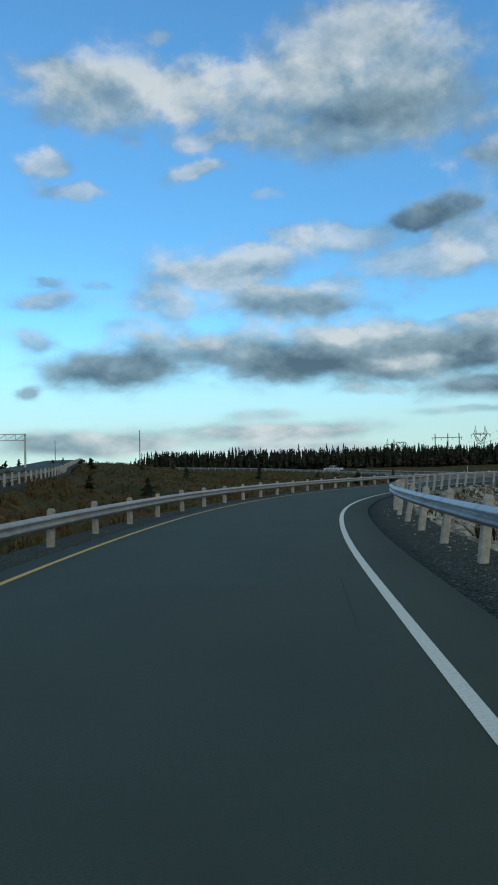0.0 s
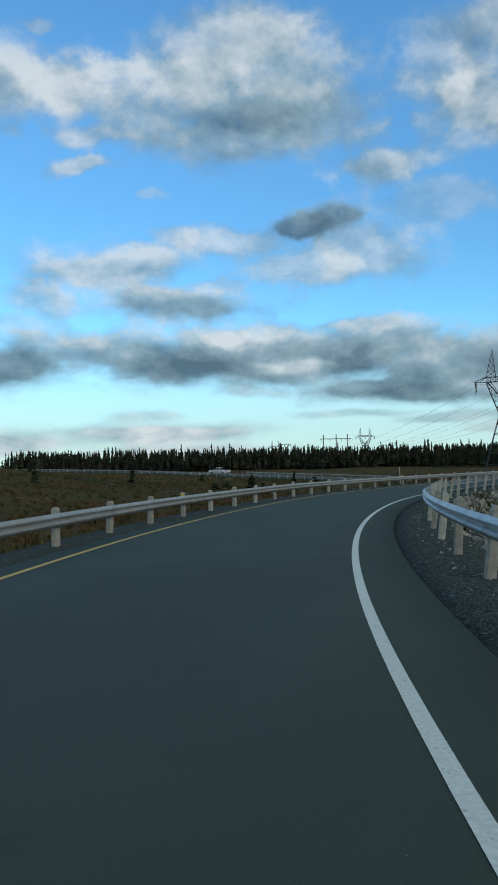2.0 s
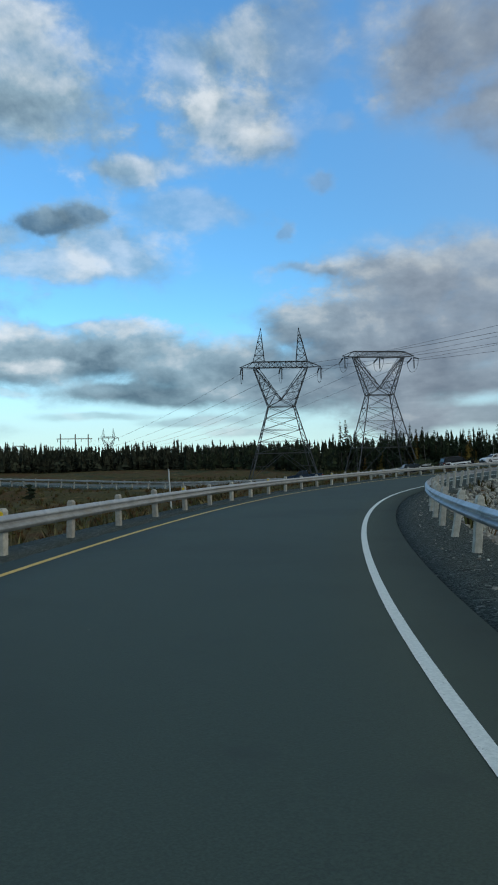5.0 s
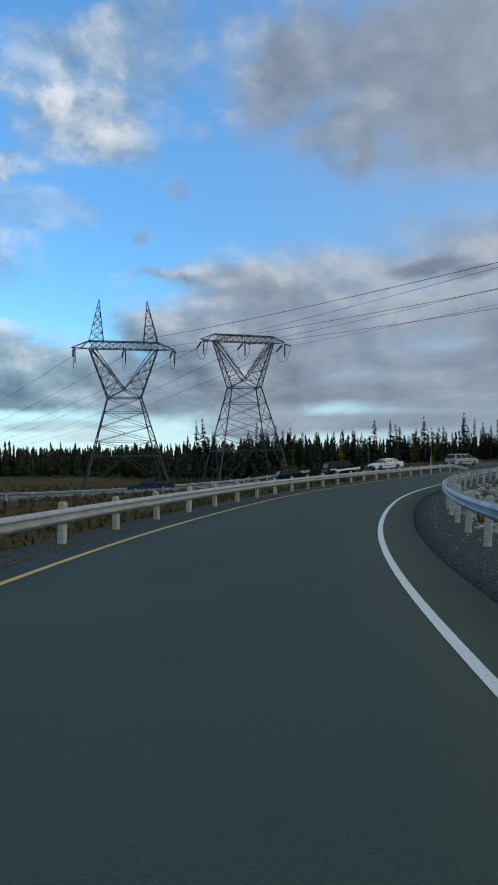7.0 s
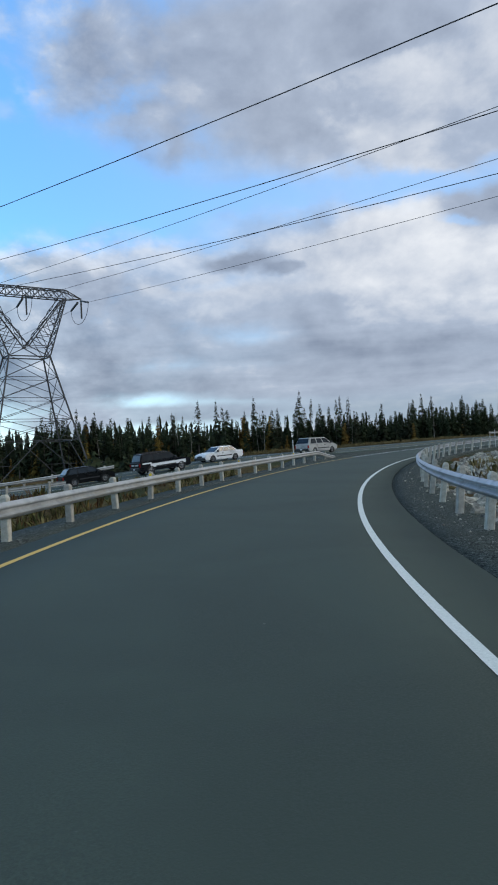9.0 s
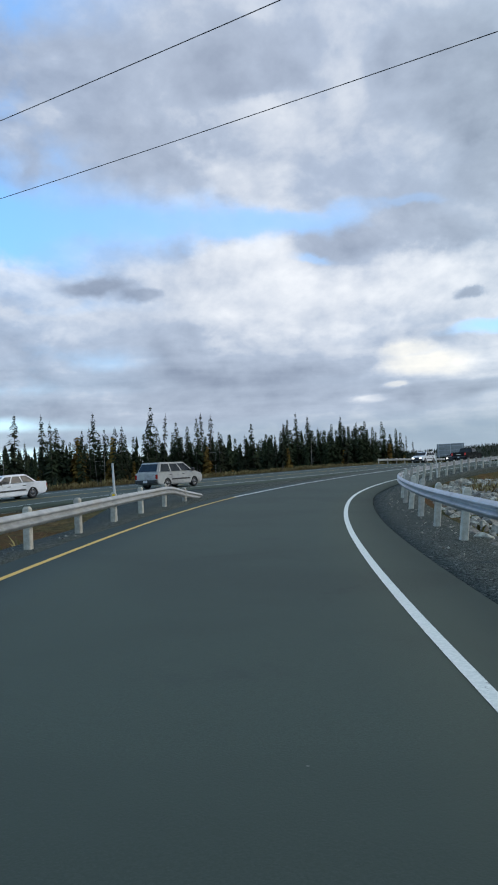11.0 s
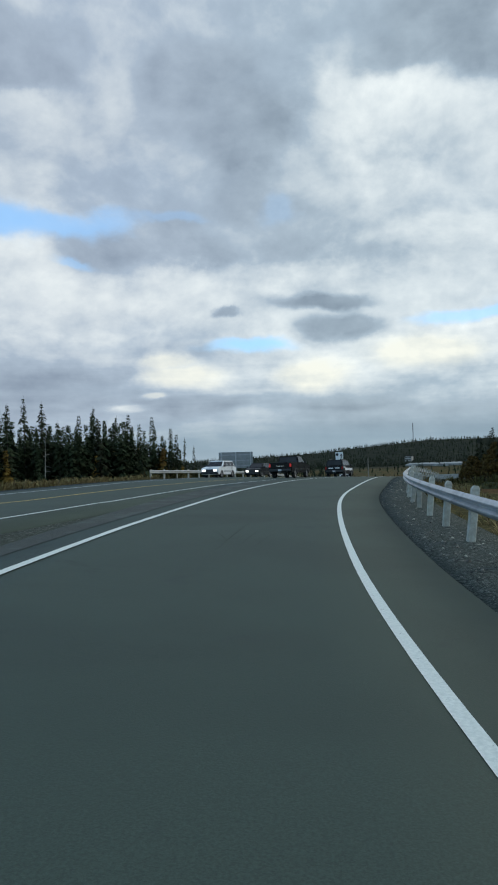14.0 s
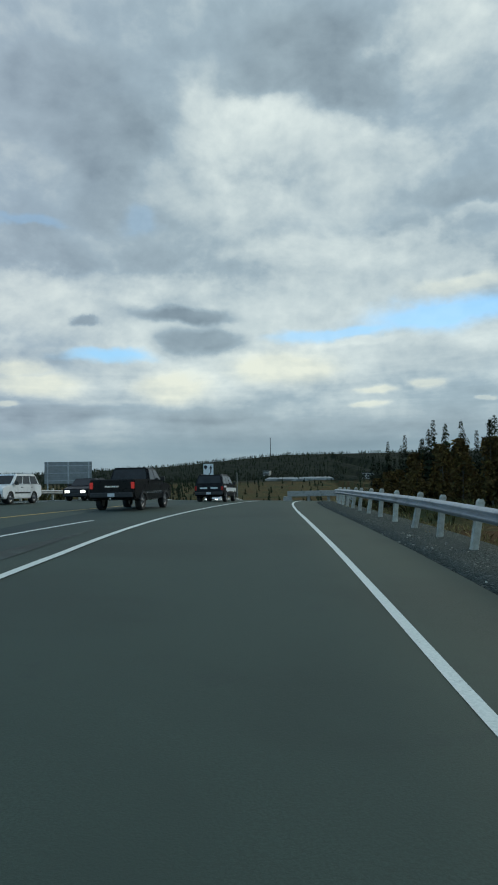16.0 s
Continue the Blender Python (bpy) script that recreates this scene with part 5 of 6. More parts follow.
def scatter_heath():
    rng = random.Random(31)
    dull, red, straw = [], [], []
    for _ in range(5200):
        dull.append((rng.uniform(-75, 95), rng.uniform(15, 235)))
    for _ in range(2600):
        red.append(beside(RAMP, rng, -20, 165, -34, -6.4))
    for _ in range(900):
        dull.append(beside(RAMP, rng, 0, 170, -13, -6.3))
    for _ in range(1500):
        red.append((rng.uniform(-40, 60), rng.uniform(60, 220)))
    for _ in range(4200):
        straw.append(beside(HIGHWAY, rng, hw_at_x(100), hw_at_x(188), -7.6 - 14 * rng.random(), -7.5))
    for _ in range(700):
        straw.append(beside(HIGHWAY, rng, hw_at_x(190), hw_at_x(230), -24, -14))
    for _ in range(500):
        straw.append(beside(RAMP, rng, 60, 168, -8.5, -6.3))
    for _ in range(420):
        straw.append(beside(RAMP, rng, 228, 300, 4.3, 10))
    for _ in range(400):
        straw.append(beside(RAMP, rng, 150, 230, 6, 16))
    for _ in range(1100):
        dull.append(beside(HIGHWAY, rng, hw_at_x(100), hw_at_x(190), -38, -14))
    for _ in range(500):
        dull.append((rng.uniform(185, 250), rng.uniform(92, 120)))
    tufts("heath_scrub", clear_of_roads(dull), 1, SHRUB, "dull green and brown heath scrub", 0.55, 16, "scrub")
    tufts("russet_scrub", clear_of_roads(red), 2, SHRUB_RED, "russet autumn scrub on the embankment", 0.42, 17, "scrub")
    tufts("straw_grass", clear_of_roads(straw), 3, STRAW, "dry straw-coloured verge grass", 0.46, 17, "grass")
    under = []
    for _ in range(1300):
        x, y, nx, ny = along(EDGE, rng.random())
        if nx * 0.4 + ny < 0:
            nx, ny = -nx, -ny
        d = rng.uniform(-9, 7)
        under.append((x + nx * d, y + ny * d))
    under += [(rng.uniform(196, 250), rng.uniform(100, 119)) for _ in range(150)]
    tufts("undergrowth", clear_of_roads(under), 6, SHRUB, "brown and green undergrowth at the forest edge", 1.05, 44, "scrub")
    young = clear_of_roads([beside(HIGHWAY, rng, hw_at_x(98), hw_at_x(186), -44, -17) for _ in range(230)] + [(rng.uniform(-70, 40), rng.uniform(70, 240)) for _ in range(34)])
    woods("young_spruces", young, 14, "low young spruce growth in front of the forest", None, 0.9, 3.2)


scatter_heath()


def rocks(name, spots, seed, lo, hi, label):
    """Angular blasted stones: squashed, jittered boxes with cut corners."""
    rng = random.Random(seed)
    X = np.array([p[0] for p in spots], float)
    Y = np.array([p[1] for p in spots], float)
    Z = ground_level(X, Y)
    verts, faces = [], []
    shape = [(-1, -1, -1), (1, -1, -1), (1, 1, -1), (-1, 1, -1), (-0.8, -0.7, 0.7), (0.7, -0.8, 1), (0.8, 0.7, 0.6), (-0.7, 0.8, 0.9), (0, 0, 1.2)]
    quads = [(0, 3, 2, 1), (0, 1, 5, 4), (1, 2, 6, 5), (2, 3, 7, 6), (3, 0, 4, 7), (4, 5, 8), (5, 6, 8), (6, 7, 8), (7, 4, 8)]
    for x, y, z in zip(X, Y, Z):
        k = lo + (hi - lo) * rng.random() ** 2.2
        m = Matrix.Translation((x, y, z + k * 0.15)) @ Euler((rng.uniform(-0.6, 0.6), rng.uniform(-0.6, 0.6), rng.uniform(0, 6.28))).to_matrix().to_4x4()
        sx, sy, sz = k * rng.uniform(0.5, 1), k * rng.uniform(0.4, 0.9), k * rng.uniform(0.25, 0.6)
        n = len(verts)
        verts += [m @ Vector((a * sx * rng.uniform(0.7, 1.1), b * sy * rng.uniform(0.7, 1.1), c * sz * rng.uniform(0.7, 1.1))) for a, b, c in shape]
        faces += [tuple(n + i for i in f) for f in quads]
    return tagged(new(name, mesh_from(name, verts, faces, ROCK)), label, "rocks", "", "stuff")


def scatter_rocks():
    rng = random.Random(13)
    slope = clear_of_roads([beside(RAMP, rng, -8, 205, 3.7, 8.0) for _ in range(8000)] + [beside(RAMP, rng, 60, 205, 8, 26) for _ in range(3600)])
    rocks("riprap", slope, 2, 0.06, 0.34, "grey angular blasted stones below the guardrail")
    left = clear_of_roads([beside(RAMP, rng, 40, 120, -9.0, -6.2) for _ in range(420)] + [beside(RAMP, rng, -10, 60, -8.5, -6.2) for _ in range(160)])
    rocks("scattered_stones", left, 5, 0.05, 0.22, "loose grey stones on the embankment")
    chips = [beside(RAMP, rng, -5, 240, 2.7, 4.0) for _ in range(1500)] + [beside(RAMP, rng, -5, 165, -5.7, -5.1) for _ in range(500)]
    ob = rocks("shoulder_stones", chips, 7, 0.015, 0.05, "loose chippings on the gravel shoulder")
    ob.location.z = 0.09


scatter_rocks()


# ======== pylons and cables ========
def bars(name, members, mat, parent, label=""):
    """Square steel members between pairs of points, as one part."""
    verts, faces = [], []
    for p, q, w in members:
        p, q = Vector(p), Vector(q)
        d = (q - p).normalized()
        u = d.cross(Vector((0, 0, 1)) if abs(d.z) < 0.9 else Vector((1, 0, 0))).normalized() * w / 2
        v = d.cross(u).normalized() * w / 2
        n = len(verts)
        for c in (p, q):
            verts += [c + u + v, c - u + v, c - u - v, c + u - v]
        faces += [(n, n + 1, n + 5, n + 4), (n + 1, n + 2, n + 6, n + 5), (n + 2, n + 3, n + 7, n + 6), (n + 3, n, n + 4, n + 7), (n, n + 3, n + 2, n + 1), (n + 4, n + 5, n + 6, n + 7)]
    return part_of(name, mesh_from(name, verts, faces, mat), parent, None, label)


def lattice(members, a0, a1, b0, b1, n, w, cross=True):
    """Bracing between two chords, each from its start to its end, in n bays."""
    a0, a1, b0, b1 = map(Vector, (a0, a1, b0, b1))
    for i in range(n):
        f, e = i / n, (i + 1) / n
        pa, qa, pb, qb = a0.lerp(a1, f), a0.lerp(a1, e), b0.lerp(b1, f), b0.lerp(b1, e)
        members.append((pa, qb, w))
        if cross:
            members.append((pb, qa, w))
        members.append((qa, qb, w))


def pylon(x, y, heading, peaks, label, sizes, scale=1.0):
    """A waisted lattice tower: four splayed legs, a waist, two arms opening like a V, and a bridge between them."""
    base, waist_w, body_h, arm_h, bridge, reach, deep = sizes
    z = drop_to_ground(x, y)
    t = thing("pylon", x, y, z - 0.2, heading, label, "pylon", "transmission towers")
    L, B = 0.17 * scale, 0.065 * scale
    hb, hw, wd = base / 2, waist_w / 2, deep / 2
    bd = hb * 0.75
    top = body_h + arm_h
    feet = [(-hb, -bd, 0), (hb, -bd, 0), (hb, bd, 0), (-hb, bd, 0)]
    waist = [(-hw, -wd, body_h), (hw, -wd, body_h), (hw, wd, body_h), (-hw, wd, body_h)]
    for a, b in zip(feet, waist):
        bars("leg", [(a, b, L)], PYLON_STEEL, t)
    mid = [tuple(Vector(a).lerp(Vector(b), 0.36)) for a, b in zip(feet, waist)]
    m = []
    for i in range(4):
        j = (i + 1) % 4
        a, b = Vector(feet[i]).lerp(Vector(mid[i]), 0.0), Vector(feet[j])
        m.append((feet[i], Vector(mid[i]).lerp(Vector(mid[j]), 0.5), B * 1.2))
        m.append((feet[j], Vector(mid[i]).lerp(Vector(mid[j]), 0.5), B * 1.2))
        m.append((mid[i], mid[j], B * 1.3))
        for f in (0.5,):
            p, q = Vector(feet[i]).lerp(Vector(mid[i]), f), Vector(feet[i]).lerp(Vector(mid[i]).lerp(Vector(mid[j]), 0.5), f)
            r, s = Vector(feet[j]).lerp(Vector(mid[j]), f), Vector(feet[j]).lerp(Vector(mid[i]).lerp(Vector(mid[j]), 0.5), f)
            m += [(p, q, B * 0.8), (r, s, B * 0.8)]
        lattice(m, mid[i], waist[i], mid[j], waist[j], 4, B)
        m.append((waist[i], waist[j], L * 0.8))
    for member in m:
        bars("brace", [member], PYLON_STEEL, t)
    hr = bridge / 2
    for sgn in (-1, 1):
        m = []
        outer0, outer1 = (sgn * hw, 0, body_h), (sgn * hr, 0, top)
        inner0, inner1 = (0.0, 0, body_h + arm_h * 0.20), (sgn * (hr - 0.9), 0, top - 0.2)
        for dd in (-1, 1):
            o0, o1 = (sgn * hw, dd * wd, body_h), (sgn * hr, dd * 0.55, top)
            i0, i1 = (0.0, dd * wd * 0.8, body_h + arm_h * 0.17), (sgn * (hr - 0.35), dd * 0.55, top)
            m += [(o0, o1, L * 0.85), (i0, i1, L * 0.8)]
            lattice(m, o0, o1, i0, i1, 5, B)
            m.append((i0, (sgn * hw, dd * wd, body_h), L * 0.6))
        lattice(m, (sgn * hw, -wd, body_h), (sgn * hr, -0.55, top), (sgn * hw, wd, body_h), (sgn * hr, 0.55, top), 6, B)
        lattice(m, (0, -wd * 0.8, body_h + arm_h * 0.2), (sgn * (hr - 1), -0.55, top), (0, wd * 0.8, body_h + arm_h * 0.2), (sgn * (hr - 1), 0.55, top), 4, B)
        bars("arm", m, PYLON_STEEL, t)
    m = []
    th = 1.15
    for dd in (-0.55, 0.55):
        m += [((-hr, dd, top), (hr, dd, top), L * 0.7), ((-hr, dd, top + th), (hr, dd, top + th), L * 0.7)]
        lattice(m, (-hr, dd, top), (hr, dd, top), (-hr, dd, top + th), (hr, dd, top + th), 10, B)
    lattice(m, (-hr, -0.55, top + th), (hr, -0.55, top + th), (-hr, 0.55, top + th), (hr, 0.55, top + th), 10, B * 0.8)
    for sgn in (-1, 1):
        tip = (sgn * reach / 2, 0, top + (0.1 if peaks else 0.25))
        for dd in (-0.55, 0.55):
            m += [((sgn * hr, dd, top), tip, L * 0.6), ((sgn * hr, dd, top + th), tip, L * 0.6)]
            a = Vector((sgn * hr, dd, top)).lerp(Vector(tip), 0.5)
            m.append(((sgn * hr, dd, top + th), a, B))
    bars("bridge", m, PYLON_STEEL, t)
    if peaks:
        for sgn in (-1, 1):
            m = []
            tip = (sgn * (hr - 1.0) * 0.86, 0, top + th + peaks)
            c = [(sgn * (hr - 2.2), -0.55, top + th), (sgn * hr, -0.55, top + th), (sgn * hr, 0.55, top + th), (sgn * (hr - 2.2), 0.55, top + th)]
            for i in range(4):
                m.append((c[i], tip, L * 0.6))
                lattice(m, c[i], tip, c[(i + 1) % 4], tip, 5, B * 0.8)
            bars("peak", m, PYLON_STEEL, t)
    # strings of insulators: slack ones hang, strained ones lie along the cables
    for xx in (-reach / 2 + 0.3, 0.0, reach / 2 - 0.3):
        for sgn in (-1, 1):
            bars("insulator", [((xx, sgn * 0.5, top - 0.1), (xx, sgn * 3.0, top - 0.75), 0.20 * scale)], PYLON_STEEL, t)
        bars("insulator", [((xx + 0.25, 0, top), (xx + 0.25, 0, top - 2.3), 0.17 * scale)], PYLON_STEEL, t)
        loop = [(xx, 3.0 * math.cos(a), top - 0.75 - 2.3 * math.sin(a)) for a in np.linspace(0, math.pi, 11)]
        bars("jumper", [(loop[i], loop[i + 1], 0.05) for i in range(10)], PYLON_STEEL, t)
    return t, top


SIZE_A = (12.8, 5.1, 14.1, 7.6, 10.6, 15.9, 2.6)
SIZE_B = (13.0, 5.2, 16.6, 7.7, 10.6, 15.2, 2.6)
PYLON_A, TOP_A = pylon(82.2, 187.3, -23.3, 6.6, "dark lattice steel transmission tower with two peaks", SIZE_A)
PYLON_B, TOP_B = pylon(103.0, 183.7, -17.7, 0, "dark lattice steel transmission tower with a flat bridge", SIZE_B)
FAR = pylon(173.0, 627.0, -12.0, 6.6, "distant lattice steel transmission tower", SIZE_A, 1.6)[0]
pylon(140.0, 900.0, -12.0, 6.6, "distant lattice steel transmission tower", SIZE_A, 2.2)
pylon(152.0, 905.0, -12.0, 0, "distant lattice steel transmission tower with a flat bridge", SIZE_B, 2.2)


def cable(name, a, b, sag, r=0.035, label="dark overhead power cable", n=28):
    """A hanging tube between two points."""
    a, b = Vector(a), Vector(b)
    verts, faces = [], []
    d = (b - a).normalized()
    u = d.cross(Vector((0, 0, 1))).normalized()
    v = u.cross(d).normalized()
    for i in range(n + 1):
        f = i / n
        c = a.lerp(b, f) - Vector((0, 0, sag * 4 * f * (1 - f)))
        verts += [c + (u * math.cos(k) + v * math.sin(k)) * r for k in (0.5, 2.6, 4.7)]
    for i in range(n):
        faces += [(i * 3 + k, i * 3 + (k + 1) % 3, i * 3 + 3 + (k + 1) % 3, i * 3 + 3 + k) for k in range(3)]
    faces += [(0, 2, 1), (n * 3, n * 3 + 1, n * 3 + 2)]
    return tagged(new(name, mesh_from(name, verts, faces, WIRE, True)), label, "cable", "power lines over the slip road")


for tower, top, reach, LINE, rise, sag in ((PYLON_A, TOP_A, 15.9, Vector((-0.075, -0.997, 0)), 2.3, 7.2), (PYLON_B, TOP_B, 15.2, Vector((-0.130, -0.9915, 0)), 2.9, 4.1)):
    for xx in (-reach / 2 + 0.3, 0.0, reach / 2 - 0.3):
        p = tower.matrix_world @ Vector((xx, -3.0, top - 0.75))
        cable("power_cable", p, p + LINE * 270 + Vector((0, 0, rise)), sag, 0.024)
        p = tower.matrix_world @ Vector((xx, 3.0, top - 0.75))
        cable("power_cable", p, p - LINE * 448 + Vector((0, 0, 1)), 11.0, 0.03)


def h_frame(x, y, heading):
    """A timber H-frame pole line structure: three poles and a crossarm."""
    z = drop_to_ground(x, y)
    t = thing("h_frame_pole", x, y, z - 0.3, heading, "weathered timber H-frame power pole structure", "power pole", "transmission towers")
    for xx in (-6.5, 0.4, 6.5):
        bars("pole", [((xx, 0, 0), (xx, 0, 16.5), 0.5)], DEAD_WOOD, t)
    bars("crossarm", [((-8.4, 0, 14.2), (8.4, 0, 14.2), 0.4)], DEAD_WOOD, t)
    for xx in (-7.8, -3.0, 3.2, 7.8):
        bars("insulator", [((xx, 0, 14.1), (xx, 0, 12.6), 0.2)], PYLON_STEEL, t)


h_frame(96.0, 415.0, -8.0)

# ======== vehicles ========
TYRE = material("tyre_rubber", (0.012, 0.012, 0.012), (0.03, 0.03, 0.03), 20.0, 0.85)
RIM = material("dark_alloy", (0.10, 0.10, 0.105), (0.22, 0.22, 0.225), 10.0, 0.35, 0.8)
GLASS = material("tinted_glass", (0.010, 0.013, 0.015), (0.018, 0.022, 0.025), 2.0, 0.10, spec=0.3)
TRIM = material("black_trim", (0.012, 0.012, 0.013), (0.03, 0.03, 0.032), 15.0, 0.5)
CHROME = material("chrome", (0.55, 0.56, 0.57), (0.7, 0.7, 0.71), 4.0, 0.15, 1.0)
PLATE = material("plate_white", (0.5, 0.5, 0.5), (0.6, 0.6, 0.6), 30.0, 0.5)
DECAL = material("white_lettering_bars", (0.62, 0.64, 0.66), (0.75, 0.76, 0.78), 10.0, 0.4)
RED_LENS = material("red_lamp_lens", (0.25, 0.008, 0.006), (0.4, 0.015, 0.01), 12.0, 0.2)
CLEAR_LENS = material("clear_lamp_lens", (0.6, 0.62, 0.64), (0.8, 0.82, 0.84), 12.0, 0.12)


def glow(name, colour, power):
    m = bpy.data.materials.new(name)
    m.use_nodes = True
    b = m.node_tree.nodes["Principled BSDF"]
    b.inputs["Base Color"].default_value = (*colour, 1)
    b.inputs["Emission Color"].default_value = (*colour, 1)
    b.inputs["Emission Strength"].default_value = power
    return m


TAIL_GLOW = glow("lit_tail_lamp", (0.6, 0.03, 0.02), 0.18)
HEAD_GLOW = glow("lit_headlamp", (1.0, 0.97, 0.9), 1.6)


def paint(name, low, high):
    return material(name, low, high, 3.0, 0.32, 0.0, spec=0.13, coat=0.05, patch=tuple(v * 0.8 for v in low), patch_scale=1.5)


def slab(outline, half, inset=0.04, bevel=0.03):
    """A body from a side outline (y, z), drawn in a little towards its flanks."""
    bm = bmesh.new()
    cy = sum(p[0] for p in outline) / len(outline)
    left = [bm.verts.new((-half, y, z)) for y, z in outline]
    right = [bm.verts.new((half, y, z)) for y, z in outline]
    bm.faces.new(left)
    bm.faces.new(right[::-1])
    n = len(outline)
    for i in range(n):
        bm.faces.new((left[i], right[i], right[(i + 1) % n], left[(i + 1) % n]))
    bmesh.ops.recalc_face_normals(bm, faces=bm.faces)
    rims = [e for e in bm.edges if abs(e.verts[0].co.x - e.verts[1].co.x) < 1e-6]
    bmesh.ops.bevel(bm, geom=rims, offset=bevel, segments=2, affect="EDGES", clamp_overlap=True)
    return bm


def block(x0, x1, y0, y1, z0, z1, bevel=0.015):
    bm = bmesh.new()
    bmesh.ops.create_cube(bm, size=1.0)
    for v in bm.verts:
        v.co = Vector(((x0 + x1) / 2 + v.co.x * (x1 - x0), (y0 + y1) / 2 + v.co.y * (y1 - y0), (z0 + z1) / 2 + v.co.z * (z1 - z0)))
    if bevel:
        bmesh.ops.bevel(bm, geom=bm.edges[:], offset=min(bevel, 0.3 * min(x1 - x0, y1 - y0, z1 - z0)), segments=1, affect="EDGES")
    return bm


def quad_sheet(points, thick, inward):
    """A pane: a quad with thickness, pushed along inward."""
    bm = bmesh.new()
    v = [Vector(p) for p in points]
    o = Vector(inward).normalized() * thick
    a = [bm.verts.new(p) for p in v]
    b = [bm.verts.new(p + o) for p in v]
    bm.faces.new(a)
    bm.faces.new(b[::-1])
    for i in range(4):
        bm.faces.new((a[i], b[i], b[(i + 1) % 4], a[(i + 1) % 4]))
    bmesh.ops.recalc_face_normals(bm, faces=bm.faces)
    return bm


def ring_wheel(r, w):
    """Tyre: a lathed ring about the x axis."""
    prof = [(-w / 2 + 0.03, r * 0.62), (-w / 2, r * 0.72), (-w / 2, r * 0.93), (-w / 2 + 0.035, r), (w / 2 - 0.035, r), (w / 2, r * 0.93), (w / 2, r * 0.72), (w / 2 - 0.03, r * 0.62)]
    n = 24
    verts = [(x, q * math.cos(6.283 * k / n), q * math.sin(6.283 * k / n)) for k in range(n) for x, q in prof]
    c = len(prof)
    faces = [(k * c + i, k * c + i + 1, ((k + 1) % n) * c + i + 1, ((k + 1) % n) * c + i) for k in range(n) for i in range(c - 1)]
    return mesh_from("tyre", verts, faces, TYRE, True)


def rim_mesh(r, w):
    """A dished disc with six spokes cut by slots."""
    verts, faces = [], []
    n = 24
    for k in range(n):
        a = 6.283 * k / n
        deep = 0.06 if k % 4 in (1, 2) else 0.0
        for q, d in ((r * 0.64, 0.03), (r * 0.55, 0.03 + deep * 0.3), (r * 0.42, 0.05 + deep), (r * 0.2, 0.03), (r * 0.08, 0.01)):
            verts.append((w / 2 - d, q * math.cos(a), q * math.sin(a)))
    for k in range(n):
        for i in range(4):
            faces.append((k * 5 + i, ((k + 1) % n) * 5 + i, ((k + 1) % n) * 5 + i + 1, k * 5 + i + 1))
    faces.append(tuple(k * 5 + 4 for k in range(n)))
    back = len(verts)
    verts += [(-w / 2 + 0.06, r * 0.62 * math.cos(6.283 * k / n), r * 0.62 * math.sin(6.283 * k / n)) for k in range(n)]
    faces.append(tuple(back + k for k in range(n)))
    return mesh_from("rim", verts, faces, RIM)


def arch(y, r, z0, n=7):
    """Points over a wheel, from front to back."""
    return [(y + r * math.cos(math.pi * k / n), max(z0, r * 1.0 * math.sin(math.pi * k / n) + z0 * 0.6)) for k in range(n + 1)]


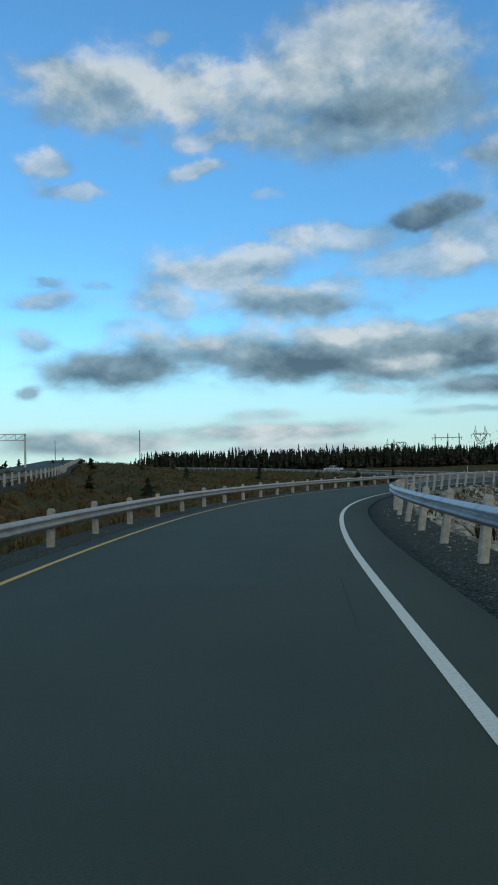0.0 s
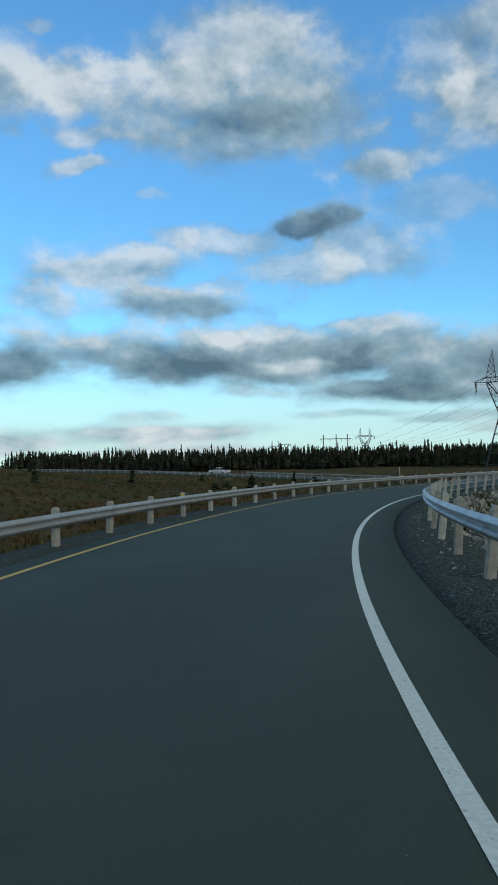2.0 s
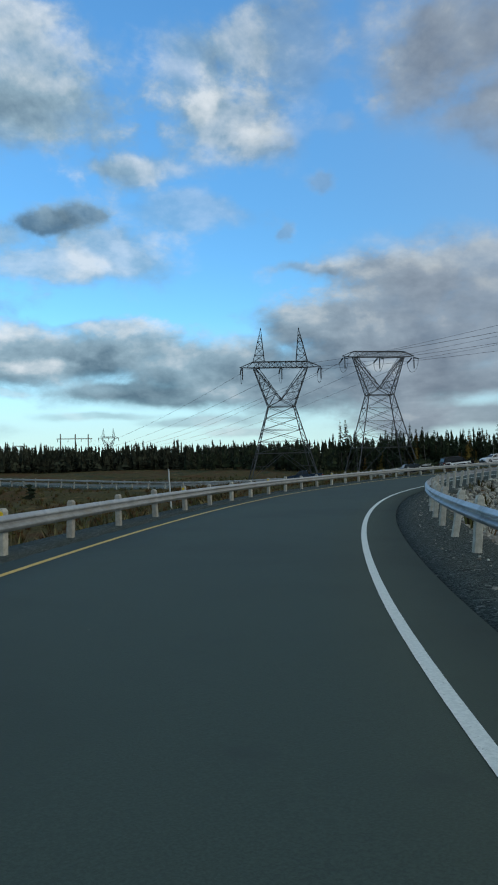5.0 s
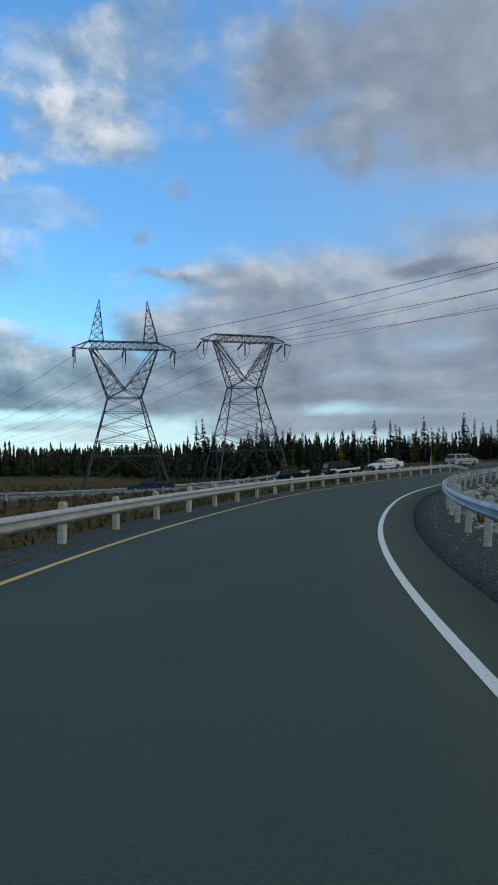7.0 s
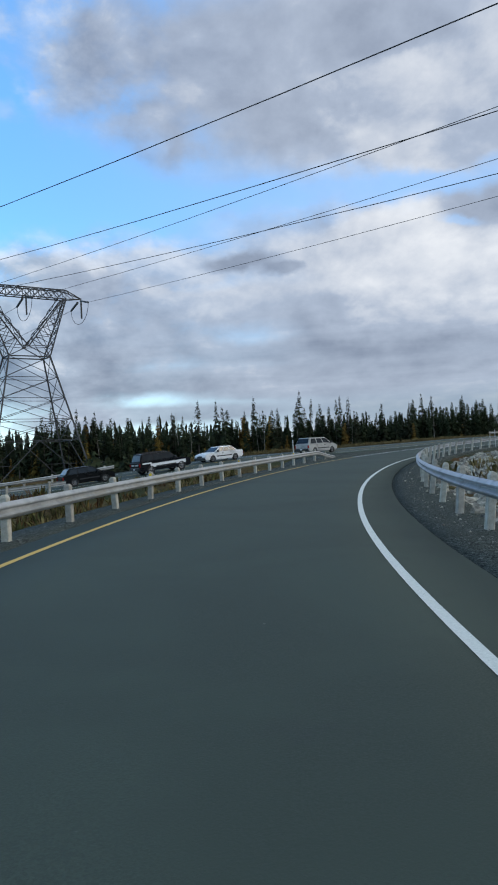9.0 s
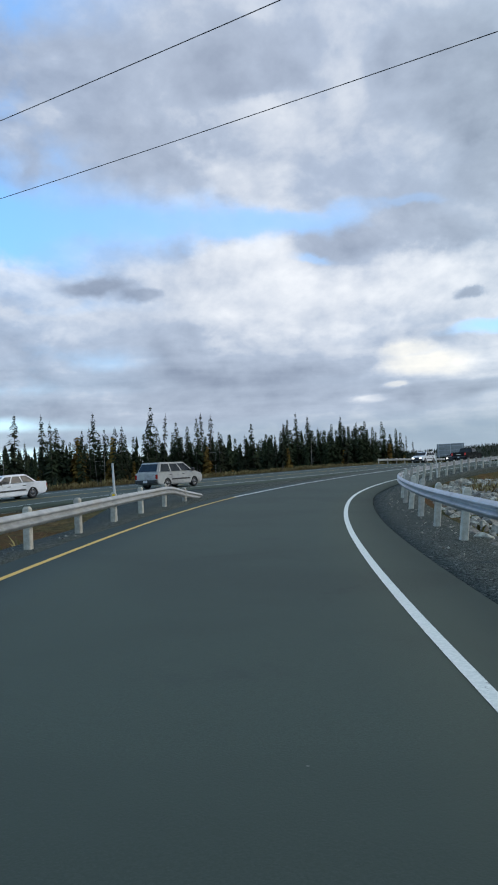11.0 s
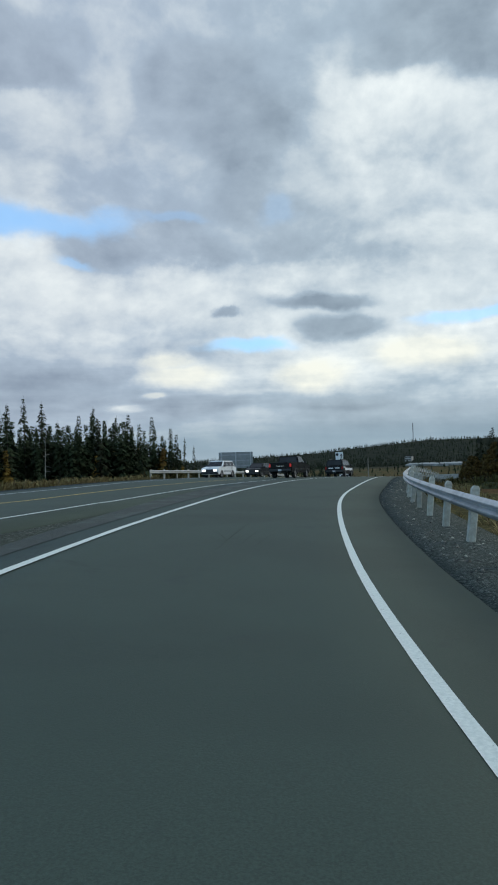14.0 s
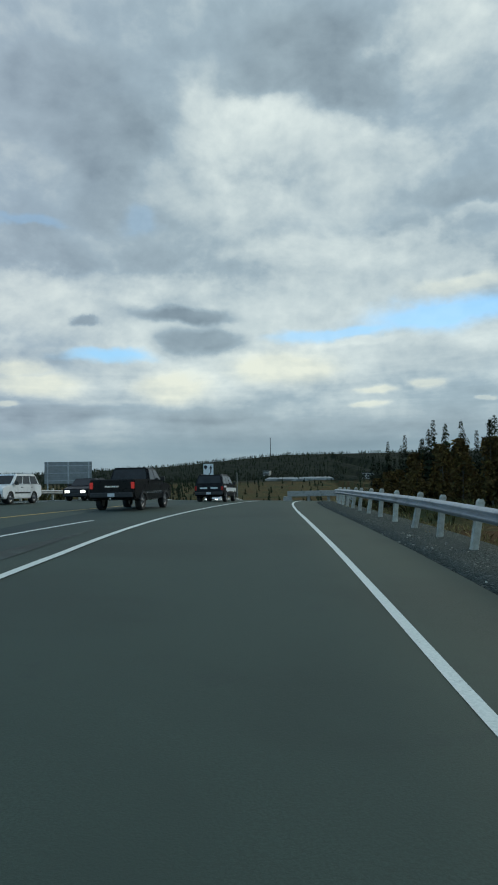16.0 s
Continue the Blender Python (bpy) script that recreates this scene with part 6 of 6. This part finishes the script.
def vehicle(name, way, x, off, heading_flip, label, category, colour, L, W, H, belt, hood, nose, axle_f, axle_r, wheel, cab, bed=None, clearance=0.3, lamps=(False, False), flare=False, decals=False, roof_rack=False):
    """A road vehicle built from its side outline: lower body with wheel arches, greenhouse, panes, lamps, wheels.
    cab: y of the greenhouse's rear foot, rear top, front top and front foot. bed: height of an open load bed behind the cab."""
    s = hw_at_x(x)
    p = way.at(s, off, -0.012)
    slope = math.degrees(math.atan2(way.at(s + 2)[2] - way.at(s - 2)[2], 4.0))
    t = thing(name, *p, 0, label, category, "vehicles on the highway")
    t.matrix_world = Matrix.Translation(p) @ pose(0, 0, 0, 0, 0, way.heading(s) + (180 if heading_flip else 0)) @ pose(0, 0, 0, -slope if heading_flip else slope)
    hl, hw = L / 2, W / 2
    rb, rt, ft, fb = cab
    back = bed or belt
    out = [(-hl, clearance + 0.22), (-hl + 0.02, back - 0.05), (-hl + 0.06, back)]
    if bed:
        out += [(rb - 0.08, back), (rb - 0.02, belt)]
    else:
        out += [(rb, belt)]
    out += [(fb, belt), (fb + 0.12, hood + 0.02), (hl - 0.5, hood - 0.04), (hl - 0.12, nose), (hl, nose - 0.14), (hl - 0.02, clearance + 0.14), (hl - 0.2, clearance)]
    out += [(y, z) for y, z in arch(axle_f, wheel * 1.14, clearance)] + [(y, z) for y, z in arch(axle_r, wheel * 1.14, clearance)] + [(-hl + 0.14, clearance + 0.06)]
    part("body", slab(out, hw, bevel=0.045), colour, t)
    # greenhouse: pillars and roof in the body's colour, dark panes let in
    rw = hw * 0.80
    gb = bmesh.new()
    foot = [(-hw + 0.05, rb, belt - 0.03), (hw - 0.05, rb, belt - 0.03), (hw - 0.05, fb, belt - 0.03), (-hw + 0.05, fb, belt - 0.03)]
    head = [(-rw, rt, H - 0.03), (rw, rt, H - 0.03), (rw, ft, H - 0.05), (-rw, ft, H - 0.05)]
    a, b = [gb.verts.new(v) for v in foot], [gb.verts.new(v) for v in head]
    gb.faces.new(b)
    gb.faces.new(a[::-1])
    for i in range(4):
        gb.faces.new((a[i], a[(i + 1) % 4], b[(i + 1) % 4], b[i]))
    bmesh.ops.recalc_face_normals(gb, faces=gb.faces)
    bmesh.ops.bevel(gb, geom=gb.edges[:], offset=0.06, segments=2, affect="EDGES")
    part("cab", gb, colour, t, smooth=False)

    def pane(nm, q, inward):
        part(nm, quad_sheet(q, 0.03, inward), GLASS, t, "dark tinted glass")

    def mixp(u, v, f):
        return tuple(Vector(u).lerp(Vector(v), f))

    lo, hi = 0.10, 0.86
    fr0, fr1 = (mixp(foot[3], head[3], lo), mixp(foot[2], head[2], lo)), (mixp(foot[3], head[3], hi), mixp(foot[2], head[2], hi))
    pane("windscreen", [(Vector(q) + Vector((sx, 0.022, 0.012))) for q, sx in ((fr0[0], 0.10), (fr0[1], -0.10), (fr1[1], -0.08), (fr1[0], 0.08))], (0, -1, -0.4))
    re0, re1 = (mixp(foot[0], head[0], lo + 0.05), mixp(foot[1], head[1], lo + 0.05)), (mixp(foot[0], head[0], hi), mixp(foot[1], head[1], hi))
    pane("rear_window", [(Vector(q) + Vector((sx, -0.022, 0.005))) for q, sx in ((re0[0], 0.12), (re0[1], -0.12), (re1[1], -0.10), (re1[0], 0.10))], (0, 1, 0))
    splits = 2 if bed else 3
    for sgn, (i, j) in ((-1, (0, 3)), (1, (1, 2))):
        for k in range(splits):
            f0, f1 = 0.05 + 0.90 * k / splits + 0.02, 0.05 + 0.90 * (k + 1) / splits - 0.02
            b0, b1 = mixp(foot[i], foot[j], f0), mixp(foot[i], foot[j], f1)
            t0, t1 = mixp(head[i], head[j], f0), mixp(head[i], head[j], f1)
            q = [mixp(b0, t0, 0.12), mixp(b1, t1, 0.12), mixp(b1, t1, 0.84), mixp(b0, t0, 0.84)]
            pane("side_window", [Vector(v) + Vector((sgn * 0.018, 0, 0)) for v in q], (-sgn, 0, 0))
    for y in (axle_f, axle_r):
        for sgn in (-1, 1):
            w = part_of("wheel", ring_wheel(wheel, 0.27), t, pose(sgn * (hw - 0.12), y, wheel, 0, 0, 0 if sgn > 0 else 180))
            part_of("rim", rim_mesh(wheel, 0.27), w)
            if flare:
                pts = arch(y, wheel * 1.22, clearance)
                m = [((sgn * (hw + 0.01), pts[i][0], pts[i][1]), (sgn * (hw + 0.01), pts[i + 1][0], pts[i + 1][1]), 0.10) for i in range(len(pts) - 1)]
                bars("wheel_arch", m, TRIM, t, "black wheel arch flare")
    for sgn in (-1, 1):
        part("headlight", block(sgn * hw * 0.62 - 0.18, sgn * hw * 0.62 + 0.18, hl - 0.14, hl + 0.012, nose - 0.30, nose - 0.12), HEAD_GLOW if lamps[1] else CLEAR_LENS, t, "lit headlamp" if lamps[1] else "clear headlamp")
        part("tail_light", block(sgn * (hw - 0.09) - 0.07, sgn * (hw - 0.09) + 0.07, -hl - 0.015, -hl + 0.16, back - 0.40, back - 0.12), TAIL_GLOW if lamps[0] else RED_LENS, t, "red tail lamp")
        part("mirror", block(sgn * (hw + 0.10) - 0.10, sgn * (hw + 0.10) + 0.10, fb - 0.42, fb - 0.24, belt - 0.02, belt + 0.20, 0.03), TRIM, t, "black door mirror")
        part("side_trim", block(sgn * (hw + 0.005) - 0.012, sgn * (hw + 0.005) + 0.012, axle_r + wheel * 1.35, axle_f - wheel * 1.35, clearance + 0.28, clearance + 0.37), CHROME if flare else TRIM, t)
        for k in range(2):
            y = rb + (fb - rb) * (0.30 + 0.34 * k)
            part("door_handle", block(sgn * (hw + 0.006) - 0.014, sgn * (hw + 0.006) + 0.014, y, y + 0.20, belt - 0.17, belt - 0.13), TRIM, t)
    part("rear_bumper", block(-hw + 0.06, hw - 0.06, -hl - 0.10, -hl + 0.12, clearance + 0.12, clearance + 0.34, 0.03), TRIM if not flare else TRIM, t, "dark rear bumper")
    part("front_bumper", block(-hw + 0.06, hw - 0.06, hl - 0.14, hl + 0.06, clearance + 0.05, clearance + 0.28, 0.03), TRIM, t, "dark front bumper")
    part("grille", block(-hw * 0.42, hw * 0.42, hl - 0.06, hl + 0.016, nose - 0.34, nose - 0.10), TRIM, t, "black grille")
    part("number_plate", block(-0.155, 0.155, -hl - 0.118, -hl - 0.10, clearance + 0.16, clearance + 0.31, 0), PLATE, t)
    if bed:
        # flat black sheet stands in for the dark inside of the open bed
        part("bed_liner", block(-hw + 0.10, hw - 0.10, -hl + 0.10, rb - 0.10, back - 0.02, back + 0.012, 0), TRIM, t, "black sheet in place of the open load bed")
        part("tailgate_badge", block(-0.32, 0.32, -hl - 0.012, -hl + 0.02, back - 0.34, back - 0.27, 0), CHROME, t, "dull metal badge bar")
        part("tow_hitch", block(-0.05, 0.05, -hl - 0.24, -hl - 0.05, clearance + 0.0, clearance + 0.10), CHROME, t, "bright tow hitch")
    if decals:
        for sgn in (-1, 1):
            part("door_stripe", block(sgn * (hw + 0.006) - 0.006, sgn * (hw + 0.006) + 0.006, rb + 0.9, fb + 0.7, belt - 0.52, belt - 0.22, 0), DECAL, t, "white door panel bars")
            part("fender_bar", block(sgn * (hw + 0.006) - 0.006, sgn * (hw + 0.006) + 0.006, -hl + 0.25, -hl + 1.1, belt - 0.22, belt - 0.10, 0), DECAL, t, "white bar on the flank")
        part("tail_bar", block(-0.62, -0.12, -hl - 0.012, -hl + 0.01, back - 0.30, back - 0.20, 0), DECAL, t, "white bar on the tailgate")
        part("tail_bar", block(0.12, 0.62, -hl - 0.012, -hl + 0.01, back - 0.30, back - 0.20, 0), DECAL, t, "white bar on the tailgate")
    if roof_rack:
        for sgn in (-1, 1):
            part("roof_rail", block(sgn * rw * 0.86 - 0.02, sgn * rw * 0.86 + 0.02, rt + 0.25, ft - 0.3, H - 0.04, H + 0.04), TRIM, t, "dark roof rail")
    return t


BLACK = paint("black_car_paint", (0.004, 0.0045, 0.005), (0.006, 0.0065, 0.007))
NAVY = paint("dark_car_paint", (0.005, 0.006, 0.008), (0.008, 0.009, 0.012))
SILVER = paint("silver_car_paint", (0.34, 0.34, 0.33), (0.42, 0.42, 0.40))
WHITE = paint("white_car_paint", (0.66, 0.67, 0.68), (0.74, 0.75, 0.76))
BLUE = paint("dark_blue_car_paint", (0.016, 0.032, 0.055), (0.022, 0.042, 0.07))

vehicle("pickup_truck", HIGHWAY, 176, 1.75, False, "black crew-cab pickup truck with lit tail lamps", "pickup", BLACK, 5.9, 2.04, 1.96, 1.32, 1.24, 1.12, 1.85, -1.75, 0.44, (-0.62, -0.42, 0.75, 1.45), bed=1.36, clearance=0.46, lamps=(True, False), flare=True)
vehicle("police_suv", HIGHWAY, 194, 1.75, False, "dark full-size SUV with white lettering bars", "suv", NAVY, 5.2, 2.02, 1.90, 1.20, 1.16, 1.05, 1.55, -1.50, 0.40, (-2.50, -2.25, 0.55, 1.30), clearance=0.36, decals=True, roof_rack=True)
vehicle("white_suv", HIGHWAY, 181.5, -7.6, True, "white SUV with lit headlamps coming the other way", "suv", WHITE, 4.7, 1.9, 1.72, 1.08, 1.05, 0.92, 1.42, -1.38, 0.37, (-2.2, -1.85, 0.45, 1.25), clearance=0.30, lamps=(False, True))
vehicle("crossover", HIGHWAY, 193, -7.6, True, "dark crossover with lit headlamps coming the other way", "car", NAVY, 4.55, 1.85, 1.66, 1.04, 1.0, 0.86, 1.36, -1.33, 0.36, (-2.1, -1.6, 0.4, 1.25), clearance=0.26, lamps=(False, True))
vehicle("white_pickup", HIGHWAY, 236, -7.4, True, "white pickup truck with lit headlamps in the distance", "pickup", WHITE, 5.8, 2.0, 1.9, 1.22, 1.16, 1.05, 1.8, -1.7, 0.40, (-0.6, -0.42, 0.7, 1.4), bed=1.26, clearance=0.40, lamps=(False, True))
vehicle("minivan", HIGHWAY, 110.8, 1.8, False, "silver minivan beside the end of the guardrail", "minivan", SILVER, 4.6, 1.86, 1.68, 1.02, 0.98, 0.84, 1.42, -1.32, 0.34, (-2.2, -1.85, 0.55, 1.5), clearance=0.24)
vehicle("sedan", HIGHWAY, 101, -1.8, True, "white sedan coming the other way", "sedan", WHITE, 4.6, 1.8, 1.45, 0.92, 0.90, 0.74, 1.38, -1.32, 0.33, (-1.75, -1.0, 0.35, 1.15), clearance=0.20)
# dark SUV repeats the police SUV; the black car stands in for its companion
vehicle("dark_suv", HIGHWAY, 92.8, 1.8, False, "dark SUV driving behind the guardrail", "suv", NAVY, 4.9, 1.95, 1.80, 1.12, 1.08, 0.96, 1.5, -1.45, 0.38, (-2.35, -2.1, 0.5, 1.25), clearance=0.32, decals=True, roof_rack=True)
vehicle("black_hatchback", HIGHWAY, 86.6, 1.8, False, "black hatchback following a dark SUV", "car", BLACK, 4.3, 1.8, 1.50, 0.95, 0.92, 0.78, 1.3, -1.25, 0.33, (-1.95, -1.5, 0.35, 1.1), clearance=0.20)
vehicle("blue_pickup", HIGHWAY, 72, -1.8, True, "dark blue pickup truck behind the guardrail", "pickup", BLUE, 5.7, 1.98, 1.82, 1.16, 1.1, 1.0, 1.8, -1.7, 0.38, (-0.6, -0.42, 0.7, 1.4), bed=1.2, clearance=0.36, lamps=(False, True))
vehicle("white_pickup", HIGHWAY, 16, -1.8, True, "white pickup truck on the far highway", "pickup", WHITE, 5.8, 2.0, 1.85, 1.22, 1.16, 1.05, 1.8, -1.7, 0.40, (-0.6, -0.42, 0.7, 1.4), bed=1.26, clearance=0.38)


# ======== signs, poles and small things ========
ALU = material("aluminium_sign_back", (0.20, 0.215, 0.22), (0.28, 0.295, 0.30), 2.0, 0.55, 0.3, patch=(0.25, 0.27, 0.28), patch_scale=0.9)
SIGN_WHITE = material("white_sign_sheet", (0.68, 0.69, 0.69), (0.76, 0.77, 0.77), 6.0, 0.45)
SIGN_BLACK = material("black_sign_ink", (0.012, 0.012, 0.013), (0.02, 0.02, 0.022), 10.0, 0.5)
PALE_POLE = material("pale_pole", (0.42, 0.43, 0.42), (0.55, 0.56, 0.54), 6.0, 0.6)
CONCRETE = material("concrete", (0.24, 0.24, 0.225), (0.36, 0.355, 0.335), 4.0, 0.9, bump=0.2, patch=(0.20, 0.195, 0.18), patch_scale=0.5)


def guide_sign_back(x, y, heading):
    z = drop_to_ground(x, y)
    t = thing("road_sign", x, y, z, heading, "large aluminium road sign seen from behind on three posts", "road sign")
    for xx in (-2.55, 0.0, 2.55):
        part("post", block(xx - 0.09, xx + 0.09, -0.19, -0.03, -0.4, 6.1 - z, 0.01), STEEL, t)
    for k in range(7):
        part("panel", block(-2.95, 2.95, 0.0, 0.05, 3.35 - z + 0.40 * k, 3.742 - z + 0.40 * k, 0.012), ALU, t)
    for k in range(3):
        part("brace", block(-2.9, 2.9, -0.028, 0.0, 3.7 - z + 0.95 * k, 3.78 - z + 0.95 * k, 0), STEEL, t)


guide_sign_back(236.0, 153.1, -82.0)


def flat_shape(points, y, thick):
    bm = bmesh.new()
    a = [bm.verts.new((px, y, pz)) for px, pz in points]
    b = [bm.verts.new((px, y + thick, pz)) for px, pz in points]
    bm.faces.new(a)
    bm.faces.new(b[::-1])
    n = len(points)
    for i in range(n):
        bm.faces.new((a[i], b[i], b[(i + 1) % n], a[(i + 1) % n]))
    bmesh.ops.recalc_face_normals(bm, faces=bm.faces)
    return bm


def arrow_sign(x, y, heading):
    """A tall white sign with a shield and an arrow that shifts to the right, over a line of small bars."""
    z = drop_to_ground(x, y)
    t = thing("lane_sign", x, y, z, heading, "tall white road sign with a black bent arrow", "road sign")
    up = 2.7 - z
    part("post", block(-0.06, 0.06, 0.03, 0.13, -0.4, up + 2.7, 0.01), STEEL, t)
    part("panel", block(-0.62, 0.62, 0.0, 0.03, up, up + 2.75, 0.01), SIGN_WHITE, t)
    path = [(-0.02, 0.75), (-0.02, 1.15), (0.02, 1.32), (0.14, 1.5), (0.26, 1.68), (0.30, 1.85), (0.30, 2.15)]
    wide = 0.075
    outline = [(a - wide, b + up) for a, b in path] + [(0.12, 2.15 + up), (0.30, 2.58 + up), (0.48, 2.15 + up)] + [(a + wide, b + up) for a, b in path[::-1]]
    part("arrow", flat_shape(outline, -0.006, 0.005), SIGN_BLACK, t, "black bent arrow")
    part("shield", flat_shape([(-0.55, 2.5 + up), (-0.35, 2.6 + up), (-0.15, 2.5 + up), (-0.15, 2.25 + up), (-0.35, 2.05 + up), (-0.55, 2.25 + up)], -0.006, 0.005), SIGN_BLACK, t, "dark route shield")
    for k in range(2):
        part("text_bar", block(-0.45 + 0.06 * k, 0.45 - 0.06 * k, -0.006, -0.001, up + 0.16 + 0.24 * k, up + 0.28 + 0.24 * k, 0), SIGN_BLACK, t)


arrow_sign(232.0, 135.2, -93.0)


def pole(name, x, y, h, r, label, category, mat=None, z=None, lean=0.0):
    z = drop_to_ground(x, y) if z is None else z
    n = 8
    verts = [(r * (1 - 0.35 * f) * math.cos(6.283 * k / n), r * (1 - 0.35 * f) * math.sin(6.283 * k / n), f * (h + 0.3) - 0.3) for f in (0, 0.5, 1) for k in range(n)]
    faces = [(a + k, a + (k + 1) % n, a + n + (k + 1) % n, a + n + k) for a in (0, n) for k in range(n)] + [tuple(2 * n + k for k in range(n))]
    ob = new(name, mesh_from(name, verts, faces, mat or PALE_POLE, False))
    ob.matrix_world = pose(x, y, z, 0, lean, 0)
    return tagged(ob, label, category, "roadside poles")


for s, off, h in ((168.5, -5.5, 1.75), (199.0, 3.75, 1.75), (98.0, -8.6, 2.2)):
    p = RAMP.at(s, off, -0.06)
    pole("marker_post", p[0], p[1], h, 0.05, "slender pale marker post beside the guardrail", "marker post", None, float(p[2]) - (0.0 if off > -7 else 0.7), -3.0)
pole("utility_pole", -33, 178, 9.0, 0.14, "tall thin roadside pole on the hill", "pole", DEAD_WOOD)
pole("utility_pole", -62, 205, 7.5, 0.12, "thin roadside pole on the hill", "pole", DEAD_WOOD)
pole("utility_pole", 300, 129, 8.0, 0.13, "thin roadside pole beyond the crest", "pole", DEAD_WOOD)
for x, y, h in ((150, 172, 3.0), (153, 171, 2.8), (171, 163, 2.6)):
    pole("tree_stub", x, y, h, 0.09, "bare broken tree stub among shrubs", "dead tree", DEAD_WOOD)


def gantry(x, y, heading):
    z = drop_to_ground(x, y)
    t = thing("sign_gantry", x, y, z, heading, "pale steel overhead sign gantry across the climbing road", "gantry")
    bars("column", [((0, 0, -0.3), (0, 0, 7.6), 0.36)], PALE_POLE, t)
    bars("column", [((-16, 0, -0.3), (-16, 0, 7.6), 0.36)], PALE_POLE, t)
    m = [((-16, 0, 7.5), (0, 0, 7.5), 0.16), ((-16, 0, 6.3), (0, 0, 6.3), 0.16)]
    lattice(m, (-16, 0, 6.3), (0, 0, 6.3), (-16, 0, 7.5), (0, 0, 7.5), 9, 0.09, False)
    bars("truss", m, PALE_POLE, t)


gantry(-48.5, 141.0, 12.0)


def overpass():
    """A low concrete bridge over the highway in the valley."""
    z = -1.3
    t = thing("overpass", 402, 96, z, -8.0, "low grey concrete overpass beyond the crest", "bridge")
    part("deck", block(-4.5, 4.5, -11, 11, 0, 1.1, 0.05), CONCRETE, t)
    for sgn in (-1, 1):
        part("parapet", block(sgn * 4.4 - 0.15, sgn * 4.4 + 0.15, -11, 11, 1.1, 1.9, 0.03), CONCRETE, t)
        part("abutment", block(-4.3, 4.3, sgn * 11 - 1.5, sgn * 11 + 1.5, -9, 0.0, 0.05), CONCRETE, t)
    for k in (-3.5, 3.5):
        part("pier", block(-3.4, 3.4, k - 0.5, k + 0.5, -9, 0.0, 0.1), CONCRETE, t)


overpass()


def far_building(x, y, w, d, h, floors, bays, label, heading=80.0, mat=None):
    z = drop_to_ground(x, y)
    t = thing("building", x, y, z, heading, label, "building", "buildings in the valley")
    part("wall", block(-w / 2, w / 2, -d / 2, d / 2, -3, h, 0), mat or CONCRETE, t)
    part("roof", block(-w / 2 - 0.3, w / 2 + 0.3, -d / 2 - 0.3, d / 2 + 0.3, h, h + 0.7, 0), TRIM, t)
    for i in range(floors):
        for j in range(bays):
            cx, cz = -w / 2 + w * (j + 0.5) / bays, h * (i + 0.5) / floors
            part("window", block(cx - w / bays * 0.32, cx + w / bays * 0.32, d / 2 - 0.05, d / 2 + 0.06, cz - h / floors * 0.25, cz + h / floors * 0.28, 0), GLASS, t)


far_building(1168, -58, 20, 26, 16, 4, 4, "grey block of a building in the valley")
far_building(1160, -88, 16, 22, 8, 2, 3, "low pale building in the valley", mat=CONCRETE)
far_building(1080, -112, 12, 34, 6, 1, 4, "low pale shed in the valley", mat=CONCRETE)
far_building(1500, 26, 12, 40, 8, 2, 6, "pale houses on the far slope", mat=CONCRETE)
far_building(62, 560, 30, 14, 7, 1, 5, "low pale building among the northern trees", 188.0, PALE_POLE)


YARD = material("pale_yard_gravel", (0.12, 0.13, 0.13), (0.34, 0.36, 0.36), 0.12, 0.95, patch=(0.07, 0.08, 0.07), patch_scale=0.05)


def gravel_yard(x, y, w, d, heading, label):
    z = drop_to_ground(x, y)
    ob = new("gravel_yard", mesh_from("gravel_yard", [(-w / 2, -d / 2, -2), (w / 2, -d / 2, -2), (w / 2, d / 2, 1.2), (-w / 2, d / 2, 1.2), (-w / 2, -d / 2, -6), (w / 2, -d / 2, -6), (w / 2, d / 2, -6), (-w / 2, d / 2, -6)],
             [(0, 1, 2, 3), (4, 7, 6, 5), (0, 4, 5, 1), (1, 5, 6, 2), (2, 6, 7, 3), (3, 7, 4, 0)], YARD))
    ob.matrix_world = pose(x, y, z + 2.0, 0, 0, heading)
    tagged(ob, label, "yard", "", "structure")


gravel_yard(990, 30, 74, 120, -97, "pale gravel yard in the valley")


def mast(x, y, h):
    z = drop_to_ground(x, y)
    t = thing("radio_mast", x, y, z, 0, "slender lattice radio mast on the far ridge", "mast")
    m = []
    c = [(0.9, 0, 0), (-0.45, 0.78, 0), (-0.45, -0.78, 0)]
    for i in range(3):
        a, b = c[i], c[(i + 1) % 3]
        m.append((a, (a[0], a[1], h), 0.45))
        lattice(m, a, (a[0], a[1], h), b, (b[0], b[1], h), 14, 0.25, False)
    bars("lattice", m, PYLON_STEEL, t)


mast(2330, -52, 62)
